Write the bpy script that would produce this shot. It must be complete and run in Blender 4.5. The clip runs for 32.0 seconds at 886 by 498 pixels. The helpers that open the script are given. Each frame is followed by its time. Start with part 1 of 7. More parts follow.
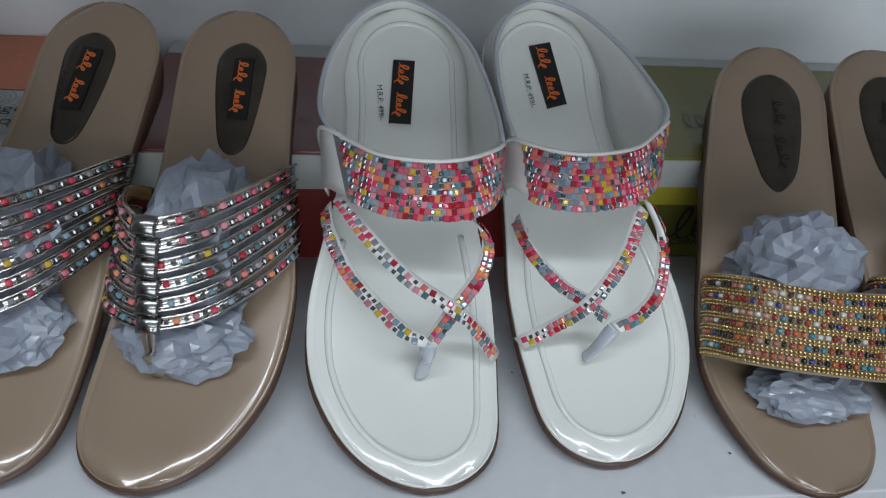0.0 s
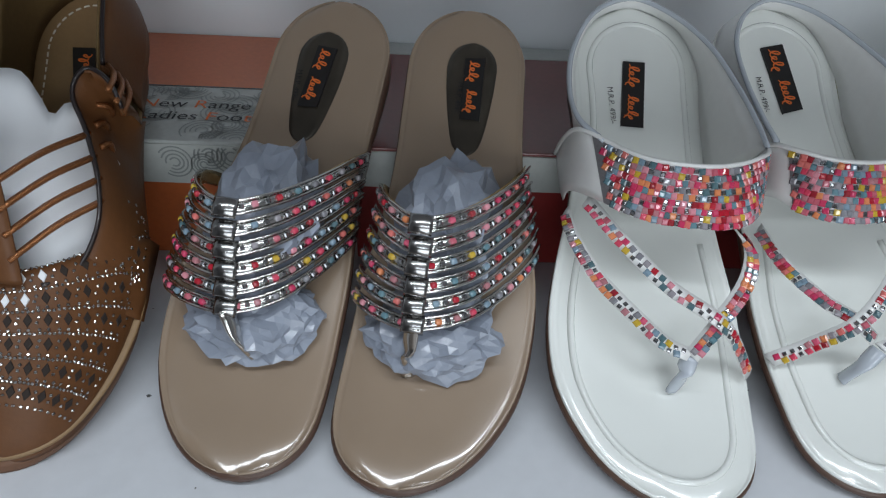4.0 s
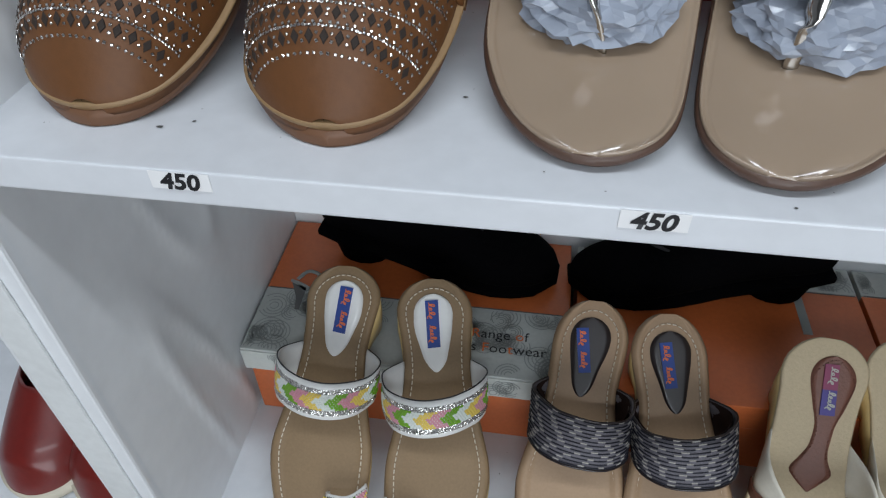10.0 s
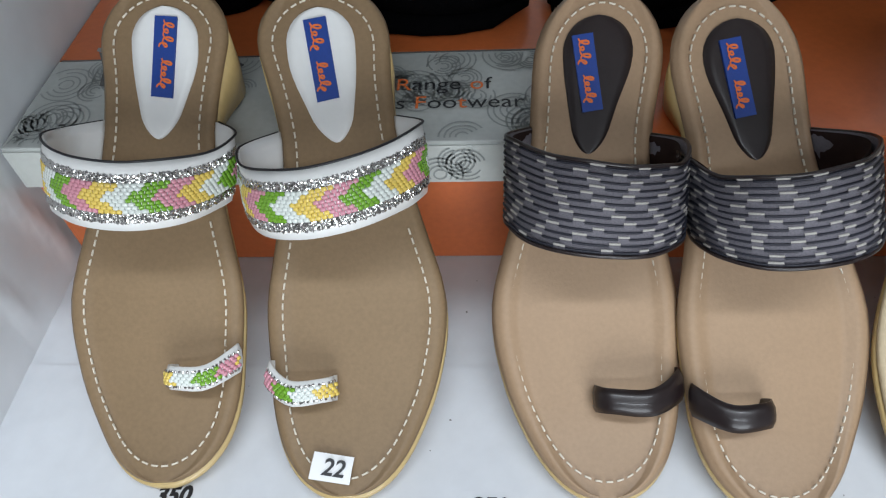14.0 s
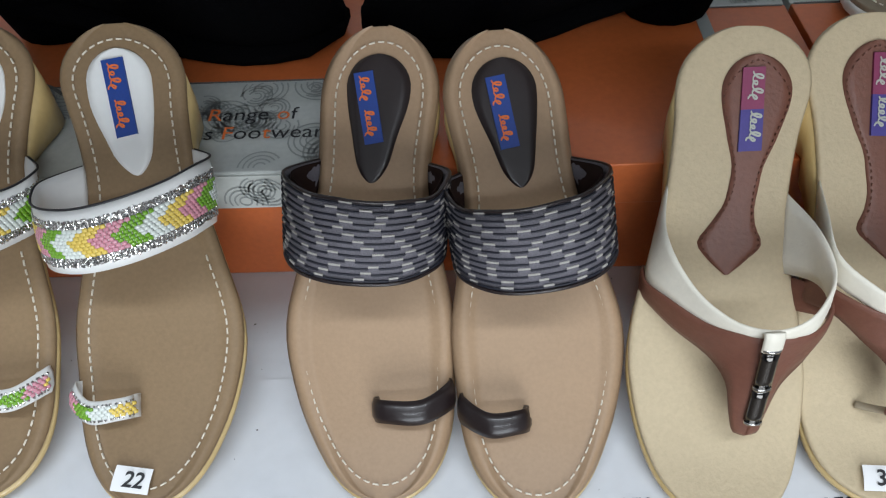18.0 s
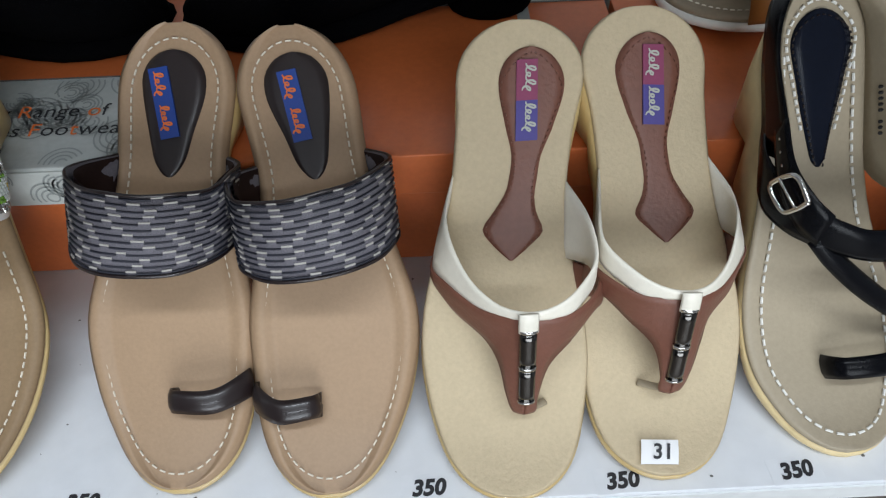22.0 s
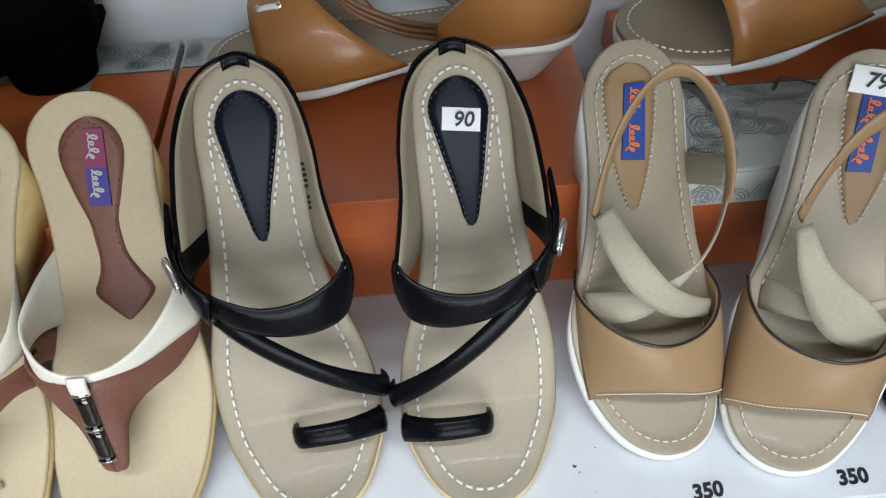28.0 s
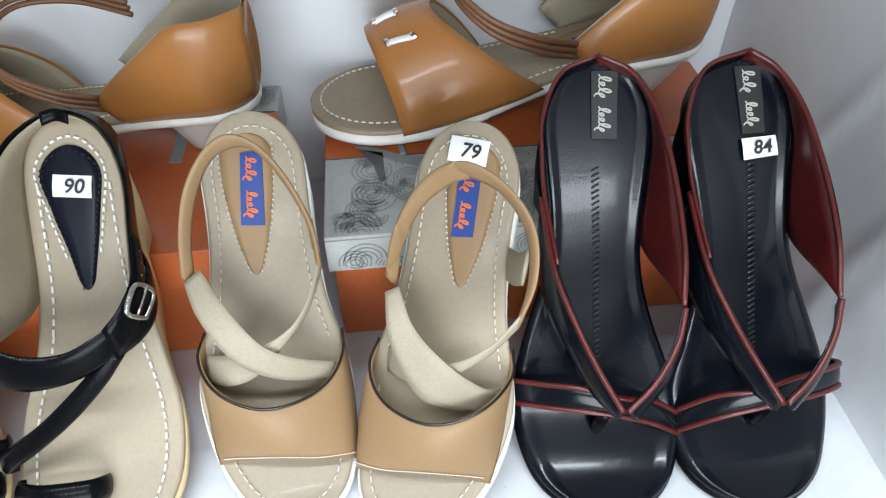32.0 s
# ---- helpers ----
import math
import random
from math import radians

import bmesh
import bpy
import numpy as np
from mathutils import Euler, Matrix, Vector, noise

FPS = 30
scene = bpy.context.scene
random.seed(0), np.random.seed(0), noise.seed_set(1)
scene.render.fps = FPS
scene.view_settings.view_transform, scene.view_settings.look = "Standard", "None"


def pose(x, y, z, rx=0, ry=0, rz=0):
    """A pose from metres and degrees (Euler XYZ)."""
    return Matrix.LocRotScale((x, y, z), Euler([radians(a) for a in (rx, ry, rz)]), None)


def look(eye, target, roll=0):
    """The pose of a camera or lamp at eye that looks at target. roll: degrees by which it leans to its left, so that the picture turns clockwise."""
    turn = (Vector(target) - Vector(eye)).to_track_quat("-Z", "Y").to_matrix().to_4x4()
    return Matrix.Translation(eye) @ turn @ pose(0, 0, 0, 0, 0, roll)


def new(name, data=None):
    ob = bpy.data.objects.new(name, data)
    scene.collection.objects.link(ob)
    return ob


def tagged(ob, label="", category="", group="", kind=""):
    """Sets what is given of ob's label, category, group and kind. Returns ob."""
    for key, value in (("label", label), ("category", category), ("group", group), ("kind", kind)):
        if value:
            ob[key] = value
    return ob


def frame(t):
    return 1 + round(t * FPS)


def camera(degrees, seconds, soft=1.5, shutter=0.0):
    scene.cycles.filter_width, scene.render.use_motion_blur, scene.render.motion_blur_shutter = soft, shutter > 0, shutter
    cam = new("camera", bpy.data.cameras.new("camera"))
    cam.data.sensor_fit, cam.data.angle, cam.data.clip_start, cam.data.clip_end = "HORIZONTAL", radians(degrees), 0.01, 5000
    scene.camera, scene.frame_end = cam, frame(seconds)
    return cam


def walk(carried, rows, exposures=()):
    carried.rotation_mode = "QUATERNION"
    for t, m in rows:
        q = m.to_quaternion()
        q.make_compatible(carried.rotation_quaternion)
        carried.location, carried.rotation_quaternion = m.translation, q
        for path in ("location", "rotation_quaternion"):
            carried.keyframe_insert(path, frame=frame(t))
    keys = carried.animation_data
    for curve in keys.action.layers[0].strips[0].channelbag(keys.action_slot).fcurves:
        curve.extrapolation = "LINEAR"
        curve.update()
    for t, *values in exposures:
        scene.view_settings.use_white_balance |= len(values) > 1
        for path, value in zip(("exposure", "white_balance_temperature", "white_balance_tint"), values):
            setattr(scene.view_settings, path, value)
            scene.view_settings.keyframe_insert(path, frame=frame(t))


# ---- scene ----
cam = camera(65.4, 32.0, soft=1.2)
PATH = [
    (0, (0.0463, -0.1784, 1.4605), (0.1725, 0.6019, 0.8480), 5.58),
    (0.5, (0.0387, -0.1795, 1.4605), (0.1532, 0.6012, 0.8463), 4.94),
    (1, (0.0282, -0.1792, 1.4598), (0.1394, 0.6004, 0.8435), 5.12),
    (1.5, (0.0177, -0.1795, 1.4582), (0.1144, 0.6067, 0.8478), 4.59),
    (2, (0.0080, -0.1764, 1.4558), (0.1035, 0.6099, 0.8453), 4.74),
    (2.5, (-0.0036, -0.1733, 1.4536), (0.0785, 0.6140, 0.8424), 4.52),
    (3, (-0.0171, -0.1691, 1.4513), (0.0547, 0.6208, 0.8424), 4.23),
    (3.5, (-0.0313, -0.1669, 1.4500), (0.0165, 0.6229, 0.8385), 3.53),
    (5.5, (-0.0801, -0.1660, 1.4483), (-0.0860, 0.6234, 0.8345), 3.13),
    (6, (-0.0936, -0.1700, 1.4493), (-0.1418, 0.6279, 0.8484), 1.84),
    (6.5, (-0.1101, -0.1771, 1.4470), (-0.1811, 0.6278, 0.8579), 1.69),
    (7, (-0.1251, -0.1781, 1.4479), (-0.2064, 0.6238, 0.8559), 1.52),
    (7.5, (-0.1341, -0.1806, 1.4400), (-0.2518, 0.6302, 0.8667), 0.37),
    (8, (-0.1358, -0.1813, 1.4394), (-0.2748, 0.6290, 0.8702), -1.03),
    (8.5, (-0.1418, -0.1825, 1.4060), (-0.2731, 0.6049, 0.8037), -1.20),
    (9, (-0.1435, -0.1948, 1.3828), (-0.2679, 0.5685, 0.7489), -1.20),
    (9.5, (-0.1465, -0.2028, 1.3609), (-0.2643, 0.5380, 0.6996), -0.75),
    (10, (-0.1473, -0.2092, 1.3332), (-0.2635, 0.5112, 0.6495), -1.02),
    (10.5, (-0.1563, -0.2092, 1.2867), (-0.2637, 0.4810, 0.5711), -0.93),
    (11, (-0.1598, -0.2115, 1.2338), (-0.2509, 0.4943, 0.5312), -0.66),
    (11.5, (-0.1495, -0.1801, 1.1894), (-0.2220, 0.4906, 0.4513), -2.38),
    (12, (-0.1512, -0.1543, 1.1397), (-0.2341, 0.5040, 0.3916), -3.38),
    (12.5, (-0.1461, -0.1309, 1.1119), (-0.2234, 0.5201, 0.3568), -5.20),
    (13, (-0.1470, -0.1196, 1.0898), (-0.2216, 0.5240, 0.3280), -5.48),
    (13.5, (-0.1400, -0.1136, 1.0843), (-0.2146, 0.5277, 0.3206), -5.46),
    (14, (-0.1386, -0.1149, 1.0803), (-0.2036, 0.5295, 0.3183), -4.78),
    (14.5, (-0.1295, -0.1106, 1.0830), (-0.1962, 0.5289, 0.3171), -5.30),
    (16.5, (-0.0929, -0.1165, 1.0956), (-0.1390, 0.5180, 0.3241), -3.47),
    (17, (-0.0775, -0.1128, 1.1029), (-0.1182, 0.5222, 0.3315), -3.69),
    (17.5, (-0.0612, -0.1127, 1.1069), (-0.1030, 0.5189, 0.3328), -4.39),
    (18, (-0.0455, -0.1146, 1.1099), (-0.0731, 0.5104, 0.3297), -3.39),
    (18.5, (-0.0328, -0.1192, 1.1102), (-0.0500, 0.5002, 0.3253), -2.66),
    (19, (-0.0239, -0.1208, 1.1118), (-0.0359, 0.4996, 0.3277), -2.15),
    (19.5, (-0.0133, -0.1232, 1.1140), (-0.0204, 0.4995, 0.3315), -2.02),
    (20, (-0.0066, -0.1232, 1.1145), (-0.0126, 0.4998, 0.3323), -2.13),
    (20.5, (0.0008, -0.1216, 1.1150), (-0.0022, 0.4971, 0.3294), -1.94),
    (21, (0.0160, -0.1225, 1.1148), (0.0124, 0.4953, 0.3285), -2.60),
    (21.5, (0.0322, -0.1231, 1.1134), (0.0416, 0.4954, 0.3277), -1.83),
    (22, (0.0444, -0.1243, 1.1119), (0.0572, 0.4956, 0.3274), -1.61),
    (22.5, (0.0534, -0.1238, 1.1100), (0.0679, 0.4996, 0.3282), -1.76),
    (23, (0.0709, -0.1198, 1.1092), (0.0823, 0.5017, 0.3259), -2.33),
    (23.5, (0.0912, -0.1197, 1.1108), (0.1128, 0.5054, 0.3305), -1.90),
    (24, (0.1099, -0.1148, 1.1074), (0.1318, 0.5092, 0.3262), -2.01),
    (24.5, (0.1326, -0.1090, 1.1065), (0.1610, 0.5137, 0.3245), -1.82),
    (25, (0.1559, -0.1074, 1.1079), (0.1782, 0.5163, 0.3266), -2.30),
    (25.5, (0.1819, -0.1098, 1.1157), (0.2056, 0.5199, 0.3391), -1.96),
    (26, (0.2207, -0.1117, 1.1217), (0.2381, 0.5191, 0.3460), -2.59),
    (26.5, (0.2514, -0.1120, 1.1286), (0.2650, 0.5233, 0.3565), -3.41),
    (28.5, (0.3351, -0.1281, 1.1302), (0.3795, 0.5138, 0.3646), -1.77),
    (29, (0.3565, -0.1298, 1.1345), (0.4004, 0.5113, 0.3683), -2.18),
    (29.5, (0.3780, -0.1306, 1.1318), (0.4315, 0.5207, 0.3749), -1.99),
    (30, (0.4105, -0.1333, 1.1294), (0.4485, 0.5373, 0.3886), -3.37),
    (30.5, (0.4409, -0.1396, 1.1298), (0.4931, 0.5393, 0.3974), -2.89),
    (31, (0.4706, -0.1448, 1.1311), (0.5290, 0.5428, 0.4074), -3.06),
    (31.5, (0.4877, -0.1484, 1.1303), (0.5464, 0.5517, 0.4187), -2.29),
    (32, (0.5046, -0.1489, 1.1323), (0.5791, 0.5591, 0.4300), -0.36),
]
EXPOSURES = [(0, -0.9), (3.0, -0.75), (5.5, -0.5), (7, -0.2), (8.5, -0.15), (10.0, -0.35), (11.2, -0.3), (12.2, 0.2), (14.0, 0.15), (17.0, 0.1), (22.0, 0.1), (26.0, 0.2), (29.0, 0.3), (31.0, 0.6), (32, 0.85)]
walk(cam, [(t, look(eye, target, roll)) for t, eye, target, roll in PATH], EXPOSURES)

# ---- light ----
world = bpy.data.worlds.new("world")
scene.world = world
world.use_nodes = True
world.node_tree.nodes["Background"].inputs[0].default_value = (0.85, 0.92, 1.0, 1)
world.node_tree.nodes["Background"].inputs[1].default_value = 0.02


def lamp(name, eye, target, sx, sy, watts, colour):
    data = bpy.data.lights.new(name, "AREA")
    data.shape, data.size, data.size_y, data.energy, data.color = "RECTANGLE", sx, sy, watts, colour
    ob = new(name, data)
    ob.matrix_world = look(eye, target)
    return ob


lamp("ceiling_tube_near", (0.1, -0.42, 2.55), (0.1, 0.0, 0.9), 1.8, 0.10, 19, (0.84, 0.92, 1.0))
lamp("ceiling_tube_far", (0.3, -1.9, 2.6), (0.2, 0.1, 0.9), 2.0, 0.16, 16, (0.84, 0.92, 1.0))
# added frontal fill with no known source; brightens the lower shelf's back, softens shadows
lamp("front_fill_light", (0.5, -3.42, 1.30), (0.3, 0.3, 1.0), 2.8, 1.9, 100, (0.86, 0.93, 1.0))


# ---- materials ----
def mat(name, colour, rough=0.5, metal=0.0, grain=0.0, size=200.0, bump=0.0, bump_size=None, coat=0.0, second=None, stain=6.0, spec=0.5):
    """A surface with a coarse drift and a fine grain of colour, and a fine relief."""
    m = bpy.data.materials.new(name)
    m.use_nodes = True
    nt = m.node_tree
    p = nt.nodes["Principled BSDF"]
    p.inputs["Roughness"].default_value = rough
    p.inputs["Metallic"].default_value = metal
    p.inputs["Coat Weight"].default_value = coat
    p.inputs["Coat Roughness"].default_value = 0.05
    p.inputs["Specular IOR Level"].default_value = spec
    p.inputs["Base Color"].default_value = (*colour, 1)
    co = nt.nodes.new("ShaderNodeTexCoord")
    if grain > 0:
        fine = nt.nodes.new("ShaderNodeTexNoise")
        fine.inputs["Scale"].default_value, fine.inputs["Detail"].default_value = size, 4
        wide = nt.nodes.new("ShaderNodeTexNoise")
        wide.inputs["Scale"].default_value, wide.inputs["Detail"].default_value = stain, 3
        nt.links.new(co.outputs["Object"], fine.inputs["Vector"])
        nt.links.new(co.outputs["Object"], wide.inputs["Vector"])
        add = nt.nodes.new("ShaderNodeMath")
        add.operation = "ADD"
        nt.links.new(fine.outputs["Fac"], add.inputs[0])
        nt.links.new(wide.outputs["Fac"], add.inputs[1])
        ramp = nt.nodes.new("ShaderNodeMapRange")
        ramp.inputs["From Min"].default_value, ramp.inputs["From Max"].default_value = 0.65, 1.35
        nt.links.new(add.outputs[0], ramp.inputs["Value"])
        mix = nt.nodes.new("ShaderNodeMix")
        mix.data_type = "RGBA"
        lo = tuple(max(c * (1 - grain), 0) for c in colour) if second is None else second
        hi = tuple(min(c * (1 + grain), 1) for c in colour)
        mix.inputs["A"].default_value, mix.inputs["B"].default_value = (*lo, 1), (*hi, 1)
        nt.links.new(ramp.outputs["Result"], mix.inputs["Factor"])
        nt.links.new(mix.outputs["Result"], p.inputs["Base Color"])
    if bump > 0:
        n = nt.nodes.new("ShaderNodeTexNoise")
        n.inputs["Scale"].default_value, n.inputs["Detail"].default_value = bump_size or size, 5
        nt.links.new(co.outputs["Object"], n.inputs["Vector"])
        b = nt.nodes.new("ShaderNodeBump")
        b.inputs["Strength"].default_value, b.inputs["Distance"].default_value = bump, 0.001
        nt.links.new(n.outputs["Fac"], b.inputs["Height"])
        nt.links.new(b.outputs["Normal"], p.inputs["Normal"])
    return m


def palette(name, colours, rough=0.2, metal=0.0, coat=0.4):
    """One surface whose colour each piece picks from a list."""
    m = bpy.data.materials.new(name)
    m.use_nodes = True
    nt = m.node_tree
    p = nt.nodes["Principled BSDF"]
    p.inputs["Roughness"].default_value, p.inputs["Metallic"].default_value, p.inputs["Coat Weight"].default_value = rough, metal, coat
    info = nt.nodes.new("ShaderNodeObjectInfo")
    isl = nt.nodes.new("ShaderNodeNewGeometry")
    add = nt.nodes.new("ShaderNodeMath")
    add.operation = "ADD"
    fr = nt.nodes.new("ShaderNodeMath")
    fr.operation = "FRACT"
    nt.links.new(info.outputs["Random"], add.inputs[0])
    nt.links.new(isl.outputs["Random Per Island"], add.inputs[1])
    nt.links.new(add.outputs[0], fr.inputs[0])
    ramp = nt.nodes.new("ShaderNodeValToRGB")
    ramp.color_ramp.interpolation = "CONSTANT"
    els = ramp.color_ramp.elements
    while len(els) < len(colours):
        els.new(0.5)
    for i, c in enumerate(colours):
        els[i].position, els[i].color = i / len(colours), (*c, 1)
    nt.links.new(fr.outputs[0], ramp.inputs["Fac"])
    nt.links.new(ramp.outputs["Color"], p.inputs["Base Color"])
    return m


WHITE_PAINT = mat("white_paint", (0.74, 0.76, 0.78), 0.35, grain=0.05, size=60, stain=4, bump=0.25, bump_size=25)
SHELF_PAPER = mat("shelf_paper", (0.68, 0.70, 0.73), 0.32, grain=0.05, size=90, stain=5, bump=0.12, bump_size=40)
EDGE_PAINT = mat("edge_paint", (0.70, 0.72, 0.72), 0.4, grain=0.08, size=120, stain=9, bump=0.15)
BACK_PAINT = mat("back_panel", (0.74, 0.77, 0.79), 0.3, grain=0.04, size=30, stain=3)
ROOM_PAINT = mat("room_paint", (0.34, 0.34, 0.35), 0.8, grain=0.06, size=8, stain=1)
FLOOR_TILE = mat("floor_tile", (0.28, 0.24, 0.21), 0.35, grain=0.15, size=14, stain=2)
ORANGE_CARD = mat("orange_card", (0.5, 0.122, 0.034), 0.38, grain=0.10, size=260, stain=9, coat=0.2)
GREY_CARD = mat("grey_card", (0.42, 0.44, 0.42), 0.35, grain=0.08, size=300, stain=12, coat=0.2)
MAROON_CARD = mat("maroon_card", (0.15, 0.028, 0.026), 0.35, grain=0.12, size=240, stain=9, coat=0.25)
RED_CARD = mat("red_card", (0.28, 0.022, 0.02), 0.35, grain=0.10, size=240, stain=9, coat=0.25)
OLIVE_CARD = mat("olive_card", (0.16, 0.15, 0.022), 0.4, grain=0.12, size=240, stain=9, coat=0.2)
YELLOW_CARD = mat("yellow_card", (0.50, 0.43, 0.04), 0.4, grain=0.08, size=240, stain=9)
SILVER_CARD = mat("silver_card", (0.50, 0.52, 0.49), 0.3, grain=0.06, size=300, stain=14, coat=0.3)
INK = mat("ink", (0.012, 0.012, 0.015), 0.5)
ORANGE_INK = mat("orange_ink", (0.72, 0.16, 0.03), 0.5)


# ---- meshes ----
def spl(xs, ys):
    """A smooth curve through points, with no overshoot."""
    xs, ys = np.array(xs, float), np.array(ys, float)
    h, d = np.diff(xs), np.diff(ys) / np.diff(xs)
    m = np.zeros(len(xs))
    m[0], m[-1] = d[0], d[-1]
    for i in range(1, len(xs) - 1):
        m[i] = 0 if d[i - 1] * d[i] <= 0 else 2 / (1 / d[i - 1] + 1 / d[i])

    def at(x):
        x = np.clip(x, xs[0], xs[-1])
        i = int(np.clip(np.searchsorted(xs, x) - 1, 0, len(h) - 1))
        t = (x - xs[i]) / h[i]
        return ((1 + 2 * t) * (1 - t) ** 2 * ys[i] + t * (1 - t) ** 2 * h[i] * m[i] + t * t * (3 - 2 * t) * ys[i + 1] + t * t * (t - 1) * h[i] * m[i + 1])
    return at


def curve(points):
    """A smooth line through points in space, over 0 to 1."""
    pts = np.array(points, float)
    n = len(pts)
    step = np.linalg.norm(np.diff(pts, axis=0), axis=1)
    ts = np.concatenate([[0], np.cumsum(np.maximum(step, 1e-6))])
    ts /= ts[-1]

    def at(t):
        t = float(np.clip(t, 0, 1))
        i = int(np.clip(np.searchsorted(ts, t) - 1, 0, n - 2))
        u = (t - ts[i]) / (ts[i + 1] - ts[i])
        p1, p2 = pts[i], pts[i + 1]
        k = ts[i + 1] - ts[i]
        m1 = (pts[i + 1] - pts[i - 1]) / (ts[i + 1] - ts[i - 1]) * k if i > 0 else p2 - p1
        m2 = (pts[i + 2] - pts[i]) / (ts[i + 2] - ts[i]) * k if i < n - 2 else p2 - p1
        return (2 * u ** 3 - 3 * u * u + 1) * p1 + (u ** 3 - 2 * u * u + u) * m1 + (3 * u * u - 2 * u ** 3) * p2 + (u ** 3 - u * u) * m2
    return at


def mesh_of(name, verts, faces, material, smooth=True):
    me = bpy.data.meshes.new(name)
    me.from_pydata([tuple(map(float, v)) for v in verts], [], faces)
    me.materials.append(material)
    if smooth:
        me.polygons.foreach_set("use_smooth", [True] * len(me.polygons))
    me.validate()
    return me


def link(name, me, parent=None, label=""):
    ob = new(name, me)
    if parent is not None:
        ob.parent = parent
    return tagged(ob, label) if label else ob


def grid_part(name, rows, material, parent, label="", closed=False, caps=False, smooth=True):
    """A part from rows of points, each row joined to the next."""
    n, k = len(rows), len(rows[0])
    verts = [p for r in rows for p in r]
    faces = []
    for i in range(n - 1):
        for j in range(k if closed else k - 1):
            a, b = i * k + j, i * k + (j + 1) % k
            faces.append((a, b, b + k, a + k))
    if caps:
        faces.append(tuple(range(k - 1, -1, -1)))
        faces.append(tuple((n - 1) * k + j for j in range(k)))
    return link(name, mesh_of(name, verts, faces, material, smooth), parent, label)


def slab(name, lo, hi, material, parent=None, label="", bevel=0.0015, smooth=False):
    """A box with bevelled edges."""
    bm = bmesh.new()
    bmesh.ops.create_cube(bm, size=1)
    for v in bm.verts:
        v.co = Vector([(lo[i] + hi[i]) / 2 + v.co[i] * (hi[i] - lo[i]) for i in range(3)])
    if bevel:
        bmesh.ops.bevel(bm, geom=bm.edges[:], offset=bevel, segments=2, affect="EDGES", profile=0.6)
    me = bpy.data.meshes.new(name)
    bm.to_mesh(me)
    bm.free()
    me.materials.append(material)
    return link(name, me, parent, label)


def tube(name, points, radius, material, parent, label="", sides=8, n=None, flat=1.0, ends=True):
    """A round or flattened cord along a smooth line."""
    c = curve(points)
    n = n or max(6, 5 * len(points))
    rows, up = [], Vector((0, 0, 1))
    for i in range(n + 1):
        t = i / n
        p = Vector(c(t))
        d = (Vector(c(min(t + 0.01, 1))) - Vector(c(max(t - 0.01, 0)))).normalized()
        side = d.cross(up)
        side = side.normalized() if side.length > 1e-4 else Vector((1, 0, 0))
        nor = side.cross(d)
        r = radius(t) if callable(radius) else radius
        rows.append([p + side * (r * math.cos(2 * math.pi * j / sides)) + nor * (r * flat * math.sin(2 * math.pi * j / sides)) for j in range(sides)])
    return grid_part(name, rows, material, parent, label, closed=True, caps=ends)


# ---- the shelving ----
XL, XR, YB2, YB1 = -0.391, 0.774, 0.318, 0.342
Z1, Z2 = 1.168, 0.763


def structure(name, lo, hi, material, label, bevel=0.001):
    return tagged(slab(name, lo, hi, material, None, "", bevel), label, "", "", "structure")


structure("shelf_upper", (XL, -0.004, Z1 - 0.017), (XR, YB1, Z1), SHELF_PAPER, "unseen white board added to shade the upper shelf covered with glossy paper")
structure("shelf_lower", (XL, -0.010, Z2 - 0.020), (XR, YB2, Z2), SHELF_PAPER, "unseen white board added to shade the upper shelf covered with glossy paper")
structure("wall_back_upper", (XL, YB1, Z1 - 0.017), (XR, YB1 + 0.02, 1.75), BACK_PAINT, "pale grey glossy back panel of the shelving")
structure("wall_back_lower", (XL, YB2, 0.35), (XR, YB2 + 0.02, Z1 - 0.0175), BACK_PAINT, "pale grey back panel of the shelving")
structure("wall_left", (-0.427, -0.006, 0.2), (XL, YB1 + 0.02, 1.75), WHITE_PAINT, "white painted partition with creases and scuffs", 0.002)
structure("wall_right", (XR, -0.006, 0.2), (XR + 0.036, YB1 + 0.02, 1.75), WHITE_PAINT, "white painted partition with scuffs", 0.002)
# invented board out of view, set low to keep lamp light off the back
structure("top_shade_board", (XL, -0.004, 1.545), (XR, YB1, 1.562), SHELF_PAPER, "unseen white board added to shade the upper shelf")
structure("shelf_next", (-1.2, -0.010, Z2 - 0.034), (-0.427, YB2, Z2 - 0.014), SHELF_PAPER, "unseen white board added to shade the upper shelf of the next bay")
structure("wall_back_next", (-1.2, YB2, 0.2), (-0.427, YB2 + 0.02, 1.75), BACK_PAINT, "pale back panel of the next bay")
structure("floor", (-3, -3.5, -0.05), (3, 0.5, 0.0), FLOOR_TILE, "dark tiled shop floor")
structure("ceiling", (-3, -3.5, 2.8), (3, 0.5, 2.85), ROOM_PAINT, "plain pale ceiling")
structure("wall_behind", (-3, -3.55, 0), (3, -3.5, 2.8), ROOM_PAINT, "plain shop wall")
structure("wall_far_left", (-3.05, -3.5, 0), (-3, 0.5, 2.8), ROOM_PAINT, "plain shop wall")
structure("wall_far_right", (3, -3.5, 0), (3.05, 0.5, 2.8), ROOM_PAINT, "plain shop wall")
structure("wall_rear", (-3, 0.5, 0), (3, 0.55, 2.8), ROOM_PAINT, "plain shop wall")


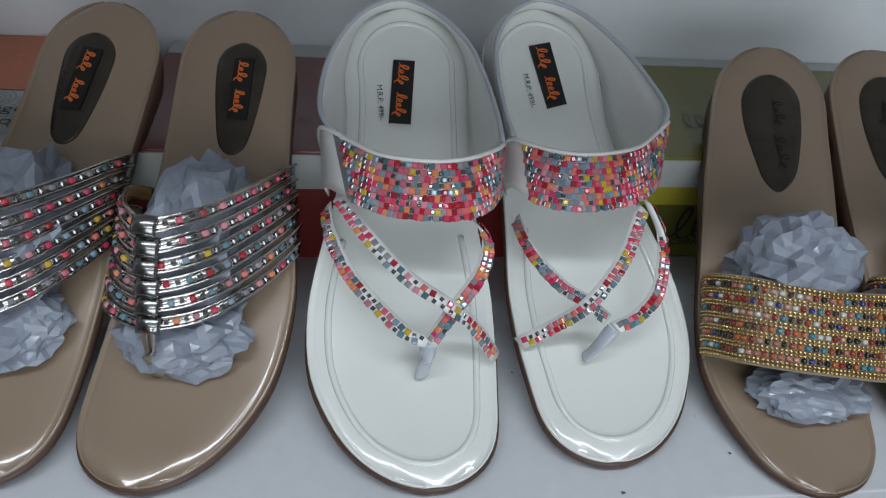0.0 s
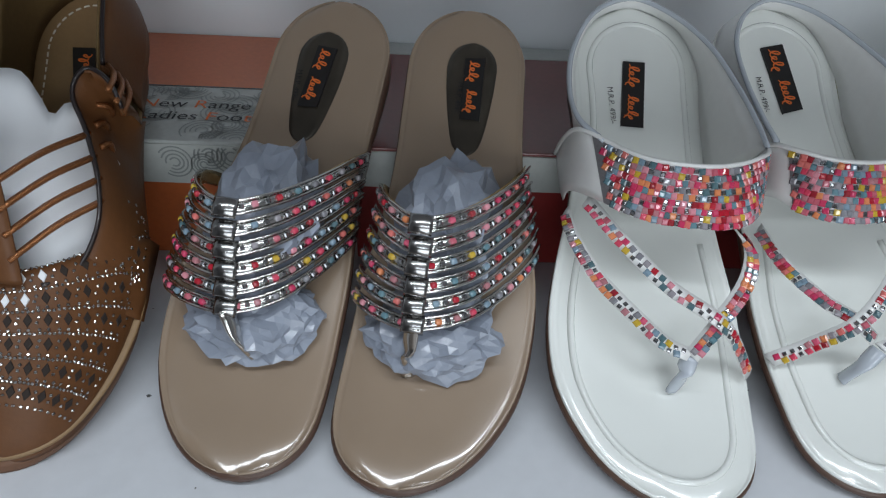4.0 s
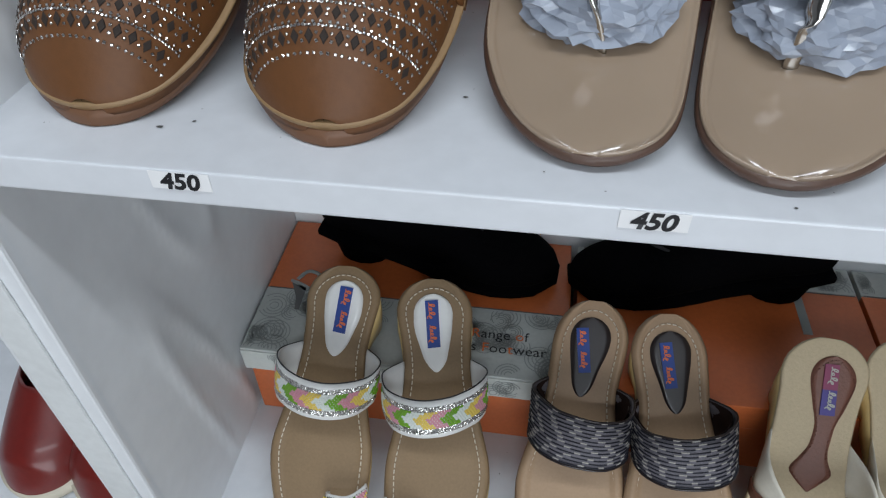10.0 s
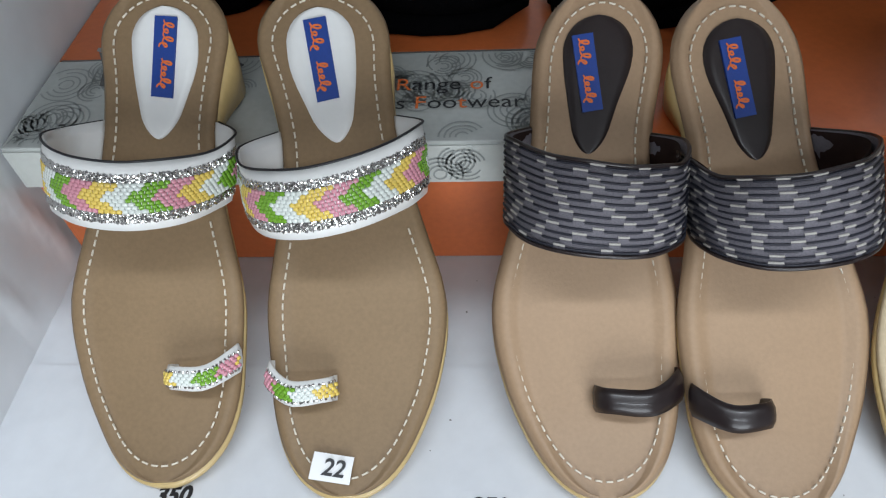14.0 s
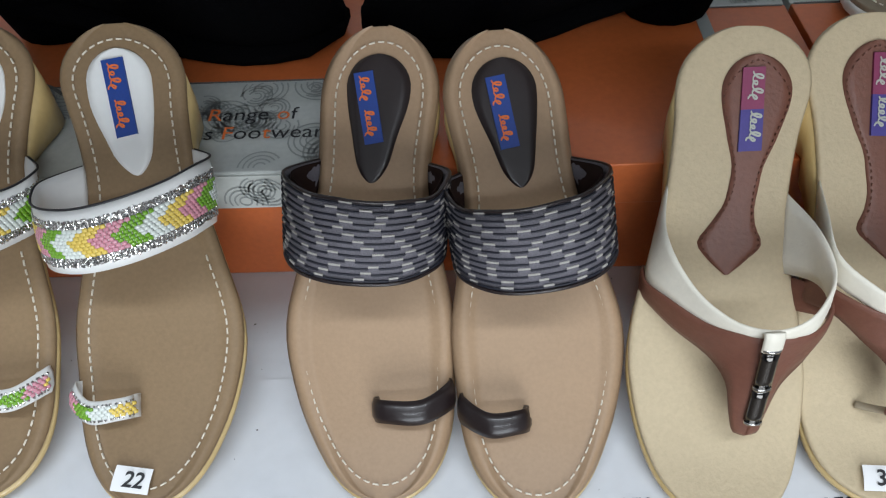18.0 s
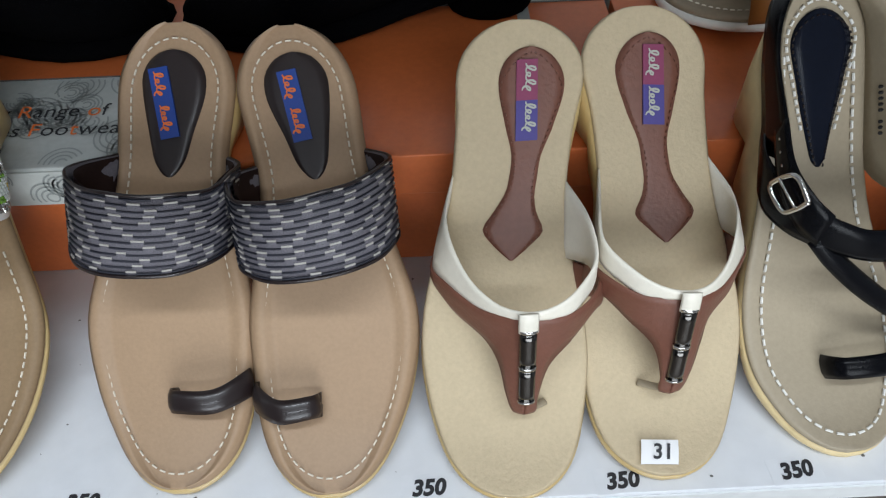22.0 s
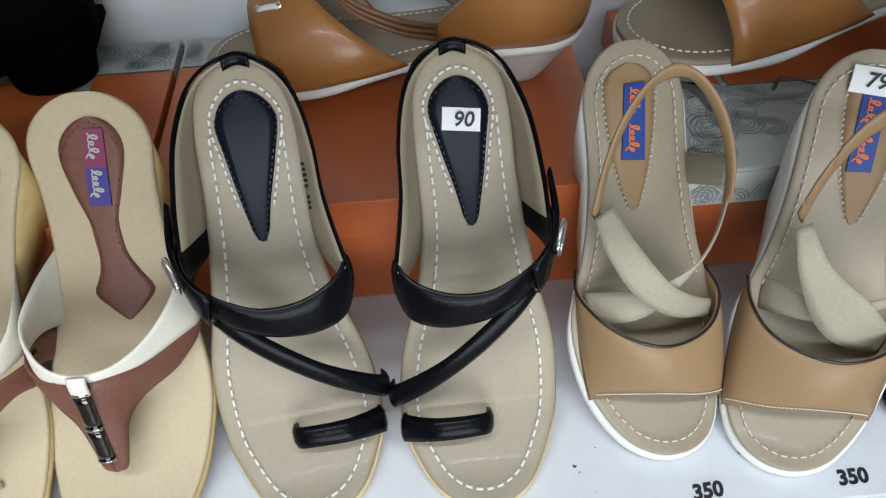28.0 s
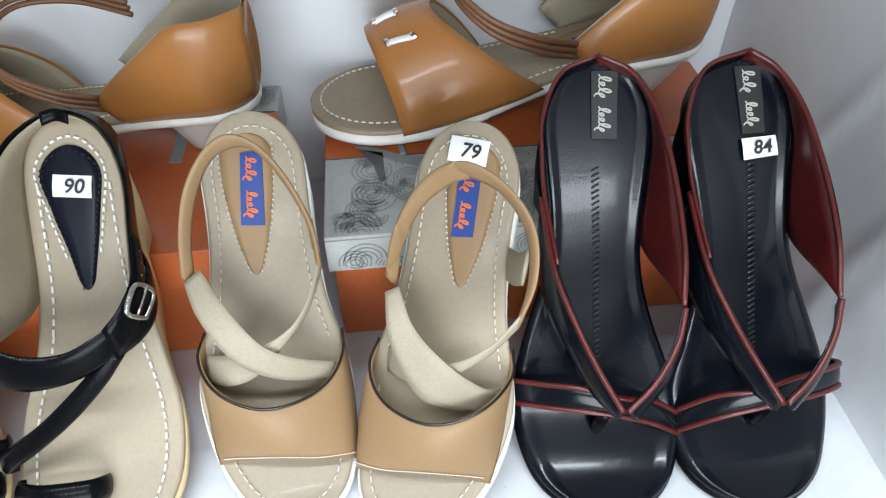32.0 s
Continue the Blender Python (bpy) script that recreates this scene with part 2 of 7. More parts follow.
# ---- shoe boxes ----
def shoe_box(x0, x1, y0, y1, z, h, lid_h, base_mat, bands, front, label, side=None):
    """A lidded card box: base, lid in bands (each a share of its depth, from the front), printed later."""
    root = new("shoe_box")
    root.location = (x0, y0, z)
    tagged(root, label, "shoe box", "shoe boxes on the shelves")
    w, d = x1 - x0, y1 - y0
    slab("base", (0.003, 0.004, 0.0005), (w - 0.003, d - 0.004, h - 0.004), base_mat, root)
    lo = 0.0
    for k, (share, m) in enumerate(bands):
        hi = lo + share * d
        slab("lid", (0, lo + (0.0006 if k else 0), h - lid_h), (w, hi, h), m, root, bevel=0.001)
        lo = hi
    if front is not None:
        slab("lid_front", (0.0005, -0.0012, h - lid_h + 0.0005), (w - 0.0005, 0.0, h - 0.002), front, root, bevel=0)
    return root


BOXH, BOX1H = 0.094, 0.084
box_a = shoe_box(-0.387, -0.100, 0.143, 0.315, Z2, BOXH, 0.027, ORANGE_CARD, [(0.44, GREY_CARD), (0.56, ORANGE_CARD)], SILVER_CARD, "orange shoe box with a grey swirl-printed lid")
box_b = shoe_box(-0.094, 0.163, 0.141, 0.315, Z2, BOXH, 0.030, ORANGE_CARD, [(0.80, ORANGE_CARD), (0.20, GREY_CARD)], None, "orange shoe box with a grey printed strip at the back")
box_c = shoe_box(0.167, 0.432, 0.143, 0.315, Z2, BOXH, 0.030, ORANGE_CARD, [(0.80, ORANGE_CARD), (0.20, GREY_CARD)], None, "orange shoe box with a grey printed strip at the back")
box_d = shoe_box(0.466, 0.748, 0.145, 0.315, Z2, BOXH, 0.027, ORANGE_CARD, [(0.44, GREY_CARD), (0.56, ORANGE_CARD)], SILVER_CARD, "orange shoe box with a grey swirl-printed lid")
box_e = shoe_box(-0.386, -0.100, 0.180, 0.340, Z1, BOX1H, 0.028, ORANGE_CARD, [(0.44, GREY_CARD), (0.56, ORANGE_CARD)], SILVER_CARD, "orange shoe box with a grey swirl-printed lid")
box_f = shoe_box(-0.088, 0.200, 0.180, 0.340, Z1, BOX1H, 0.026, RED_CARD, [(0.86, MAROON_CARD), (0.14, GREY_CARD)], SILVER_CARD, "dark red shoe box with a silver-edged lid")
box_g = shoe_box(0.206, 0.52, 0.180, 0.340, Z1, BOX1H, 0.022, OLIVE_CARD, [(0.90, OLIVE_CARD), (0.10, GREY_CARD)], SILVER_CARD, "olive and yellow shoe box with a silver-edged lid")


# ---- soles ----
class Last:
    """The form of one kind of sole: heights along it, its outline and its thickness."""

    def __init__(self, length, profile, outline, toe=0.045, heel=0.03, under=None, wall=1.0):
        self.length, self.toe, self.heel = length, toe, heel
        self.z = spl(*zip(*profile))
        cs = spl([o[0] for o in outline], [(o[1] + o[2]) / 2 for o in outline])
        inner = [o for o in outline if self.cap(o[0]) > 0.8]
        ws = spl([o[0] for o in inner], [(o[2] - o[1]) / 2 / self.cap(o[0]) for o in inner])
        ys = np.linspace(0, length, 60)
        self.c = spl(ys, [np.mean([cs(y + d) for d in np.linspace(-0.016, 0.016, 9)]) for y in ys])
        self.w = spl(ys, [np.mean([ws(y + d) for d in np.linspace(-0.009, 0.009, 7)]) for y in ys])
        self.under = spl(*zip(*under))

    def cap(self, y):
        a = max(0.0, (self.toe - y) / self.toe)
        b = max(0.0, (y - (self.length - self.heel)) / self.heel)
        return math.sqrt(max(0.0, 1 - a * a)) * math.sqrt(max(0.0, 1 - b * b))

    def half(self, y):
        return self.w(y) * self.cap(y)

    def slope(self, y):
        return math.atan2(self.z(y + 0.004) - self.z(y - 0.004), 0.008)

    def at(self, v, y, h=0.0):
        """A point by its share of the half width, its way from the toe and its height off the sole."""
        return self.on(self.c(y) + v * self.half(y), y, h)

    def on(self, u, y, h=0.0):
        s = self.slope(y)
        return Vector((u, y - h * math.sin(s), self.z(y) + h * math.cos(s)))

    def stations(self, n=40, inset=0.0):
        return [inset + (self.length - 2 * inset) * (0.5 - 0.5 * math.cos(math.pi * i / n)) for i in range(n + 1)]


def mirrored(rows, m):
    return [[Vector((m * p[0], p[1], p[2])) for p in r] for r in rows]


def footbed(name, last, m, material, parent, label="", rim=0.0, rim_at=0.82, edge=0.004, swell=0.0012, grow=0.0, inset=0.0, pillow=0.0):
    """The upper face of a sole, with a rounded edge that turns down at its sides."""
    rows = []
    for y in last.stations(44, 0.0004 + inset):
        w, c = max(last.half(y) - inset, 0.0004), last.c(y)
        ends = pillow * (max(0.0, 1 - y / 0.020) ** 2 + 0.25 * max(0.0, 1 - (last.length - y) / 0.016) ** 2)
        row = [last.on(c - w * 0.2, y, -edge - 0.001), last.on(c - w - grow, y, -edge), last.on(c - w - grow - swell * 0.6, y, -edge * 0.55), last.on(c - w - grow, y, -0.001)]
        for v in (-0.97, -0.92, -rim_at, -0.78, -0.7, -0.5, -0.25, 0, 0.25, 0.5, 0.7, 0.78, rim_at, 0.92, 0.97):
            k = 0.0
            if abs(v) > rim_at - 0.01:
                k = rim * (1.0 if abs(v) < 0.95 else 0.7)
            row.append(last.on(c + v * (w + grow), y, k - 0.0006 * v * v - min(pillow, ends + pillow * max(0.0, (abs(v) - 0.6) / 0.4) ** 2)))
        row += [last.on(c + w + grow, y, -0.001), last.on(c + w + grow + swell * 0.6, y, -edge * 0.55), last.on(c + w + grow, y, -edge), last.on(c + w * 0.2, y, -edge - 0.001)]
        rows.append(row)
    return grid_part(name, mirrored(rows, m), material, parent, label, closed=True, caps=True)


def outsole(name, last, m, material, parent, label="", top=0.004, grow=0.001, floor_z=0.0006, block=None, n=44):
    """The lower part of a sole, from under the footbed down to its walking face."""
    rows = []
    for y in last.stations(n, 0.0002):
        w, c = last.half(y) + grow, last.c(y)
        zt = last.z(y) - top
        zb = max(floor_z, last.z(y) - last.under(y))
        if block is not None and y > block[0]:
            zb = max(zb, block[1])
        zb = min(zb, zt - 0.001)
        zm = (zt + zb) / 2
        rows.append([Vector((c - w, y, zt)), Vector((c, y, zt)), Vector((c + w, y, zt)), Vector((c + w + 0.0006, y, zm)), Vector((c + w - 0.001, y, zb + 0.0008)), Vector((c + w * 0.9, y, zb)),
                     Vector((c - w * 0.9, y, zb)), Vector((c - w + 0.001, y, zb + 0.0008)), Vector((c - w - 0.0006, y, zm))])
    return grid_part(name, mirrored(rows, m), material, parent, label, closed=True, caps=True)


# ---- footwear: forms ----
def shifted(points, dy):
    return [(y - dy, z) for y, z in points]


PB = [(-0.06, 0.010), (0.0, 0.0105), (0.02, 0.0135), (0.062, 0.0275), (0.12, 0.059), (0.183, 0.100), (0.215, 0.123), (0.27, 0.163)]
PN = [(-0.06, 0.010), (-0.01, 0.0115), (0.0164, 0.018), (0.047, 0.033), (0.10, 0.071), (0.153, 0.1125), (0.181, 0.1365), (0.24, 0.187)]
PT = [(-0.06, 0.009), (-0.01, 0.0105), (0.0137, 0.015), (0.05, 0.037), (0.0887, 0.069), (0.126, 0.107), (0.157, 0.138), (0.24, 0.221)]
PK = [(-0.06, 0.010), (0.0, 0.0105), (0.02, 0.013), (0.048, 0.0265), (0.08, 0.058), (0.115, 0.1005), (0.15, 0.141), (0.24, 0.240)]
LAST_B = Last(0.233, shifted(PB, 0.012), [(0, -0.02, 0.024), (0.017, -0.025, 0.033), (0.04, -0.030, 0.050), (0.062, -0.031, 0.057), (0.09, -0.031, 0.058), (0.12, -0.028, 0.052), (0.155, -0.027, 0.042), (0.185, -0.029, 0.038), (0.212, -0.029, 0.034), (0.233, -0.029, 0.032)],
              0.05, 0.03, [(0, 0.008), (0.09, 0.012), (0.16, 0.016), (0.233, 0.030)])
LAST_C = Last(0.242, shifted(PB, 0.008), [(0, -0.012, 0.024), (0.02, -0.022, 0.042), (0.04, -0.028, 0.057), (0.064, -0.032, 0.065), (0.085, -0.034, 0.064), (0.11, -0.032, 0.058), (0.15, -0.031, 0.044), (0.19, -0.034, 0.038), (0.22, -0.034, 0.036), (0.242, -0.034, 0.036)],
              0.05, 0.035, [(0, 0.008), (0.09, 0.012), (0.16, 0.016), (0.242, 0.030)])
LAST_D = Last(0.244, shifted(PB, -0.009), [(0, -0.012, 0.026), (0.014, -0.020, 0.026), (0.04, -0.030, 0.045), (0.065, -0.034, 0.054), (0.095, -0.034, 0.053), (0.12, -0.034, 0.049), (0.167, -0.036, 0.043), (0.2, -0.036, 0.038), (0.217, -0.036, 0.034), (0.244, -0.034, 0.030)],
              0.05, 0.035, [(0, 0.008), (0.09, 0.012), (0.16, 0.020), (0.244, 0.030)])
ROUND = [(0, -0.018, 0.021), (0.02, -0.0265, 0.0300), (0.035, -0.0310, 0.0390), (0.05, -0.0320, 0.046), (0.075, -0.0335, 0.051), (0.10, -0.028, 0.0435), (0.14, -0.022, 0.032), (0.165, -0.028, 0.030), (0.185, -0.030, 0.028), (0.2, -0.030, 0.028)]
LAST_N = Last(0.198, shifted(PN, 0.0), ROUND, 0.046, 0.028, [(0, 0.008), (0.1, 0.010), (0.14, 0.013), (0.16, 0.030), (0.2, 0.055)])
LAST_W = Last(0.195, shifted(PN, -0.004), ROUND, 0.046, 0.028, [(0, 0.008), (0.1, 0.010), (0.14, 0.013), (0.16, 0.030), (0.2, 0.055)])
LAST_T = Last(0.182, shifted(PT, -0.008), [(0, -0.016, 0.018), (0.015, -0.025, 0.025), (0.032, -0.033, 0.037), (0.065, -0.037, 0.046), (0.086, -0.032, 0.044), (0.126, -0.023, 0.032), (0.15, -0.026, 0.030), (0.17, -0.029, 0.028), (0.19, -0.029, 0.028)],
              0.044, 0.026, [(0, 0.008), (0.1, 0.014), (0.15, 0.035), (0.19, 0.055)])
LAST_K = Last(0.174, shifted(PK, 0.002), [(0, -0.014, 0.016), (0.026, -0.031, 0.033), (0.05, -0.040, 0.043), (0.068, -0.037, 0.0445), (0.088, -0.027, 0.0385), (0.105, -0.021, 0.034), (0.12, -0.0205, 0.031), (0.145, -0.022, 0.029), (0.174, -0.0215, 0.027)],
              0.044, 0.022, [(0, 0.009), (0.06, 0.016), (0.1, 0.040), (0.15, 0.060), (0.18, 0.062)])
LAST_S = Last(0.158, shifted(PK, 0.012), [(0, -0.014, 0.018), (0.026, -0.028, 0.036), (0.05, -0.032, 0.046), (0.065, -0.034, 0.047), (0.09, -0.027, 0.034), (0.12, -0.026, 0.027), (0.14, -0.027, 0.026), (0.158, -0.027, 0.026)],
              0.04, 0.022, [(0, 0.009), (0.05, 0.016), (0.09, 0.040), (0.14, 0.060), (0.17, 0.062)])
LAST_R = Last(0.179, shifted(PK, 0.002), [(0, -0.016, 0.018), (0.014, -0.026, 0.028), (0.035, -0.040, 0.044), (0.055, -0.043, 0.049), (0.079, -0.0305, 0.0425), (0.11, -0.0215, 0.027), (0.155, -0.031, 0.031), (0.179, -0.030, 0.030)],
              0.044, 0.025, [(0, 0.009), (0.06, 0.016), (0.1, 0.040), (0.15, 0.060), (0.18, 0.062)])

LAST_A = Last(0.230, shifted(PB, 0.012), [(0, -0.022, 0.020), (0.013, -0.034, 0.026), (0.032, -0.0455, 0.037), (0.05, -0.047, 0.044), (0.07, -0.045, 0.048), (0.10, -0.038, 0.044), (0.14, -0.032, 0.033), (0.19, -0.034, 0.027), (0.21, -0.033, 0.025), (0.230, -0.031, 0.023)],
              0.05, 0.034, [(0, 0.012), (0.09, 0.016), (0.16, 0.020), (0.245, 0.040)])

BEIGE_PATENT = mat("beige_patent", (0.302, 0.223, 0.156), 0.22, grain=0.04, size=40, stain=8, coat=1.0, bump=0.10, bump_size=26)
BROWN_SOLE = mat("brown_sole", (0.085, 0.045, 0.03), 0.4, grain=0.15, size=150, bump=0.1)
WHITE_PATENT = mat("white_patent", (0.79, 0.81, 0.77), 0.2, grain=0.02, size=40, stain=8, coat=1.0, bump=0.10, bump_size=22)
TAUPE_LEATHER = mat("taupe_leather", (0.225, 0.15, 0.082), 0.5, grain=0.10, size=500, stain=14, bump=0.12, bump_size=700, spec=0.3)
TAN_LEATHER = mat("tan_leather", (0.352, 0.236, 0.145), 0.42, grain=0.08, size=500, stain=14, bump=0.12, bump_size=700, spec=0.3)
GOLD_EDGE = mat("gold_edge", (0.52, 0.38, 0.17), 0.35, grain=0.10, size=200, coat=0.2)
SAND_LEATHER = mat("sand_leather", (0.5, 0.405, 0.265), 0.55, grain=0.08, size=420, stain=14, bump=0.4, bump_size=520, spec=0.3)
GREIGE_LEATHER = mat("greige_leather", (0.325, 0.27, 0.188), 0.45, grain=0.08, size=420, stain=12, bump=0.12, bump_size=600, coat=0.06)
CREAM_EDGE = mat("cream_edge", (0.66, 0.52, 0.28), 0.45, grain=0.10, size=160)
WHITE_EDGE = mat("white_edge", (0.75, 0.74, 0.69), 0.5, grain=0.06, size=160)
BLACK_LEATHER = mat("black_leather", (0.003, 0.0033, 0.0045), 0.24, grain=0.2, size=400, bump=0.05, bump_size=500, spec=0.12)
NAVY_LEATHER = mat("navy_leather", (0.005, 0.007, 0.014), 0.26, grain=0.2, size=400, bump=0.05, bump_size=500, spec=0.14)


def sandal(kind, label, toe, yaw, m, z, category="sandal", group="footwear on display"):
    root = new(kind)
    root.location, root.rotation_euler = (toe[0], toe[1], z), (0, 0, radians(yaw))
    return tagged(root, label, category, group)


def block_of(toe, front, height):
    return (front - 0.004 - toe[1], height + 0.001)



STITCH = mat("stitch_thread", (0.72, 0.66, 0.55), 0.7)
CREAM_LEATHER = mat("cream_leather", (0.74, 0.70, 0.60), 0.45, grain=0.05, size=300, bump=0.2, bump_size=600)
WHITE_LEATHER = mat("white_leather", (0.78, 0.78, 0.76), 0.3, grain=0.03, size=200, coat=0.3)
BROWN_LEATHER = mat("brown_leather", (0.16, 0.062, 0.04), 0.45, grain=0.12, size=300, bump=0.25, bump_size=500)
DARK_BROWN = mat("dark_brown_leather", (0.015, 0.009, 0.009), 0.34, grain=0.15, size=300, bump=0.1, coat=0.2)
LINING_BROWN = mat("brown_lining", (0.022, 0.011, 0.009), 0.75, grain=0.15, size=300, spec=0.15)
GREY_PAD = mat("dark_pearl_pad", (0.070, 0.060, 0.047), 0.28, metal=0.5, grain=0.2, size=60, stain=30)
SILVER = mat("silver_metal", (0.60, 0.59, 0.57), 0.14, metal=1.0, grain=0.04, size=60)
GOLD = mat("gold_metal", (0.72, 0.52, 0.24), 0.22, metal=1.0, grain=0.06, size=80)
GOLD_BEAD = mat("gold_bead", (0.66, 0.47, 0.20), 0.25, metal=0.9)
BLACK_CARD = mat("black_label", (0.012, 0.011, 0.011), 0.4)
BLUE_LABEL = mat("blue_label", (0.006, 0.042, 0.24), 0.5, grain=0.1, size=900)
MAGENTA_LABEL = mat("magenta_label", (0.22, 0.03, 0.09), 0.5, grain=0.1, size=900)
VIOLET_LABEL = mat("violet_label", (0.055, 0.04, 0.22), 0.5, grain=0.1, size=900)
PALE_INK = mat("pale_ink", (0.45, 0.46, 0.40), 0.5)
TAG_PAPER = mat("tag_paper", (0.82, 0.82, 0.82), 0.6)
PLASTIC_STUFFING = mat("stuffing_film", (0.26, 0.29, 0.35), 0.34, grain=0.12, size=90, stain=40, bump=0.25, bump_size=300, coat=0.3)
CLEAR_LOOP = mat("grey_plastic", (0.48, 0.52, 0.57), 0.2, grain=0.05, size=90, coat=0.4)
JEWEL = palette("jewels", [(0.62, 0.06, 0.11), (0.55, 0.04, 0.11), (0.42, 0.015, 0.03), (0.66, 0.26, 0.31), (0.70, 0.24, 0.10), (0.12, 0.23, 0.27), (0.08, 0.15, 0.17), (0.62, 0.10, 0.17), (0.20, 0.29, 0.36), (0.30, 0.02, 0.03), (0.56, 0.38, 0.04), (0.30, 0.28, 0.30), (0.44, 0.18, 0.20), (0.52, 0.12, 0.16), (0.22, 0.22, 0.24), (0.66, 0.16, 0.14)], 0.10, 0.0, 0.8)
SEEDS = palette("seed_beads", [(0.45, 0.16, 0.12), (0.01, 0.01, 0.01), (0.62, 0.62, 0.60), (0.03, 0.04, 0.20), (0.35, 0.06, 0.02), (0.05, 0.22, 0.30), (0.02, 0.015, 0.015), (0.30, 0.02, 0.02), (0.50, 0.13, 0.03), (0.08, 0.03, 0.02), (0.55, 0.28, 0.22)], 0.25, 0.0, 0.4)


# ---- footwear: parts ----
def frame_on(last, m, u, y, h=0.0, turn=0.0):
    """A pose on the sole, z off it, x to its right, y towards the heel."""
    p = last.on(u, y, h)
    s = last.slope(y)
    ex, ey, ez = Vector((1, 0, 0)), Vector((0, math.cos(s), math.sin(s))), Vector((0, -math.sin(s), math.cos(s)))
    rot = Matrix((ex, ey, ez)).transposed().to_4x4()
    return Matrix.Translation((m * p[0], p[1], p[2])) @ rot @ Matrix.Rotation(radians(turn), 4, "Z")


def band(name, last, m, front, back, material, parent, label="", th=0.0016, n=30, k=5, crown=0.0):
    """A strap between a front and a back edge, each through points (u, y, height). Returns its part and its outer face."""
    cf, cb = curve([last.on(*p) for p in front]), curve([last.on(*p) for p in back])

    def base(a, b):
        return Vector(cf(a)) * (1 - b) + Vector(cb(a)) * b

    def face(a, b):
        a0, b0 = min(max(a, 0.004), 0.996), min(max(b, 0.004), 0.996)
        p = base(a, b)
        da, db = base(a0 + 0.004, b0) - base(a0 - 0.004, b0), base(a0, b0 + 0.004) - base(a0, b0 - 0.004)
        nor = da.cross(db)
        nor = nor.normalized() if nor.length > 1e-12 else Vector((0, 0, 1))
        mid = last.on(last.c(min(max(p[1], 0), last.length)), min(max(p[1], 0), last.length), -0.012)
        if nor.dot(p - mid) < 0:
            nor = -nor
        return p + nor * (crown * 4 * b * (1 - b)), nor, da.normalized()
    rows = []
    for i in range(n + 1):
        out, inn = [], []
        for j in range(k + 1):
            p, nor, _ = face(i / n, j / k)
            edge = 0.35 if j in (0, k) else 1.0
            out.append(p + nor * (th * 0.5 * edge))
            inn.append(p - nor * (th * 0.5 * edge))
        rows.append(out + inn[::-1])
    ob = grid_part(name, mirrored(rows, m), material, parent, label, closed=True, caps=True)

    def outer(a, b):
        p, nor, da = face(a, b)
        p = p + nor * (th * 0.5)
        return Vector((m * p[0], p[1], p[2])), Vector((m * nor[0], nor[1], nor[2])), Vector((m * da[0], da[1], da[2]))
    return ob, outer


def basis(p, nor, along):
    along = (along - nor * along.dot(nor)).normalized()
    rot = Matrix((along, nor.cross(along), nor)).transposed().to_4x4()
    return Matrix.Translation(p) @ rot


def pad(name, last, m, rows, h, material, parent, label="", n=22, k=6, round_top=0.0, round_end=0.0, drop=0.0008):
    """A thin piece laid on the sole, between left and right edges given along it."""
    ys = [r[0] for r in rows]
    lo, hi = min(ys), max(ys)
    c, w = spl(ys, [(r[1] + r[2]) / 2 for r in rows]), spl(ys, [(r[2] - r[1]) / 2 for r in rows])
    out = []
    for i in range(n + 1):
        y = lo + (hi - lo) * (0.5 - 0.5 * math.cos(math.pi * i / n))
        a = max(0.0, (round_end - (y - lo)) / round_end) if round_end else 0
        b = max(0.0, (y - (hi - round_top)) / round_top) if round_top else 0
        half = max(w(y) * math.sqrt(max(0, 1 - a * a)) * math.sqrt(max(0, 1 - b * b)), 0.0002)
        row = [last.on(c(y) - half, y, -drop)]
        for j in range(k + 1):
            v = -1 + 2 * j / k
            row.append(last.on(c(y) + v * half * (0.985 if abs(v) == 1 else 1), y, h * (0.6 if abs(v) == 1 else 1)))
        row.append(last.on(c(y) + half, y, -drop))
        out.append(row)
    return grid_part(name, mirrored(out, m), material, parent, label, closed=True, caps=True)


def stitches(last, m, line, parent, h=0.0006, dash=0.0032, gap=0.0016, width=0.0009, material=None, name="stitching"):
    """A row of thread dashes along points (u, y) on the sole."""
    pts = [last.on(u, y, h) for u, y in line]
    c = curve(pts)
    total = sum((pts[i + 1] - pts[i]).length for i in range(len(pts) - 1))
    count = int(total / (dash + gap))
    verts, faces = [], []
    for i in range(count):
        a, b = Vector(c(i / count)), Vector(c((i + dash / (dash + gap)) / count))
        d = (b - a).normalized()
        s = last.slope(min(max(a[1], 0), last.length))
        nor = Vector((0, -math.sin(s), math.cos(s)))
        side = d.cross(nor).normalized() * width * 0.5
        up = nor * 0.0007
        q = len(verts)
        for p in (a - side, a + side, b + side, b - side):
            verts.append(p)
        for p in (a - side * 0.5 + d * 0.0004, a + side * 0.5 + d * 0.0004, b + side * 0.5 - d * 0.0004, b - side * 0.5 - d * 0.0004):
            verts.append(p + up)
        faces += [(q + 4, q + 5, q + 6, q + 7), (q, q + 1, q + 5, q + 4), (q + 1, q + 2, q + 6, q + 5), (q + 2, q + 3, q + 7, q + 6), (q + 3, q, q + 4, q + 7)]
    verts = [Vector((m * v[0], v[1], v[2])) for v in verts]
    return link(name, mesh_of(name, verts, faces, material or STITCH, False), parent)


def rim_line(last, inset, a, b, side, n=14):
    """Points a set way in from the edge, along one side."""
    out = []
    for i in range(n + 1):
        y = a + (b - a) * i / n
        out.append((last.c(y) + side * max(last.half(y) - inset, 0), y))
    return out


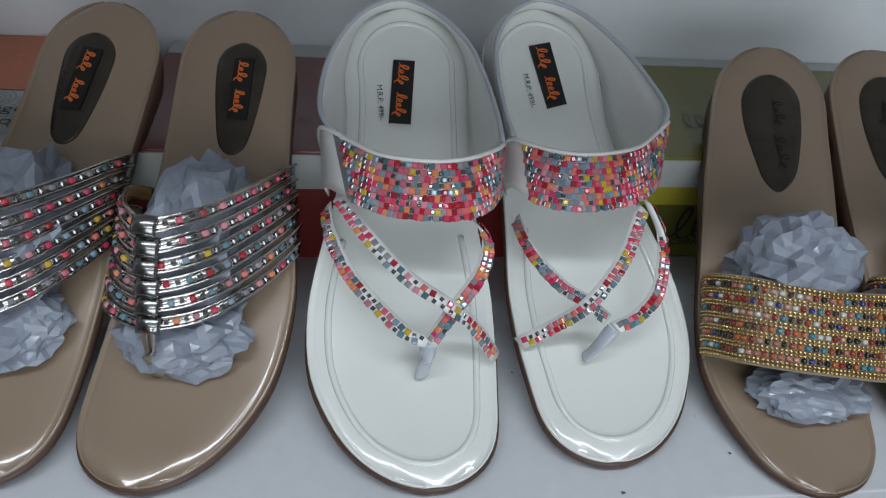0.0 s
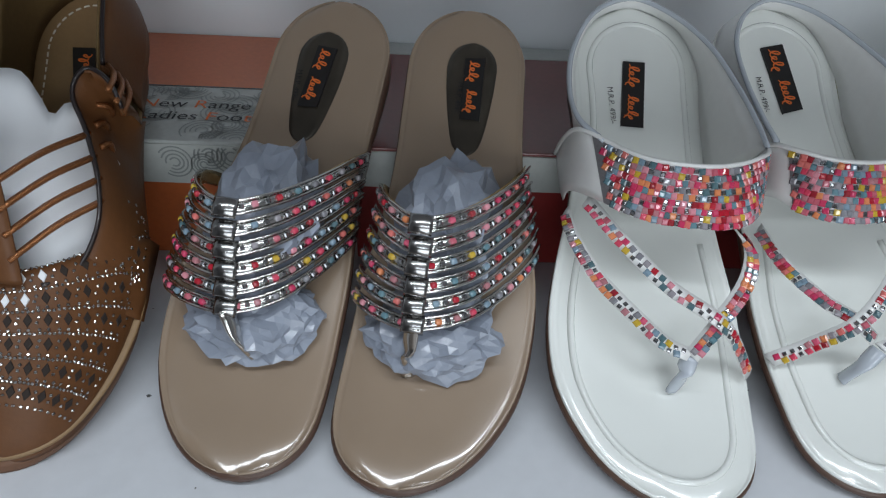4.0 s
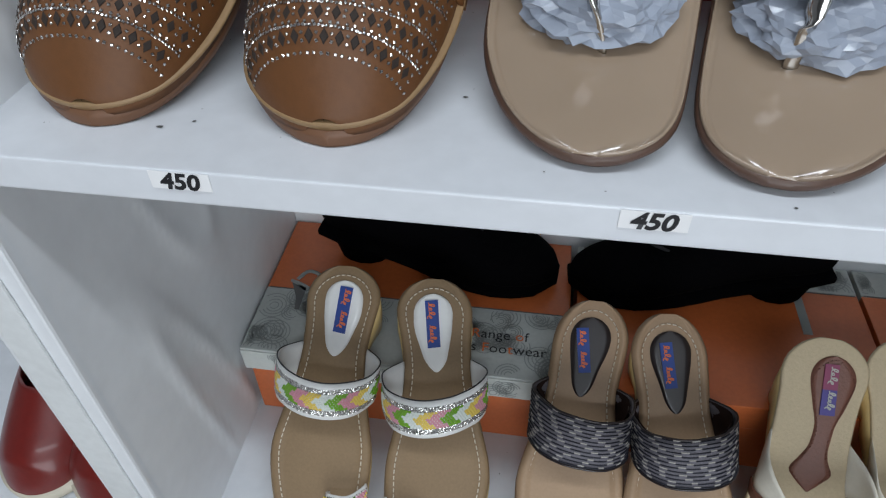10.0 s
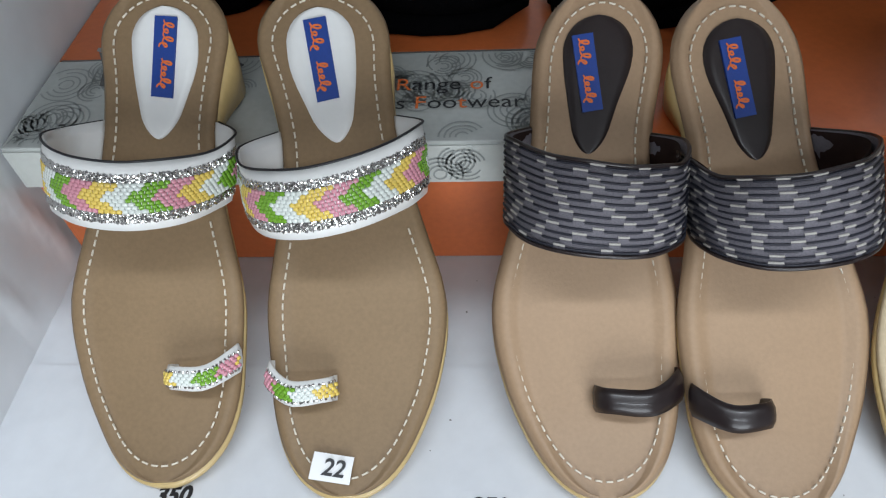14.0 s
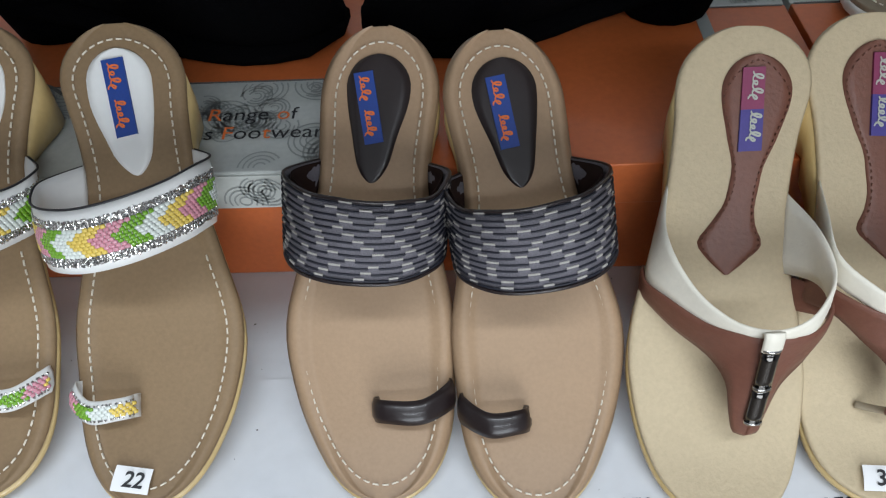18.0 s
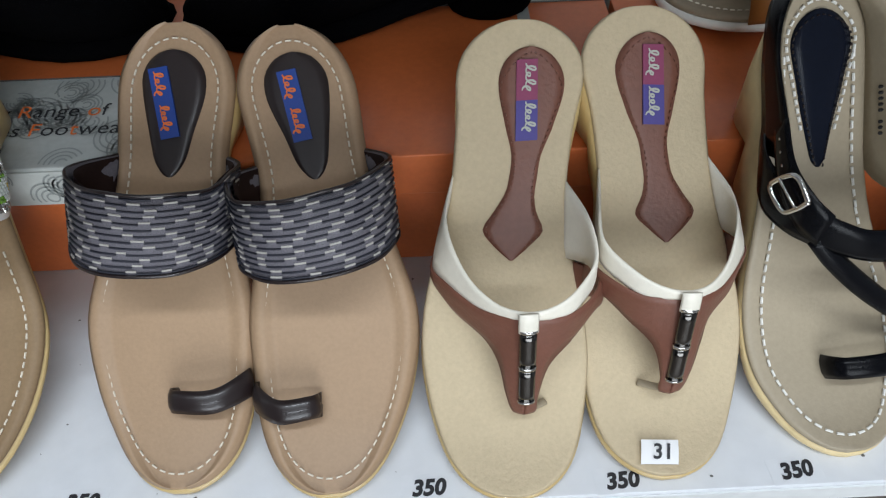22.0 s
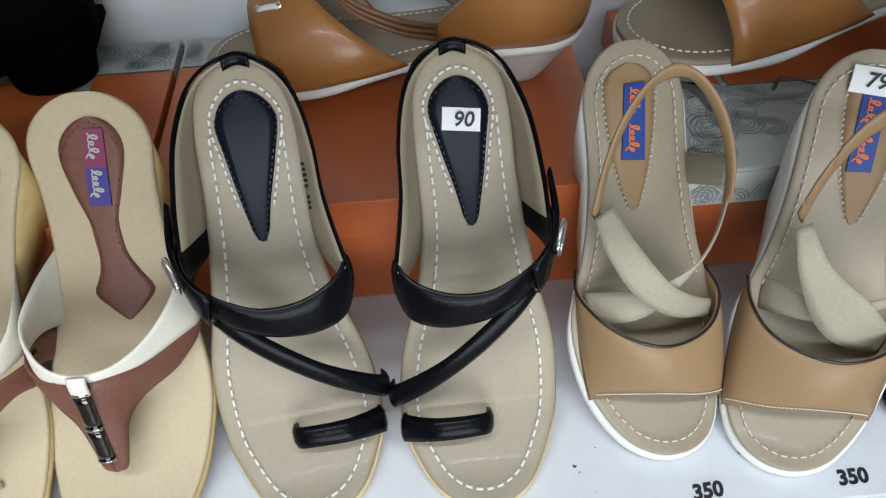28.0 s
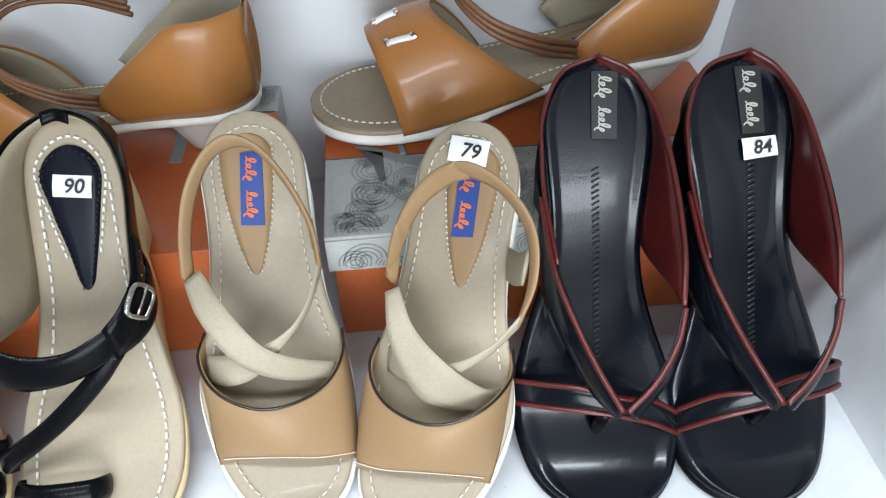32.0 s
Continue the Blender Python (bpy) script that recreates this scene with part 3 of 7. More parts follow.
def rim_loop(last, inset, y_from, n=22):
    """Points a set way in from the edge, down one side, round the toe and up the other."""
    out = []
    for side in (-1, 1):
        pts = []
        for i in range(n + 1):
            y = y_from * (i / n) ** 2
            k = last.half(y) * (1 - inset / last.half(last.toe)) if y < last.toe else last.half(y) - inset
            yy = last.toe - (last.toe - y) * (1 - inset / last.toe) if y < last.toe else y
            pts.append((last.c(yy) + side * k, yy))
        out.append(pts if side > 0 else pts[::-1])
    return out[0] + out[1][1:]


def heel_loop(last, inset, y_from, n=18):
    """The same round the heel."""
    out = []
    start = last.length - last.heel
    for side in (-1, 1):
        pts = []
        for i in range(n + 1):
            y = last.length - (last.length - y_from) * (i / n) ** 2
            k = last.half(y) * (1 - inset / last.half(start)) if y > start else last.half(y) - inset
            yy = start + (y - start) * (1 - inset / last.heel) if y > start else y
            pts.append((last.c(yy) + side * k, yy))
        out.append(pts if side > 0 else pts[::-1])
    return out[0] + out[1][1:]


def squiggle(name, pose_m, length, height, material, parent, loops=5, width=0.0011, seed=1):
    """A script-like ornament: one looping stroke along x."""
    rng = random.Random(seed)
    pts, n = [], loops * 16
    amps = [height * (1.0 if i in (0, loops - 2) else rng.uniform(0.42, 0.55)) for i in range(loops + 1)]
    step = length / loops
    for i in range(n + 1):
        t = i / n
        a = amps[min(int(t * loops), loops)]
        ph = 2 * math.pi * t * loops
        y = a * 0.5 * (1 - math.cos(ph))
        if t > 1 - 0.5 / loops:
            y -= height * 0.35 * math.sin((t - 1 + 0.5 / loops) * loops * math.pi)
        pts.append(Vector((length * t * 0.9 + step * 0.42 * math.sin(ph) + 0.22 * y, y - height * 0.3, 0)))
    verts, faces = [], []
    for i, p in enumerate(pts):
        d = (pts[min(i + 1, n)] - pts[max(i - 1, 0)]).normalized()
        side = Vector((-d[1], d[0], 0)) * width * (0.28 + 0.22 * abs(d[1]))
        verts += [p + side, p - side]
        if i:
            q = 2 * i
            faces.append((q - 2, q - 1, q + 1, q))
    return link(name, mesh_of(name, [pose_m @ v for v in verts], faces, material, False), parent)


def lettering(name, text, pose_m, size, material, parent, second=None, picks=(), shear=0.0, bold=0.0, align="LEFT", label=""):
    """Words as a flat mesh, from the built-in font."""
    cu = bpy.data.curves.new(name, "FONT")
    cu.body, cu.size, cu.shear, cu.offset, cu.align_x = text, size, shear, bold, align
    cu.resolution_u = 3
    cu.materials.append(material)
    if second is not None:
        cu.materials.append(second)
        for i in picks:
            cu.body_format[i].material_index = 1
    tmp = new("temporary", cu)
    me = bpy.data.meshes.new_from_object(tmp.evaluated_get(bpy.context.evaluated_depsgraph_get()))
    bpy.data.objects.remove(tmp)
    bpy.data.curves.remove(cu)
    me.transform(pose_m)
    return link(name, me, parent, label)


def label_patch(last, m, corners, parent, cloth, ink, seed=1, h=0.0012, half=None):
    """A woven label with a looping stroke along it; corners: heel-left, heel-right, toe-right, toe-left."""
    tl, tr, br, bl = corners

    def q(a, b, hh):
        u = (tl[0] * (1 - a) + tr[0] * a) * (1 - b) + (bl[0] * (1 - a) + br[0] * a) * b
        y = (tl[1] * (1 - a) + tr[1] * a) * (1 - b) + (bl[1] * (1 - a) + br[1] * a) * b
        p = last.on(u, y, hh)
        return Vector((m * p[0], p[1], p[2]))

    def piece(b0, b1, material):
        rows = [[q(0, b, h - 0.0012), q(0.01, b, h), q(0.5, b, h), q(0.99, b, h), q(1, b, h - 0.0012)] for b in [b0 + (b1 - b0) * i / 6 for i in range(7)]]
        return grid_part("label", rows, material, parent, smooth=False)
    if half is None:
        patch = piece(0, 1, cloth)
    else:
        patch = piece(0, 0.5, cloth)
        piece(0.5, 1, half)
    for word, (b0, b1) in enumerate(((0.05, 0.43), (0.52, 0.93))):
        a, b = q(0.42, b0, h + 0.0004), q(0.42, b1, h + 0.0004)
        d = (b - a)
        across = q(0.9, b0, h + 0.0004) - q(0.1, b0, h + 0.0004)
        nor = d.cross(across).normalized()
        if nor[2] < 0:
            nor = -nor
        ex = d.normalized()
        ey = nor.cross(ex)
        pm = Matrix.Translation(a) @ Matrix((ex, ey, nor)).transposed().to_4x4()
        squiggle("stroke", pm, d.length, across.length * 0.58, ink, parent, loops=4 + word, seed=seed + word, width=0.0010)
    return patch


def gem_mesh(name, material):
    """A square cut stone one unit wide."""
    v, f = [], []
    for s, z in ((0.5, -0.1), (0.48, 0.18), (0.26, 0.36)):
        v += [(-s, -s, z), (s, -s, z), (s, s, z), (-s, s, z)]
    for a in (0, 4):
        f += [(a + i, a + (i + 1) % 4, a + 4 + (i + 1) % 4, a + 4 + i) for i in range(4)]
    f.append((8, 9, 10, 11))
    return mesh_of(name, v, f, material, False)


def bead_mesh(name, material, sides=8):
    """A short round bead one unit wide and long, lying along x."""
    v, f = [], []
    for x, r in ((-0.5, 0.3), (-0.36, 0.47), (0.36, 0.47), (0.5, 0.3)):
        v += [(x, r * math.cos(2 * math.pi * i / sides), r * math.sin(2 * math.pi * i / sides)) for i in range(sides)]
    for a in range(3):
        f += [(a * sides + i, a * sides + (i + 1) % sides, (a + 1) * sides + (i + 1) % sides, (a + 1) * sides + i) for i in range(sides)]
    f += [tuple(range(sides - 1, -1, -1)), tuple(3 * sides + i for i in range(sides))]
    return mesh_of(name, v, f, material, True)


GEM, BEAD, SEED = gem_mesh("rhinestone", JEWEL), bead_mesh("bead", JEWEL), bead_mesh("seed_bead", SEEDS)
FOIL = gem_mesh("foil_stone", mat("foil_stone", (0.30, 0.30, 0.31), 0.12, metal=0.9))
STUD = gem_mesh("stud", SILVER)


def piece(name, me, parent, pose_m, sx, sy=None, sz=None):
    ob = new(name, me)
    ob.parent = parent
    ob.matrix_basis = pose_m @ Matrix.Diagonal((sx, sy or sx, sz or sx, 1))
    return ob


def joined(name, me, poses, material, parent, label="", smooth=False):
    """Many small pieces of one shape, too small to pick apart, as one part."""
    base = [v.co.copy() for v in me.vertices]
    fs = [tuple(p.vertices) for p in me.polygons]
    verts, faces = [], []
    for pm in poses:
        q = len(verts)
        verts += [pm @ v for v in base]
        faces += [tuple(i + q for i in fc) for fc in fs]
    return tagged(link(name, mesh_of(name, verts, faces, material, smooth), parent, label), kind="stuff")


def paper_tag(last, m, corners, text, parent):
    """A small white paper sticker with a handwritten number."""
    tl, tr, br, bl = [last.on(u, y, 0.0022) for u, y in corners]
    tl, tr, br, bl = [Vector((m * p[0], p[1], p[2])) for p in (tl, tr, br, bl)]
    ex, ey = (tr - tl).normalized(), (tl - bl).normalized()
    nor = ex.cross(ey).normalized()
    rows = [[tl, tl * 0.5 + tr * 0.5, tr], [(tl + bl) / 2 + nor * 0.0006, (tl + tr + bl + br) / 4 + nor * 0.0008, (tr + br) / 2 + nor * 0.0006], [bl, (bl + br) / 2, br]]
    tag = grid_part("price_sticker", rows, TAG_PAPER, parent, "white paper sticker with a handwritten number")
    ey = nor.cross(ex)
    pm = Matrix.Translation((tl + tr + bl + br) / 4 + nor * 0.0012 - ey * 0.0034 + ex * 0.001) @ Matrix((ex, ey, nor)).transposed().to_4x4()
    lettering("number", text, pm, 0.0105, INK, tag, shear=0.15, bold=0.0002, align="CENTER")
    return tag


def base_of(last, toe, m, z, root, top, under, **kw):
    fb = footbed("footbed", last, m, top, root, **kw)
    sole = outsole("outsole", last, m, under, root, block=block_of(toe, 0.18, BOX1H) if z == Z1 else block_of(toe, 0.143, BOXH))
    return fb, sole


# ---- footwear: kinds ----
def crumple(name, last, m, at_u, at_y, h, rx, ry, rz, parent, seed, label="crumpled grey-blue plastic film stuffing"):
    """A crushed bag of film, faceted by folds."""
    bm = bmesh.new()
    bmesh.ops.create_icosphere(bm, subdivisions=4, radius=1)
    pm = frame_on(last, m, at_u, at_y, h)
    rng = random.Random(seed * 7 + 3)
    for v in bm.verts:
        p = v.co.copy()
        q = p * 2.0 + Vector((seed * 3.1, seed, 0))
        fold = (1 - abs(noise.noise(q * 0.7))) ** 3 * 0.26 + (1 - abs(noise.noise(q * 1.5 + Vector((5, 2, 9))))) ** 3 * 0.16
        p *= 0.72 + fold + rng.uniform(-0.020, 0.020)
        p += Vector((rng.uniform(-0.02, 0.02), rng.uniform(-0.02, 0.02), 0))
        v.co = pm @ Vector((p[0] * rx, p[1] * ry, max(p[2] * rz, -h + 0.001)))
    me = bpy.data.meshes.new(name)
    bm.to_mesh(me)
    bm.free()
    me.materials.append(PLASTIC_STUFFING)
    return link(name, me, parent, label)


CLASP_METAL = mat("clasp_metal", (0.34, 0.335, 0.33), 0.2, metal=1.0, grain=0.05, size=60)


def strappy_thong(toe, yaw, m, seed):
    """Beige patent sole, six beaded silver straps, a metal centre chain."""
    L = LAST_B
    s = sandal("thong_sandal", "beige patent thong sandal with beaded silver straps, stuffed with film", toe, yaw, m, Z1, "sandal", "pair of silver strap sandals")
    base_of(L, toe, m, Z1, s, BEIGE_PATENT, BROWN_SOLE, rim=0.0008, rim_at=0.9, edge=0.005, pillow=0.0030)
    pad("heel_pad", L, m, [(0.157, 0.004, 0.016), (0.17, -0.001, 0.019), (0.195, -0.007, 0.021), (0.2145, -0.009, 0.021)], 0.0010, GREY_PAD, s, "dark pearl heel pad", round_top=0.014, round_end=0.006)
    label_patch(L, m, ((0.002, 0.2055), (0.0135, 0.2065), (0.0155, 0.1745), (0.004, 0.1745)) if m > 0 else ((0.0105, 0.2065), (-0.001, 0.2055), (0.004, 0.1745), (0.0155, 0.1745)), s, BLACK_CARD, ORANGE_INK, seed, h=0.0022)
    pm = frame_on(L, m, 0.0005 if m > 0 else 0.019, 0.193, 0.0022, -90)
    lettering("price_print", "M.R.P. 499/-", pm, 0.0040, INK, s)
    rng = random.Random(seed)
    ends = []
    for k in range(6):
        f = k / 5
        yl, yr, yc = 0.131 - 0.049 * f, 0.150 - 0.037 * f, 0.0985 - 0.0335 * f
        uc, hc = 0.0030 if m > 0 else 0.0145, 0.0615 - 0.0305 * f
        if m < 0:
            yl, yr = yr, yl
        cl, cr = L.c(yl) - L.half(yl) - 0.0020, L.c(yr) + L.half(yr) + 0.0025
        mid = []
        for w in (-1, -0.93, -0.75, -0.42, 0, 0.42, 0.75, 0.93, 1):
            fall = 1 - math.sqrt(1 - w * w)
            ye, ue = (yl, cl) if w < 0 else (yr, cr)
            back = 0.35 * fall + 0.65 * abs(w) ** 1.8
            mid.append((uc + abs(w) * (ue - uc), yc + (ye + 0.004 - yc) * back, hc + (-0.003 - hc) * (fall if w * m < 0 else 0.7 * fall + 0.3 * w * w)))
        lo = [(u, y - 0.0026, h - 0.0006) for u, y, h in mid]
        hi = [(u, y + 0.0026, h + 0.0006) for u, y, h in mid]
        st, face = band("strap", L, m, lo, hi, SILVER, s, "silver strap set with coloured beads", th=0.0012, n=44, k=2)
        for b in (0.0, 1.0):
            pts = [face(i / 24, b)[0] for i in range(25)]
            tube("wire", pts, 0.0008, SILVER, st, sides=6, n=44)
        if k == 0:
            band("strap_lining", L, m, [(u * 0.96, y, h - 0.0010) for u, y, h in lo], [(u * 0.96, y + 0.0006, h - 0.0004) for u, y, h in hi], GOLD, st, "gold-coloured inside of the strap", th=0.0006, n=40, k=2)
        count = 33
        for i in range(count):
            a = 0.05 + 0.90 * i / (count - 1)
            p, nor, d = face(a, 0.5)
            piece("bead", BEAD if i % 2 else FOIL, st, basis(p + nor * 0.0006, nor, d), 0.0030 if i % 2 else 0.0022, 0.0032 if i % 2 else 0.0024, 0.0026)
        ends.append(min((face(0.3 + 0.005 * i, 0.5) for i in range(60)), key=lambda q: abs(q[0][0] - m * uc)))
    for i in range(6):
        p, nor, d = ends[i]
        pm = basis(p + nor * 0.0022, nor, Vector((m, 0, 0)))
        n = 8
        rows = []
        for j in range(n + 1):
            x = -0.0052 + 0.0104 * j / n
            z = 0.0012 * (1 - (2 * j / n - 1) ** 2)
            rows.append([pm @ Vector((x, -0.0046, z - 0.0018)), pm @ Vector((x, -0.0038, z)), pm @ Vector((x, 0.0, z + 0.0005)), pm @ Vector((x, 0.0038, z)), pm @ Vector((x, 0.0046, z - 0.0018))])
        grid_part("clasp", rows, CLASP_METAL, s, "polished silver clasp plate", closed=True, caps=True)
    a = ends[5][0]
    foot = L.on(0.0010 if m > 0 else 0.0050, 0.0505, -0.001)
    foot = Vector((m * foot[0], foot[1], foot[2]))
    tube("toe_post", [a + Vector((0, -0.002, 0.001)), a * 0.5 + foot * 0.5 + Vector((0, -0.004, 0.002)), foot], lambda t: 0.0042 - 0.0008 * t, SILVER, s, "silver toe post", sides=10, flat=0.5)
    crumple("stuffing", L, m, 0.010, 0.110, 0.018, 0.029, 0.044, 0.030, s, seed)
    crumple("stuffing", L, m, 0.010, 0.070, 0.008, 0.034, 0.024, 0.014, s, seed + 5)
    return s


FOIL_NET = mat("foil_net", (0.26, 0.25, 0.26), 0.3, metal=0.6, grain=0.2, size=900)


def jewel_slide(toe, yaw, m, seed):
    """White patent slide with a jewelled band and crossing jewelled straps."""
    L = LAST_C
    s = sandal("jewelled_sandal", "white patent sandal with multicoloured rhinestone straps", toe, yaw, m, Z1, "sandal", "pair of white jewelled sandals")
    base_of(L, toe, m, Z1, s, WHITE_PATENT, BROWN_SOLE, rim=0.0008, rim_at=0.9, edge=0.006, pillow=0.0030)
    line = rim_loop(L, 0.0105, 0.12, 14)
    tube("welt", [Vector((m * p[0], p[1], p[2])) for p in (L.on(u, y, -0.0009) for u, y in line)], 0.0019, WHITE_PATENT, s, sides=6, n=60)
    line = heel_loop(L, 0.0095, 0.15, 12)
    tube("welt", [Vector((m * p[0], p[1], p[2])) for p in (L.on(u, y, -0.0009) for u, y in line)], 0.0019, WHITE_PATENT, s, sides=6, n=50)
    label_patch(L, m, ((-0.0063, 0.2186), (0.0076, 0.2211), (0.0137, 0.1864), (0.0011, 0.1836)) if m > 0 else ((0.0092, 0.2117), (-0.0038, 0.2111), (0.0018, 0.1773), (0.0147, 0.1782)), s, BLACK_CARD, ORANGE_INK, seed, h=0.0016)
    pm = frame_on(L, m, -0.0118 if m > 0 else 0.0200, 0.203 if m > 0 else 0.1985, 0.0012, -84 if m > 0 else -90)
    lettering("price_print", "M.R.P. 499/-", pm, 0.0047, INK, s)
    # wall round the heel: lining and rim
    rim_pts = [(-0.0366, 0.1464, 0.052), (-0.0378, 0.1603, 0.046), (-0.0370, 0.1863, 0.034), (-0.0320, 0.2111, 0.022), (-0.0180, 0.2320, 0.012), (0.0015, 0.2420, 0.008), (0.0250, 0.2330, 0.012), (0.0440, 0.2080, 0.023), (0.0525, 0.1818, 0.036), (0.0527, 0.1612, 0.047), (0.0430, 0.1490, 0.0515)]
    low_pts = []
    for u, y, h in rim_pts:
        y0 = min(y, L.length - 0.0005)
        sd = -1 if u < 0.002 else 1
        low_pts.append((L.c(y0) + sd * L.half(y0) * 0.99 if abs(u) > 0.002 else 0.002, y0, -0.001))
    band("heel_wall", L, m, low_pts, rim_pts, WHITE_LEATHER, s, "white leather heel wall", th=0.0022, n=40, k=4)
    tube("rim_piping", [Vector((m * p[0], p[1], p[2])) for p in (L.on(*q) for q in rim_pts)], 0.0014, CLEAR_LOOP, s, "grey-white piping", sides=6, n=60)
    # jewelled band
    front = [(-0.0290, 0.1380, -0.002), (-0.0345, 0.1330, 0.020), (-0.0347, 0.1261, 0.038), (-0.0265, 0.1162, 0.044), (-0.0152, 0.1101, 0.049), (-0.0007, 0.1092, 0.050), (0.0200, 0.1134, 0.046), (0.0328, 0.1189, 0.043), (0.0436, 0.1283, 0.036), (0.0525, 0.1390, 0.020), (0.0505, 0.1425, -0.002)]
    back = [(-0.0335, 0.1600, 0.000), (-0.0378, 0.1505, 0.030), (-0.0366, 0.1464, 0.050), (-0.0313, 0.1410, 0.0565), (-0.0158, 0.1349, 0.060), (0.0015, 0.1334, 0.061), (0.0251, 0.1382, 0.058), (0.0398, 0.1479, 0.052), (0.0515, 0.1570, 0.046), (0.0535, 0.1620, 0.026), (0.0520, 0.1650, 0.000)]
    vamp, face = band("jewelled_band", L, m, front, back, WHITE_LEATHER, s, "white band covered in multicoloured rhinestones", th=0.0020, n=40, k=6)
    tube("rim_piping", [face(i / 30, 1.0)[0] for i in range(31)], 0.0012, WHITE_LEATHER, s, sides=6, n=60)
    rng = random.Random(seed)
    cols, lines = 40, 9
    a0 = 0.19 if m < 0 else 0.30
    rows = [[face(a0 - 0.006 + 0.552 * i / 30, b)[0] + face(a0 - 0.006 + 0.552 * i / 30, b)[1] * 0.0003 for b in (0.01, 0.33, 0.66, 0.96)] for i in range(31)]
    grid_part("stone_net", rows, FOIL_NET, vamp, "grey metallic net under the stones")
    for i in range(cols):
        for j in range(lines):
            a, b = a0 + 0.53 * (i + 0.5 * (j % 2)) / cols, 0.05 + 0.86 * j / (lines - 1)
            p, nor, d = face(a, b)
            big = (i + j) % 2 == 0
            pm = basis(p, nor, d) @ Matrix.Rotation(rng.uniform(-0.25, 0.25), 4, "Z") @ Matrix.Rotation(rng.uniform(-0.15, 0.15), 4, "X")
            if big or rng.random() < 0.5:
                piece("rhinestone", GEM, vamp, pm, 0.0032 * rng.uniform(0.92, 1.05))
            else:
                piece("rhinestone", FOIL, vamp, pm, 0.0023)
    if m < 0:
        straps = [
            [(0.0516, 0.1343, 0.006), (0.0511, 0.1210, 0.012), (0.0430, 0.0977, 0.021), (0.0288, 0.0783, 0.026), (0.0165, 0.0653, 0.026), (0.0065, 0.0605, 0.0255)],
            [(-0.0199, 0.1128, 0.040), (-0.0254, 0.1032, 0.038), (-0.0212, 0.0904, 0.036), (-0.0063, 0.0738, 0.034), (0.0066, 0.0596, 0.0255)],
            [(0.0464, 0.1322, 0.026), (0.0322, 0.1089, 0.033), (0.0155, 0.0892, 0.036), (-0.0051, 0.0726, 0.0372), (-0.0187, 0.0662, 0.022), (-0.0311, 0.0578, 0.003)],
        ]
    else:
        straps = [
            [(0.0361, 0.1186, 0.038), (0.0464, 0.1028, 0.026), (0.0398, 0.0786, 0.022), (0.0260, 0.0659, 0.021), (0.0130, 0.0605, 0.0205)],
            [(-0.0273, 0.1225, 0.006), (-0.0242, 0.1010, 0.018), (-0.0146, 0.0802, 0.030), (-0.0030, 0.0711, 0.031), (0.0086, 0.0638, 0.024)],
            [(0.0316, 0.1146, 0.040), (0.0173, 0.0907, 0.038), (-0.0036, 0.0696, 0.0352), (-0.0182, 0.0644, 0.016), (-0.0338, 0.0608, 0.002)],
        ]
    for pts in straps:
        c = curve([L.on(*p) for p in pts])
        lo, hi = [], []
        for u, y, h in pts:
            lo.append((u - 0.0026, y - 0.0026, h))
            hi.append((u + 0.0022, y + 0.0030, h))
        if pts[0][0] > 0:
            lo = [(u + 0.0026, y - 0.0026, h) for u, y, h in pts]
            hi = [(u - 0.0022, y + 0.0030, h) for u, y, h in pts]
        st, fc = band("jewelled_strap", L, m, lo, hi, WHITE_LEATHER, s, "narrow white strap with rhinestones", th=0.0018, n=24, k=2)
        for i in range(26):
            for j in range(2):
                a = 0.03 + 0.95 * (i + 0.5 * (j % 2)) / 26
                p, nor, d = fc(a, 0.16 + 0.40 * j)
                pm = basis(p, nor, d) @ Matrix.Rotation(rng.uniform(-0.2, 0.2), 4, "Z")
                if rng.random() < 0.80:
                    piece("rhinestone", GEM, st, pm, 0.0031)
                else:
                    piece("rhinestone", FOIL, st, pm, 0.0020)
    a, b = (L.on(0.0065, 0.0605, 0.0245), L.on(0.0085, 0.0520, 0.002)) if m < 0 else (L.on(0.0125, 0.0605, 0.0195), L.on(0.0010, 0.0520, 0.002))
    tube("toe_loop", [Vector((m * p[0], p[1], p[2])) for p in (a, (a + b) / 2 + Vector((0, -0.002, 0.003)), b)], 0.0042, CLEAR_LOOP, s, "grey plastic-wrapped toe loop", sides=8, flat=0.5)
    return s


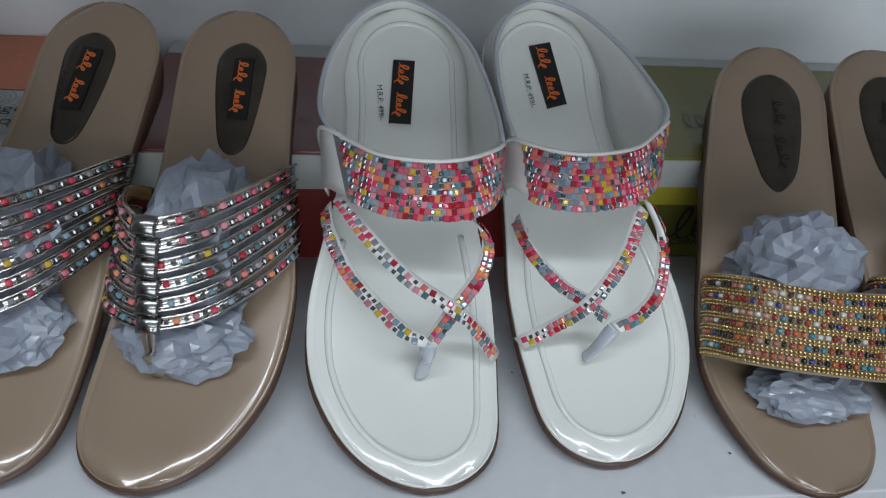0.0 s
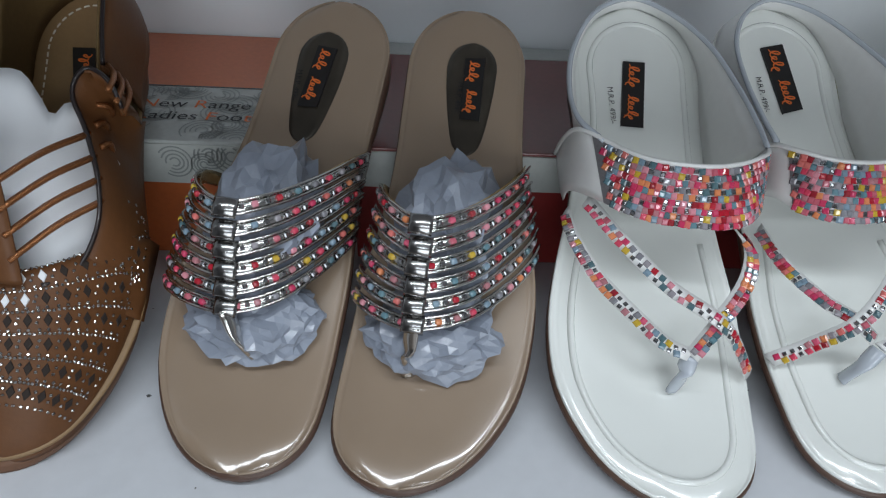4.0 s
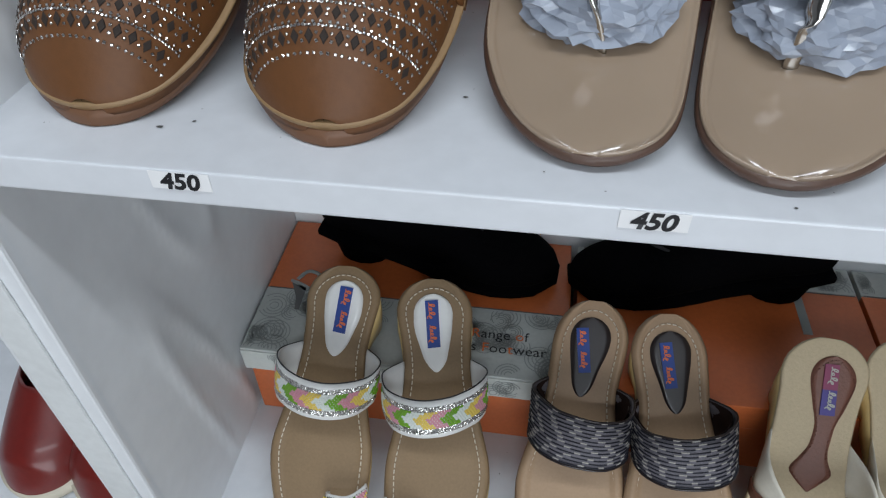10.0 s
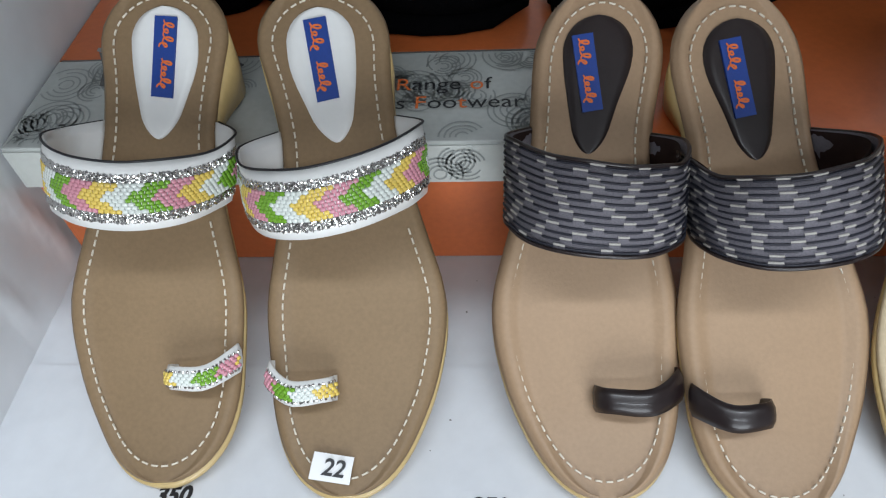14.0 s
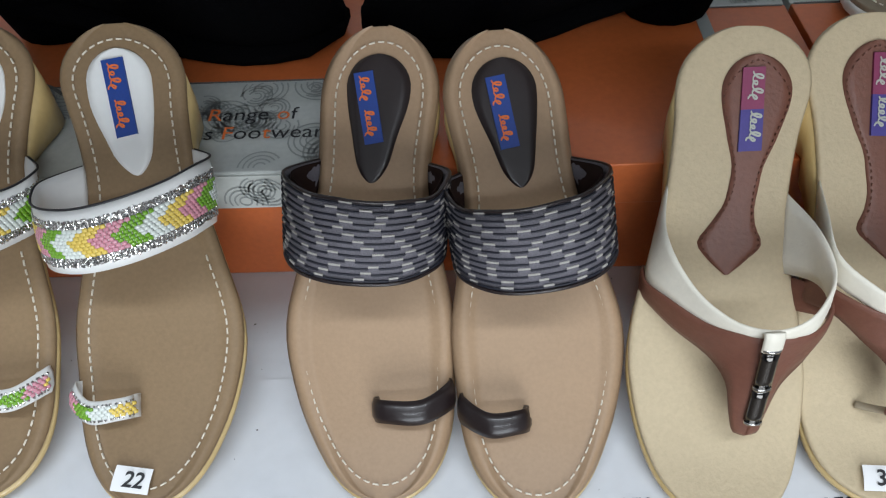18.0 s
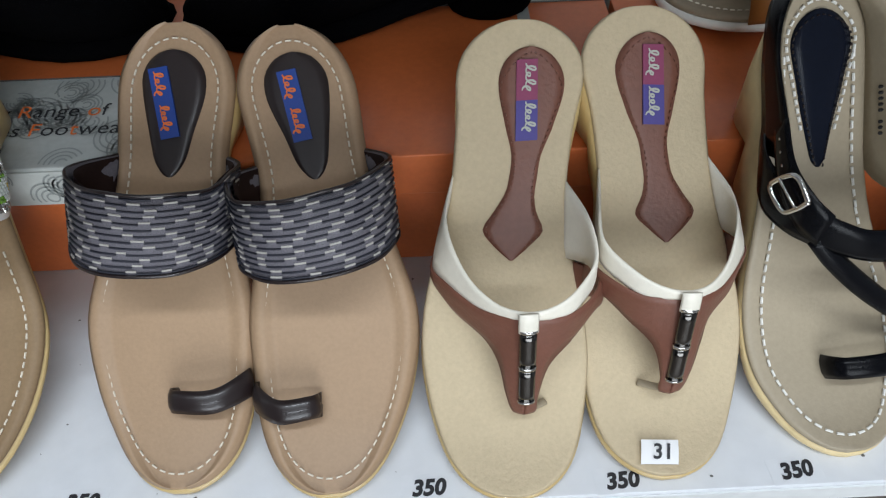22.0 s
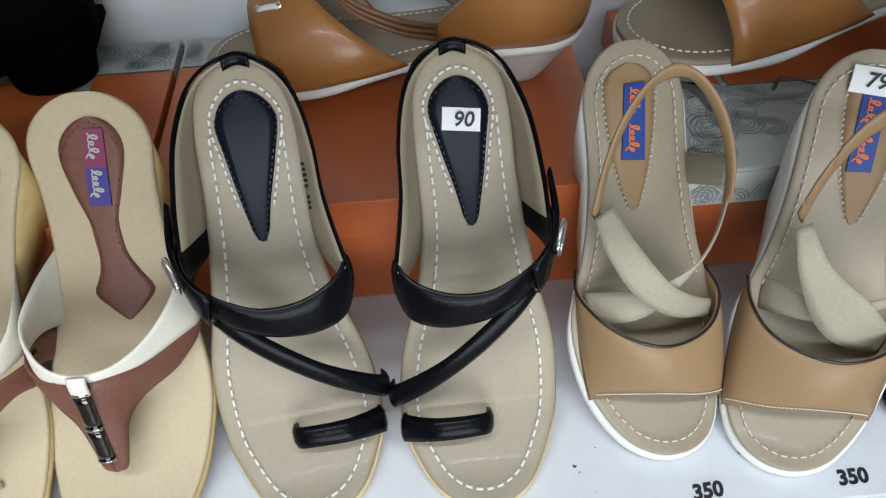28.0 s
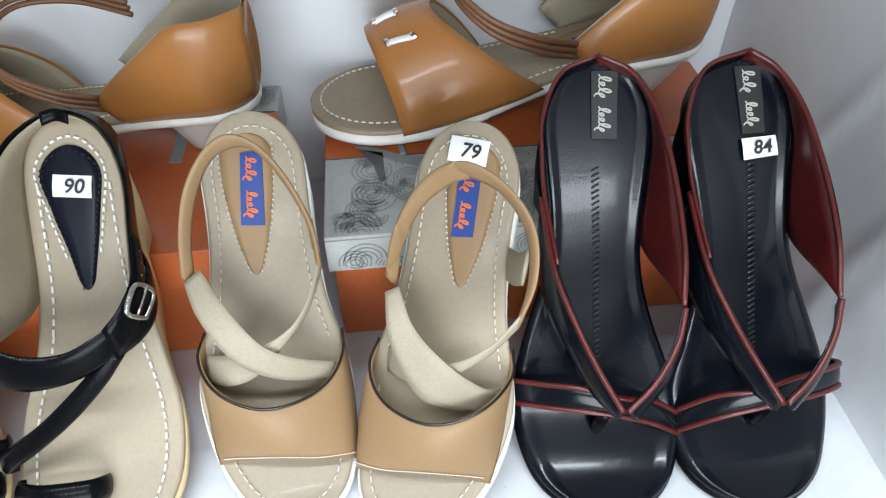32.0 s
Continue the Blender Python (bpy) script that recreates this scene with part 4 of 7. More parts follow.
def bead_slide(toe, yaw, m, seed):
    """Beige slide with a wide gold band of seed beads."""
    L = LAST_D
    s = sandal("beaded_sandal", "beige patent slide with gold beaded band, stuffed with film", toe, yaw, m, Z1, "sandal", "pair of gold beaded sandals")
    base_of(L, toe, m, Z1, s, BEIGE_PATENT, BROWN_SOLE, rim=0.0008, rim_at=0.9, edge=0.005, pillow=0.0030)
    pad("heel_pad", L, m, [(0.160, -0.006, 0.006), (0.175, -0.014, 0.012), (0.205, -0.019, 0.019), (0.2265, -0.018, 0.017)], 0.0010, GREY_PAD, s, "dark pearl heel pad", round_top=0.016, round_end=0.008)
    for k, (y, ln) in enumerate(((0.212, 0.020), (0.192, 0.026))):
        squiggle("stroke", frame_on(L, m, -0.002, y, 0.0016, -90 - 8 * m), ln, 0.006, BLACK_CARD, s, loops=4, seed=seed + k)
    yb, yf = 0.1, 0.052
    front = [(L.c(0.066) - L.half(0.066) * 1.0, 0.062, -0.003), (-0.040, 0.060, 0.012), (-0.024, 0.048, 0.030), (0.002, 0.0465, 0.034), (0.0245, 0.049, 0.032), (0.045, 0.0555, 0.024), (0.056, 0.066, 0.006), (0.054, 0.067, -0.003)]
    back = [(L.c(0.11) - L.half(0.11) * 1.0, 0.106, -0.003), (-0.041, 0.106, 0.016), (-0.028, 0.094, 0.041), (0.0015, 0.091, 0.046), (0.0225, 0.0935, 0.044), (0.042, 0.100, 0.035), (0.0505, 0.109, 0.010), (0.0495, 0.110, -0.003)]
    vamp, face = band("beaded_band", L, m, front, back, GREIGE_LEATHER, s, "gold band with rows of coloured seed beads", th=0.0022, n=40, k=8)
    rng = random.Random(seed)
    gold = []
    for r in range(7):
        b = 0.06 + 0.88 * r / 6
        for db in (-0.022, 0.022):
            for i in range(66):
                a = 0.05 + 0.9 * i / 65
                p, nor, d = face(a, min(max(b + db, 0.02), 0.98))
                gold.append(basis(p + nor * 0.0004, nor, d) @ Matrix.Diagonal((0.0017, 0.0017, 0.0017, 1)))
        if r < 6:
            for i in range(38):
                a = 0.06 + 0.88 * (i + 0.5 * (r % 2)) / 38
                p, nor, d = face(a, b + 0.075)
                piece("seed_bead", SEED, vamp, basis(p + nor * 0.0007, nor, d), 0.0026, 0.0027, 0.0026)
    joined("gold_beading", BEAD, gold, GOLD_BEAD, s, "fine gold beads", True)
    crumple("stuffing", L, m, 0.008, 0.110, 0.020, 0.034, 0.032, 0.034, s, seed)
    crumple("stuffing", L, m, 0.004, 0.050, 0.007, 0.032, 0.017, 0.012, s, seed + 3)
    return s


def toe_ring(L, m, parent, material, y_out, y_in, u_in, wide=0.0105, label="", h=0.013):
    e = L.c(y_out) - L.half(y_out)
    lo = [(e + 0.003, y_out - wide, -0.003), (e - 0.001, y_out - wide, 0.003), (e * 0.62 + u_in * 0.38, y_in - wide * 0.9 + 0.001, h), (u_in - 0.004, y_in - wide * 0.75, h * 0.92), (u_in, y_in - wide * 0.7, h * 0.45), (u_in - 0.001, y_in - wide * 0.7, -0.003)]
    hi = [(e + 0.003, y_out, -0.003), (e, y_out, 0.004), (e * 0.62 + u_in * 0.38, y_in + 0.001, h * 1.12), (u_in - 0.004, y_in + 0.001, h * 1.05), (u_in + 0.0005, y_in + 0.002, h * 0.6), (u_in - 0.001, y_in + 0.002, -0.003)]
    return band("toe_ring", L, m, lo, hi, material, parent, label, th=0.0020, n=26, k=4, crown=0.0008)


def chevrons(face, parent, a0, a1, b0, b1, cols, lines, size, seed, flip):
    """Rows of tiny beads in chevrons of white, yellow, pink and green."""
    shades = [("white", CHEV[0]), ("yellow", CHEV[1]), ("pink", CHEV[2]), ("green", CHEV[3])]
    heaps = [[], [], [], []]
    mid = (lines - 1) / 2
    for i in range(cols):
        for j in range(lines):
            p, nor, d = face(a0 + (a1 - a0) * (i + 0.5 * (j % 2)) / cols, b0 + (b1 - b0) * j / (lines - 1))
            k = int((i + flip * (mid - abs(j - mid)) + 40) // 4) % 4
            heaps[k].append(basis(p + nor * 0.0003, nor, d) @ Matrix.Diagonal((size, size, size * 0.8, 1)))
    for (word, material), heap in zip(shades, heaps):
        if heap:
            joined("beading", BEAD, heap, material, parent, word + " glass beads in chevrons", True)


CHEV = [mat("white_glass", (0.70, 0.74, 0.70), 0.25, coat=0.4), mat("yellow_glass", (0.74, 0.55, 0.12), 0.25, coat=0.4), mat("pink_glass", (0.62, 0.28, 0.34), 0.25, coat=0.4), mat("green_glass", (0.16, 0.36, 0.025), 0.25, coat=0.4)]


def glitter_rows(face, parent, bs, a0, a1, count, size, seed):
    rng = random.Random(seed)
    heap = []
    for b in bs:
        for i in range(count):
            p, nor, d = face(a0 + (a1 - a0) * (i + rng.uniform(-0.3, 0.3)) / count, b + rng.uniform(-0.012, 0.012))
            heap.append(basis(p, nor, d) @ Matrix.Rotation(rng.uniform(0, 3), 4, "Z") @ Matrix.Rotation(rng.uniform(-0.5, 0.5), 4, "X") @ Matrix.Diagonal((size, size, size, 1)))
    joined("glitter_trim", STUD, heap, SILVER, parent, "silver glitter trim")


def ring_sandal(toe, yaw, m, seed, woven):
    """Flat toe-ring sandal: a wide vamp band, a heel pad with a label, a toe ring."""
    L = LAST_W if woven else LAST_N
    if woven:
        s = sandal("toe_ring_sandal", "tan leather toe-ring sandal with a grey woven band", toe, yaw, m, Z2, "sandal", "pair of woven band sandals")
        base_of(L, toe, m, Z2, s, TAN_LEATHER, GOLD_EDGE, rim=0.0022, rim_at=0.84, edge=0.0045, swell=0.003)
    else:
        s = sandal("toe_ring_sandal", "taupe leather toe-ring sandal with a white beaded band", toe, yaw, m, Z2, "sandal", "pair of white beaded sandals")
        base_of(L, toe, m, Z2, s, TAUPE_LEATHER, GOLD_EDGE, rim=0.0010, rim_at=0.86, edge=0.004, swell=0.002)
    stitches(L, m, rim_loop(L, 0.0068, 0.105), s, h=0.0006)
    stitches(L, m, heel_loop(L, 0.0065, 0.118), s, h=0.0006)
    pad_mat = DARK_BROWN if woven else WHITE_LEATHER
    cx = 0.0010 if woven else -0.001
    pad("heel_pad", L, m, [(0.1335 if woven else 0.138, cx - 0.001, cx + 0.011), (0.15, cx - 0.008, cx + 0.014), (0.170, cx - 0.0165, cx + 0.0165), (0.1840 if woven else 0.188, cx - 0.0172, cx + 0.0165)], 0.0012, pad_mat, s,
        "dark brown leather heel pad" if woven else "white leather heel pad", round_top=0.013, round_end=0.009)
    lx = -0.001
    label_patch(L, m, (((lx - 0.0075, 0.1765), (lx + 0.0025, 0.1775), (lx + 0.0077, 0.1497), (lx - 0.002, 0.1486)) if m > 0 else ((0.0135, 0.1765), (0.0035, 0.1775), (-0.0010, 0.1497), (0.0087, 0.1486))) if woven else ((-0.0087, 0.1833), (0.0024, 0.1843), (0.0065, 0.1544), (-0.0042, 0.1531)), s, BLUE_LABEL, ORANGE_INK, seed, h=0.0024)
    if woven:
        front = [(L.c(0.112) - L.half(0.112), 0.112, -0.003), (-0.0300, 0.1060, 0.014), (-0.0284, 0.1004, 0.029), (-0.0230, 0.0970, 0.0366), (-0.0114, 0.0938, 0.044), (0.0039, 0.0934, 0.047), (0.0221, 0.0951, 0.0445), (0.0366, 0.0992, 0.0352), (0.0439, 0.1053, 0.0246), (0.0445, 0.1090, 0.012), (L.c(0.114) + L.half(0.114), 0.114, -0.003)]
        back = [(L.c(0.141) - L.half(0.141), 0.1411, -0.003), (-0.0330, 0.1365, 0.014), (-0.0317, 0.1308, 0.0291), (-0.0267, 0.1249, 0.038), (-0.0160, 0.1226, 0.0484), (-0.0008, 0.1218, 0.0541), (0.0143, 0.1238, 0.0538), (0.0275, 0.1266, 0.0487), (0.0400, 0.1332, 0.0361), (0.0440, 0.1385, 0.018), (L.c(0.144) + L.half(0.144), 0.1441, -0.003)]
        vamp, face = band("vamp_band", L, m, front, back, WOVEN[1], s, "grey and black woven cord band", th=0.0020, n=56, k=6)
        band("band_lining", L, m, [(0.006 + (u - 0.006) * 0.94, y, h - 0.0020) for u, y, h in front], [(0.006 + (u - 0.006) * 0.94, y, h - 0.0020) for u, y, h in back], LINING_BROWN, s, "dark brown lining of the band", th=0.0008, n=48, k=4)
        rng = random.Random(seed)
        heaps = {0: [], 2: []}
        lines = 13
        for j in range(lines):
            b = 0.045 + 0.91 * j / (lines - 1)
            a = 0.01 - 0.06 * rng.random() + 0.018 * (j % 3)
            while a < 0.985:
                for kind, ln in ((0, 0.062 * rng.uniform(0.7, 1.5)), (2, 0.030 * rng.uniform(0.85, 1.15))):
                    if a + ln > 0.01 and a < 0.98:
                        heaps[kind].append((max(a, 0.004), min(a + ln, 0.996), b + (0.024 if kind else 0.0)))
                    a += ln
        for kind, material, word in ((0, WOVEN[0], "black cord"), (2, WOVEN[2], "pale grey cord")):
            verts, faces = [], []
            for a0, a1, b in heaps[kind]:
                n = 6
                q = len(verts)
                lift = {0: 0.0008, 2: 0.0006}[kind]
                wide = {0: 0.0135, 2: 0.014}[kind]
                for i in range(n + 1):
                    a = a0 + (a1 - a0) * i / n
                    for db, hh in ((-wide, 0.0), (-wide * 0.5, lift), (wide * 0.5, lift), (wide, 0.0)):
                        p, nor, _ = face(a, min(max(b + db, 0.0), 1.0))
                        verts.append(p + nor * (hh + 0.0002))
                for i in range(n):
                    for c in range(3):
                        w = q + i * 4 + c
                        faces.append((w, w + 1, w + 5, w + 4))
            tagged(link("woven_cord", mesh_of("woven_cord", verts, faces, material), s, word), kind="stuff")
        for b in (0.0, 1.0):
            tube("binding", [face(0.005 + 0.99 * i / 24, b)[0] for i in range(25)], 0.0009, DARK_BROWN, s, sides=6, n=48)
        toe_ring(L, m, s, DARK_BROWN, 0.0530, 0.0440, -0.0010 if m > 0 else 0.0050, 0.0125, "dark brown leather toe ring")
    else:
        front = [(L.c(0.118) - L.half(0.118), 0.118, -0.003), (-0.0355, 0.1115, 0.014), (-0.0328, 0.1077, 0.0227), (-0.0246, 0.1022, 0.0352), (-0.0143, 0.0995, 0.0426), (0.0006, 0.0989, 0.0468), (0.0193, 0.1016, 0.0454), (0.0375, 0.1083, 0.0341), (0.0442, 0.1131, 0.024), (0.0455, 0.1165, 0.012), (L.c(0.121) + L.half(0.121), 0.121, -0.003)]
        back = [(L.c(0.144) - L.half(0.144), 0.1443, -0.003), (-0.0375, 0.1370, 0.014), (-0.0360, 0.1309, 0.0250), (-0.0303, 0.1263, 0.0345), (-0.0163, 0.1229, 0.0473), (-0.0012, 0.1220, 0.053), (0.0172, 0.1248, 0.0522), (0.0329, 0.1304, 0.0438), (0.0425, 0.1367, 0.032), (0.0445, 0.1420, 0.014), (L.c(0.147) + L.half(0.147), 0.1473, -0.003)]
        vamp, face = band("vamp_band", L, m, front, back, WHITE_LEATHER, s, "white leather band with a beaded inlay", th=0.0022, n=56, k=6)
        tube("edge_dye", [face(0.01 + 0.98 * i / 30, 1.0)[0] for i in range(31)], 0.0006, INK, s, "dark raw edge", sides=5, n=60)
        glitter_rows(face, s, (0.13, 0.165, 0.20, 0.235, 0.70, 0.735, 0.77, 0.80), 0.06, 0.94, 110, 0.0014, seed)
        chevrons(face, s, 0.07, 0.93, 0.28, 0.66, 60, 8, 0.0022, seed, 1 if m > 0 else -1)
        ring, rf = toe_ring(L, m, s, WHITE_LEATHER, 0.0565, 0.0475, -0.0020, 0.0115, "white toe ring with a beaded inlay")
        glitter_rows(rf, s, (0.17, 0.80), 0.16, 0.84, 22, 0.0012, seed + 1)
        chevrons(rf, s, 0.16, 0.84, 0.30, 0.68, 16, 4, 0.0022, seed, 1 if m > 0 else -1)
    return s


WOVEN = [mat("black_cord", (0.012, 0.013, 0.022), 0.6, grain=0.3, size=1500), mat("grey_cord", (0.122, 0.114, 0.132), 0.6, grain=0.35, size=1600, bump=0.5, bump_size=2200), mat("pale_cord", (0.40, 0.38, 0.35), 0.6, grain=0.25, size=1600, bump=0.5, bump_size=2200)]


def brown_thong(toe, yaw, m, seed):
    """Sand leather sole with a brown and cream thong and a metal bar."""
    L = LAST_T
    s = sandal("thong_sandal", "sand-coloured leather thong sandal with brown and cream straps", toe, yaw, m, Z2, "sandal", "pair of brown thong sandals")
    base_of(L, toe, m, Z2, s, SAND_LEATHER, GOLD_EDGE, edge=0.004, swell=0.002)
    rows = [(0.0985, 0.0085, 0.0105), (0.1035, 0.001, 0.0185), (0.1095, -0.0062, 0.0243), (0.116, -0.0025, 0.0185), (0.124, -0.0015, 0.0125), (0.1325, -0.0030, 0.0108), (0.146, -0.0095, 0.0145), (0.160, -0.0143, 0.0182), (0.1725, -0.013, 0.018)]
    sh = -0.0072 if m < 0 else 0.0

    def moved(pts):
        return pts if m > 0 else [(u - 0.007 + 0.021 * y, y, h) for u, y, h in pts]
    rows = [(y, a + sh, b + sh) for y, a, b in rows]
    pad("heel_pad", L, m, rows, 0.0012, BROWN_LEATHER, s, "brown leather keyhole heel pad", n=40, round_top=0.012)
    inner = [(y, a + 0.0016, b - 0.0016) for y, a, b in rows[1:-1]]
    line = [(a, y) for y, a, b in inner] + [((inner[-1][1] + inner[-1][2]) / 2, 0.1705)] + [(b, y) for y, a, b in inner[::-1]]
    stitches(L, m, line, s, h=0.0013, dash=0.0016, gap=0.0016, width=0.0006, material=BROWN_LEATHER)
    label_patch(L, m, ((-0.0007 + sh, 0.1683), (0.0097 + sh, 0.1678), (0.0092 + sh, 0.1401), (-0.0017 + sh, 0.1407)), s, MAGENTA_LABEL, PALE_INK, seed, h=0.0024, half=VIOLET_LABEL)
    # cream inner strap
    eL, eR = L.c(0.125) - L.half(0.125), L.c(0.125) + L.half(0.125)
    back = [(eL, 0.1275, -0.003), (-0.0284, 0.1160, 0.016), (-0.0307, 0.1035, 0.030), (-0.0202, 0.0919, 0.042), (-0.0091, 0.0858, 0.047), (0.0032, 0.0837, 0.0475), (0.0167, 0.0862, 0.041), (0.0304, 0.0962, 0.030), (0.0396, 0.1131, 0.014), (eR, 0.1290, -0.003)]
    front = [(eL, 0.1000, -0.003), (-0.0300, 0.0980, 0.010), (-0.0300, 0.0925, 0.026), (-0.0240, 0.0870, 0.034), (-0.0160, 0.0821, 0.041), (0.0026, 0.0805, 0.0455), (0.0138, 0.0812, 0.040), (0.0249, 0.0835, 0.031), (0.0391, 0.0908, 0.018), (0.0465, 0.0960, 0.006), (eR + 0.006, 0.1030, -0.003)]
    band("inner_strap", L, m, [front[0]] + moved(front[1:-1]) + [front[-1]], [back[0]] + moved(back[1:-1]) + [back[-1]], CREAM_LEATHER, s, "cream leather strap", th=0.0020, n=44, k=5)
    outer_front_l = [(L.c(0.088) - L.half(0.088), 0.0865, -0.003), (-0.0365, 0.0850, 0.010), (-0.0305, 0.0819, 0.022), (-0.0195, 0.0712, 0.027), (-0.0092, 0.0605, 0.027), (-0.0046, 0.0475, 0.020), (-0.0041, 0.0407, 0.0135), (0.0013, 0.0389, 0.0125)]
    outer_back_l = [(L.c(0.1) - L.half(0.1), 0.0985, -0.003), (-0.0345, 0.0960, 0.012), (-0.0290, 0.0890, 0.0315), (-0.0160, 0.0823, 0.0420), (0.0026, 0.0805, 0.0462), (0.0013, 0.0620, 0.036), (0.0013, 0.0435, 0.0185)]
    outer_front_r = [(L.c(0.09) + L.half(0.09), 0.0899, -0.003), (0.0352, 0.0796, 0.012), (0.0202, 0.0698, 0.022), (0.0142, 0.0610, 0.026), (0.0107, 0.0494, 0.020), (0.0068, 0.0405, 0.0135), (0.0013, 0.0389, 0.0125)]
    outer_back_r = [(L.c(0.1) + L.half(0.1) + 0.002, 0.1005, -0.003), (0.0472, 0.0955, 0.0075), (0.0391, 0.0908, 0.0190), (0.0249, 0.0837, 0.0320), (0.0138, 0.0814, 0.0410), (0.0026, 0.0805, 0.0462), (0.0013, 0.0620, 0.036), (0.0013, 0.0435, 0.0185)]
    band("outer_strap", L, m, [outer_front_l[0]] + moved(outer_front_l[1:]), [outer_back_l[0]] + moved(outer_back_l[1:]), BROWN_LEATHER, s, "brown leather thong strap", th=0.0022, n=36, k=5)
    band("outer_strap", L, m, [outer_front_r[0]] + moved(outer_front_r[1:]), [outer_back_r[0]] + moved(outer_back_r[1:]), BROWN_LEATHER, s, "brown leather thong strap", th=0.0022, n=36, k=5)
    top, end = (L.on(*q) for q in moved([(0.0020, 0.0795, 0.0490), (0.0010, 0.0455, 0.0225)]))
    top, end = Vector((m * top[0], top[1], top[2])), Vector((m * end[0], end[1], end[2]))
    d = (end - top)
    tube("tab", [top - d * 0.16 + Vector((0, 0, -0.003)), top - d * 0.05, top + d * 0.10], 0.0046, CREAM_LEATHER, s, "cream leather tab", sides=10, flat=0.4)
    for a, b in ((0.08, 0.53), (0.54, 0.98)):
        tube("metal_bar", [top + d * a, top + d * (a + b) / 2, top + d * b], 0.0040, BAR_METAL, s, "dark polished metal bar", sides=14, flat=0.6, n=4)
        for t in (a, b):
            tube("collar", [top + d * (t - 0.012), top + d * (t + 0.012)], 0.0043, SILVER, s, "silver collar", sides=14, flat=0.6, n=2)
    peg = [L.on(*q) for q in moved([(0.0013, 0.0412, 0.012), (-0.0040, 0.0418, 0.006), (-0.0100, 0.0432, 0.0005)])]
    tube("toe_peg", [Vector((m * p[0], p[1], p[2])) for p in peg], 0.0022, GREIGE_LEATHER, s, sides=8, flat=0.6)
    return s


BAR_METAL = mat("dark_metal", (0.10, 0.095, 0.09), 0.1, metal=1.0)


def buckle_mule(toe, yaw, m, seed):
    """Greige wedge mule with black straps, a buckle and a toe ring."""
    L = LAST_K
    s = sandal("wedge_mule", "greige leather wedge mule with black straps and a buckle", toe, yaw, m, Z2, "sandal", "pair of black strap mules")
    base_of(L, toe, m, Z2, s, GREIGE_LEATHER, CREAM_EDGE, edge=0.004, swell=0.002)
    stitches(L, m, rim_loop(L, 0.0078, 0.098), s, h=0.0006, dash=0.0038, gap=0.0018, width=0.0014, material=WHITE_EDGE)
    for side in (-1, 1):
        stitches(L, m, rim_line(L, 0.0075, 0.098, 0.150, side), s, h=0.0006, dash=0.0038, gap=0.0018, width=0.0014, material=WHITE_EDGE)
    rows = [(0.1125, 0.002, 0.008), (0.124, -0.002, 0.0115), (0.140, -0.009, 0.0155), (0.154, -0.0135, 0.018), (0.1625, -0.0125, 0.0175)]
    pad("heel_pad", L, m, rows, 0.0014, NAVY_LEATHER, s, "navy-black leather teardrop heel pad", round_top=0.012, round_end=0.004)
    line = [(a + 0.0012, y) for y, a, b in rows[:-1]] + [(0.0025, 0.1605)] + [(b - 0.0012, y) for y, a, b in rows[:-1][::-1]]
    stitches(L, m, line, s, h=0.0016, dash=0.0018, gap=0.0014, width=0.0007, material=DARK_BROWN)
    halo = [(a - 0.0018, y) for y, a, b in rows[1:-1]] + [(-0.007, 0.1628), (0.0025, 0.1655), (0.012, 0.1628)] + [(b + 0.0018, y) for y, a, b in rows[1:-1][::-1]]
    stitches(L, m, halo, s, h=0.0006, dash=0.0028, gap=0.0014, width=0.0015, material=WHITE_EDGE)
    # heel wall with lining, open at the front
    rim = [(-0.0345, 0.1040, 0.0365), (-0.0290, 0.1250, 0.033), (-0.0280, 0.1410, 0.027), (-0.0235, 0.1570, 0.018), (-0.0150, 0.1665, 0.011), (0.0010, 0.1725, 0.008), (0.0205, 0.1665, 0.010), (0.0325, 0.1500, 0.017), (0.0365, 0.1300, 0.028), (0.0375, 0.1160, 0.033)]
    low = []
    for u, y, h in rim:
        y0 = min(y, L.length - 0.001)
        low.append((L.c(y0) + (L.half(y0) * 0.985 if u > 0 else -L.half(y0) * 0.985) if abs(u) > 0.002 else 0.0007, y0 if abs(u) > 0.002 else L.length - 0.0006, -0.001))
    low[0], low[1], low[-1] = (-0.0330, 0.0985, 0.029), (L.c(0.108) - L.half(0.108), 0.110, -0.001), (L.c(0.118) + L.half(0.118), 0.120, 0.0)
    band("lining", L, m, low, rim, GREIGE_LEATHER, s, "greige leather lining of the heel wall", th=0.0016, n=40, k=4)
    out_lo, out_hi = [(u * 1.06 + (0.001 if u > 0 else -0.001), y + (0.002 if abs(u) < 0.025 else 0), h) for u, y, h in low], [(u * 1.03 + (0.0008 if u > 0 else -0.0008), y + 0.0012, h + 0.0012) for u, y, h in rim]
    band("heel_wall", L, m, out_lo, out_hi, BLACK_LEATHER, s, "black leather outside of the heel wall", th=0.0016, n=40, k=4)
    band("heel_tab", L, m, [(-0.0055, 0.1685, 0.0085), (0.0010, 0.1700, 0.0078), (0.0075, 0.1685, 0.0085)], [(-0.0058, 0.1730, 0.0098), (0.0010, 0.1742, 0.0092), (0.0078, 0.1730, 0.0098)], BLACK_LEATHER, s, "black leather heel tab", th=0.0014, n=10, k=3)
    front = [(-0.0365, 0.1010, 0.028), (-0.0362, 0.0955, 0.0285), (-0.0300, 0.0885, 0.032), (-0.0165, 0.0855, 0.035), (0.0000, 0.0863, 0.037), (0.0140, 0.0890, 0.036), (0.0270, 0.0930, 0.032), (0.0375, 0.0975, 0.025), (0.0415, 0.1040, 0.012), (L.c(0.112) + L.half(0.112), 0.112, -0.003)]
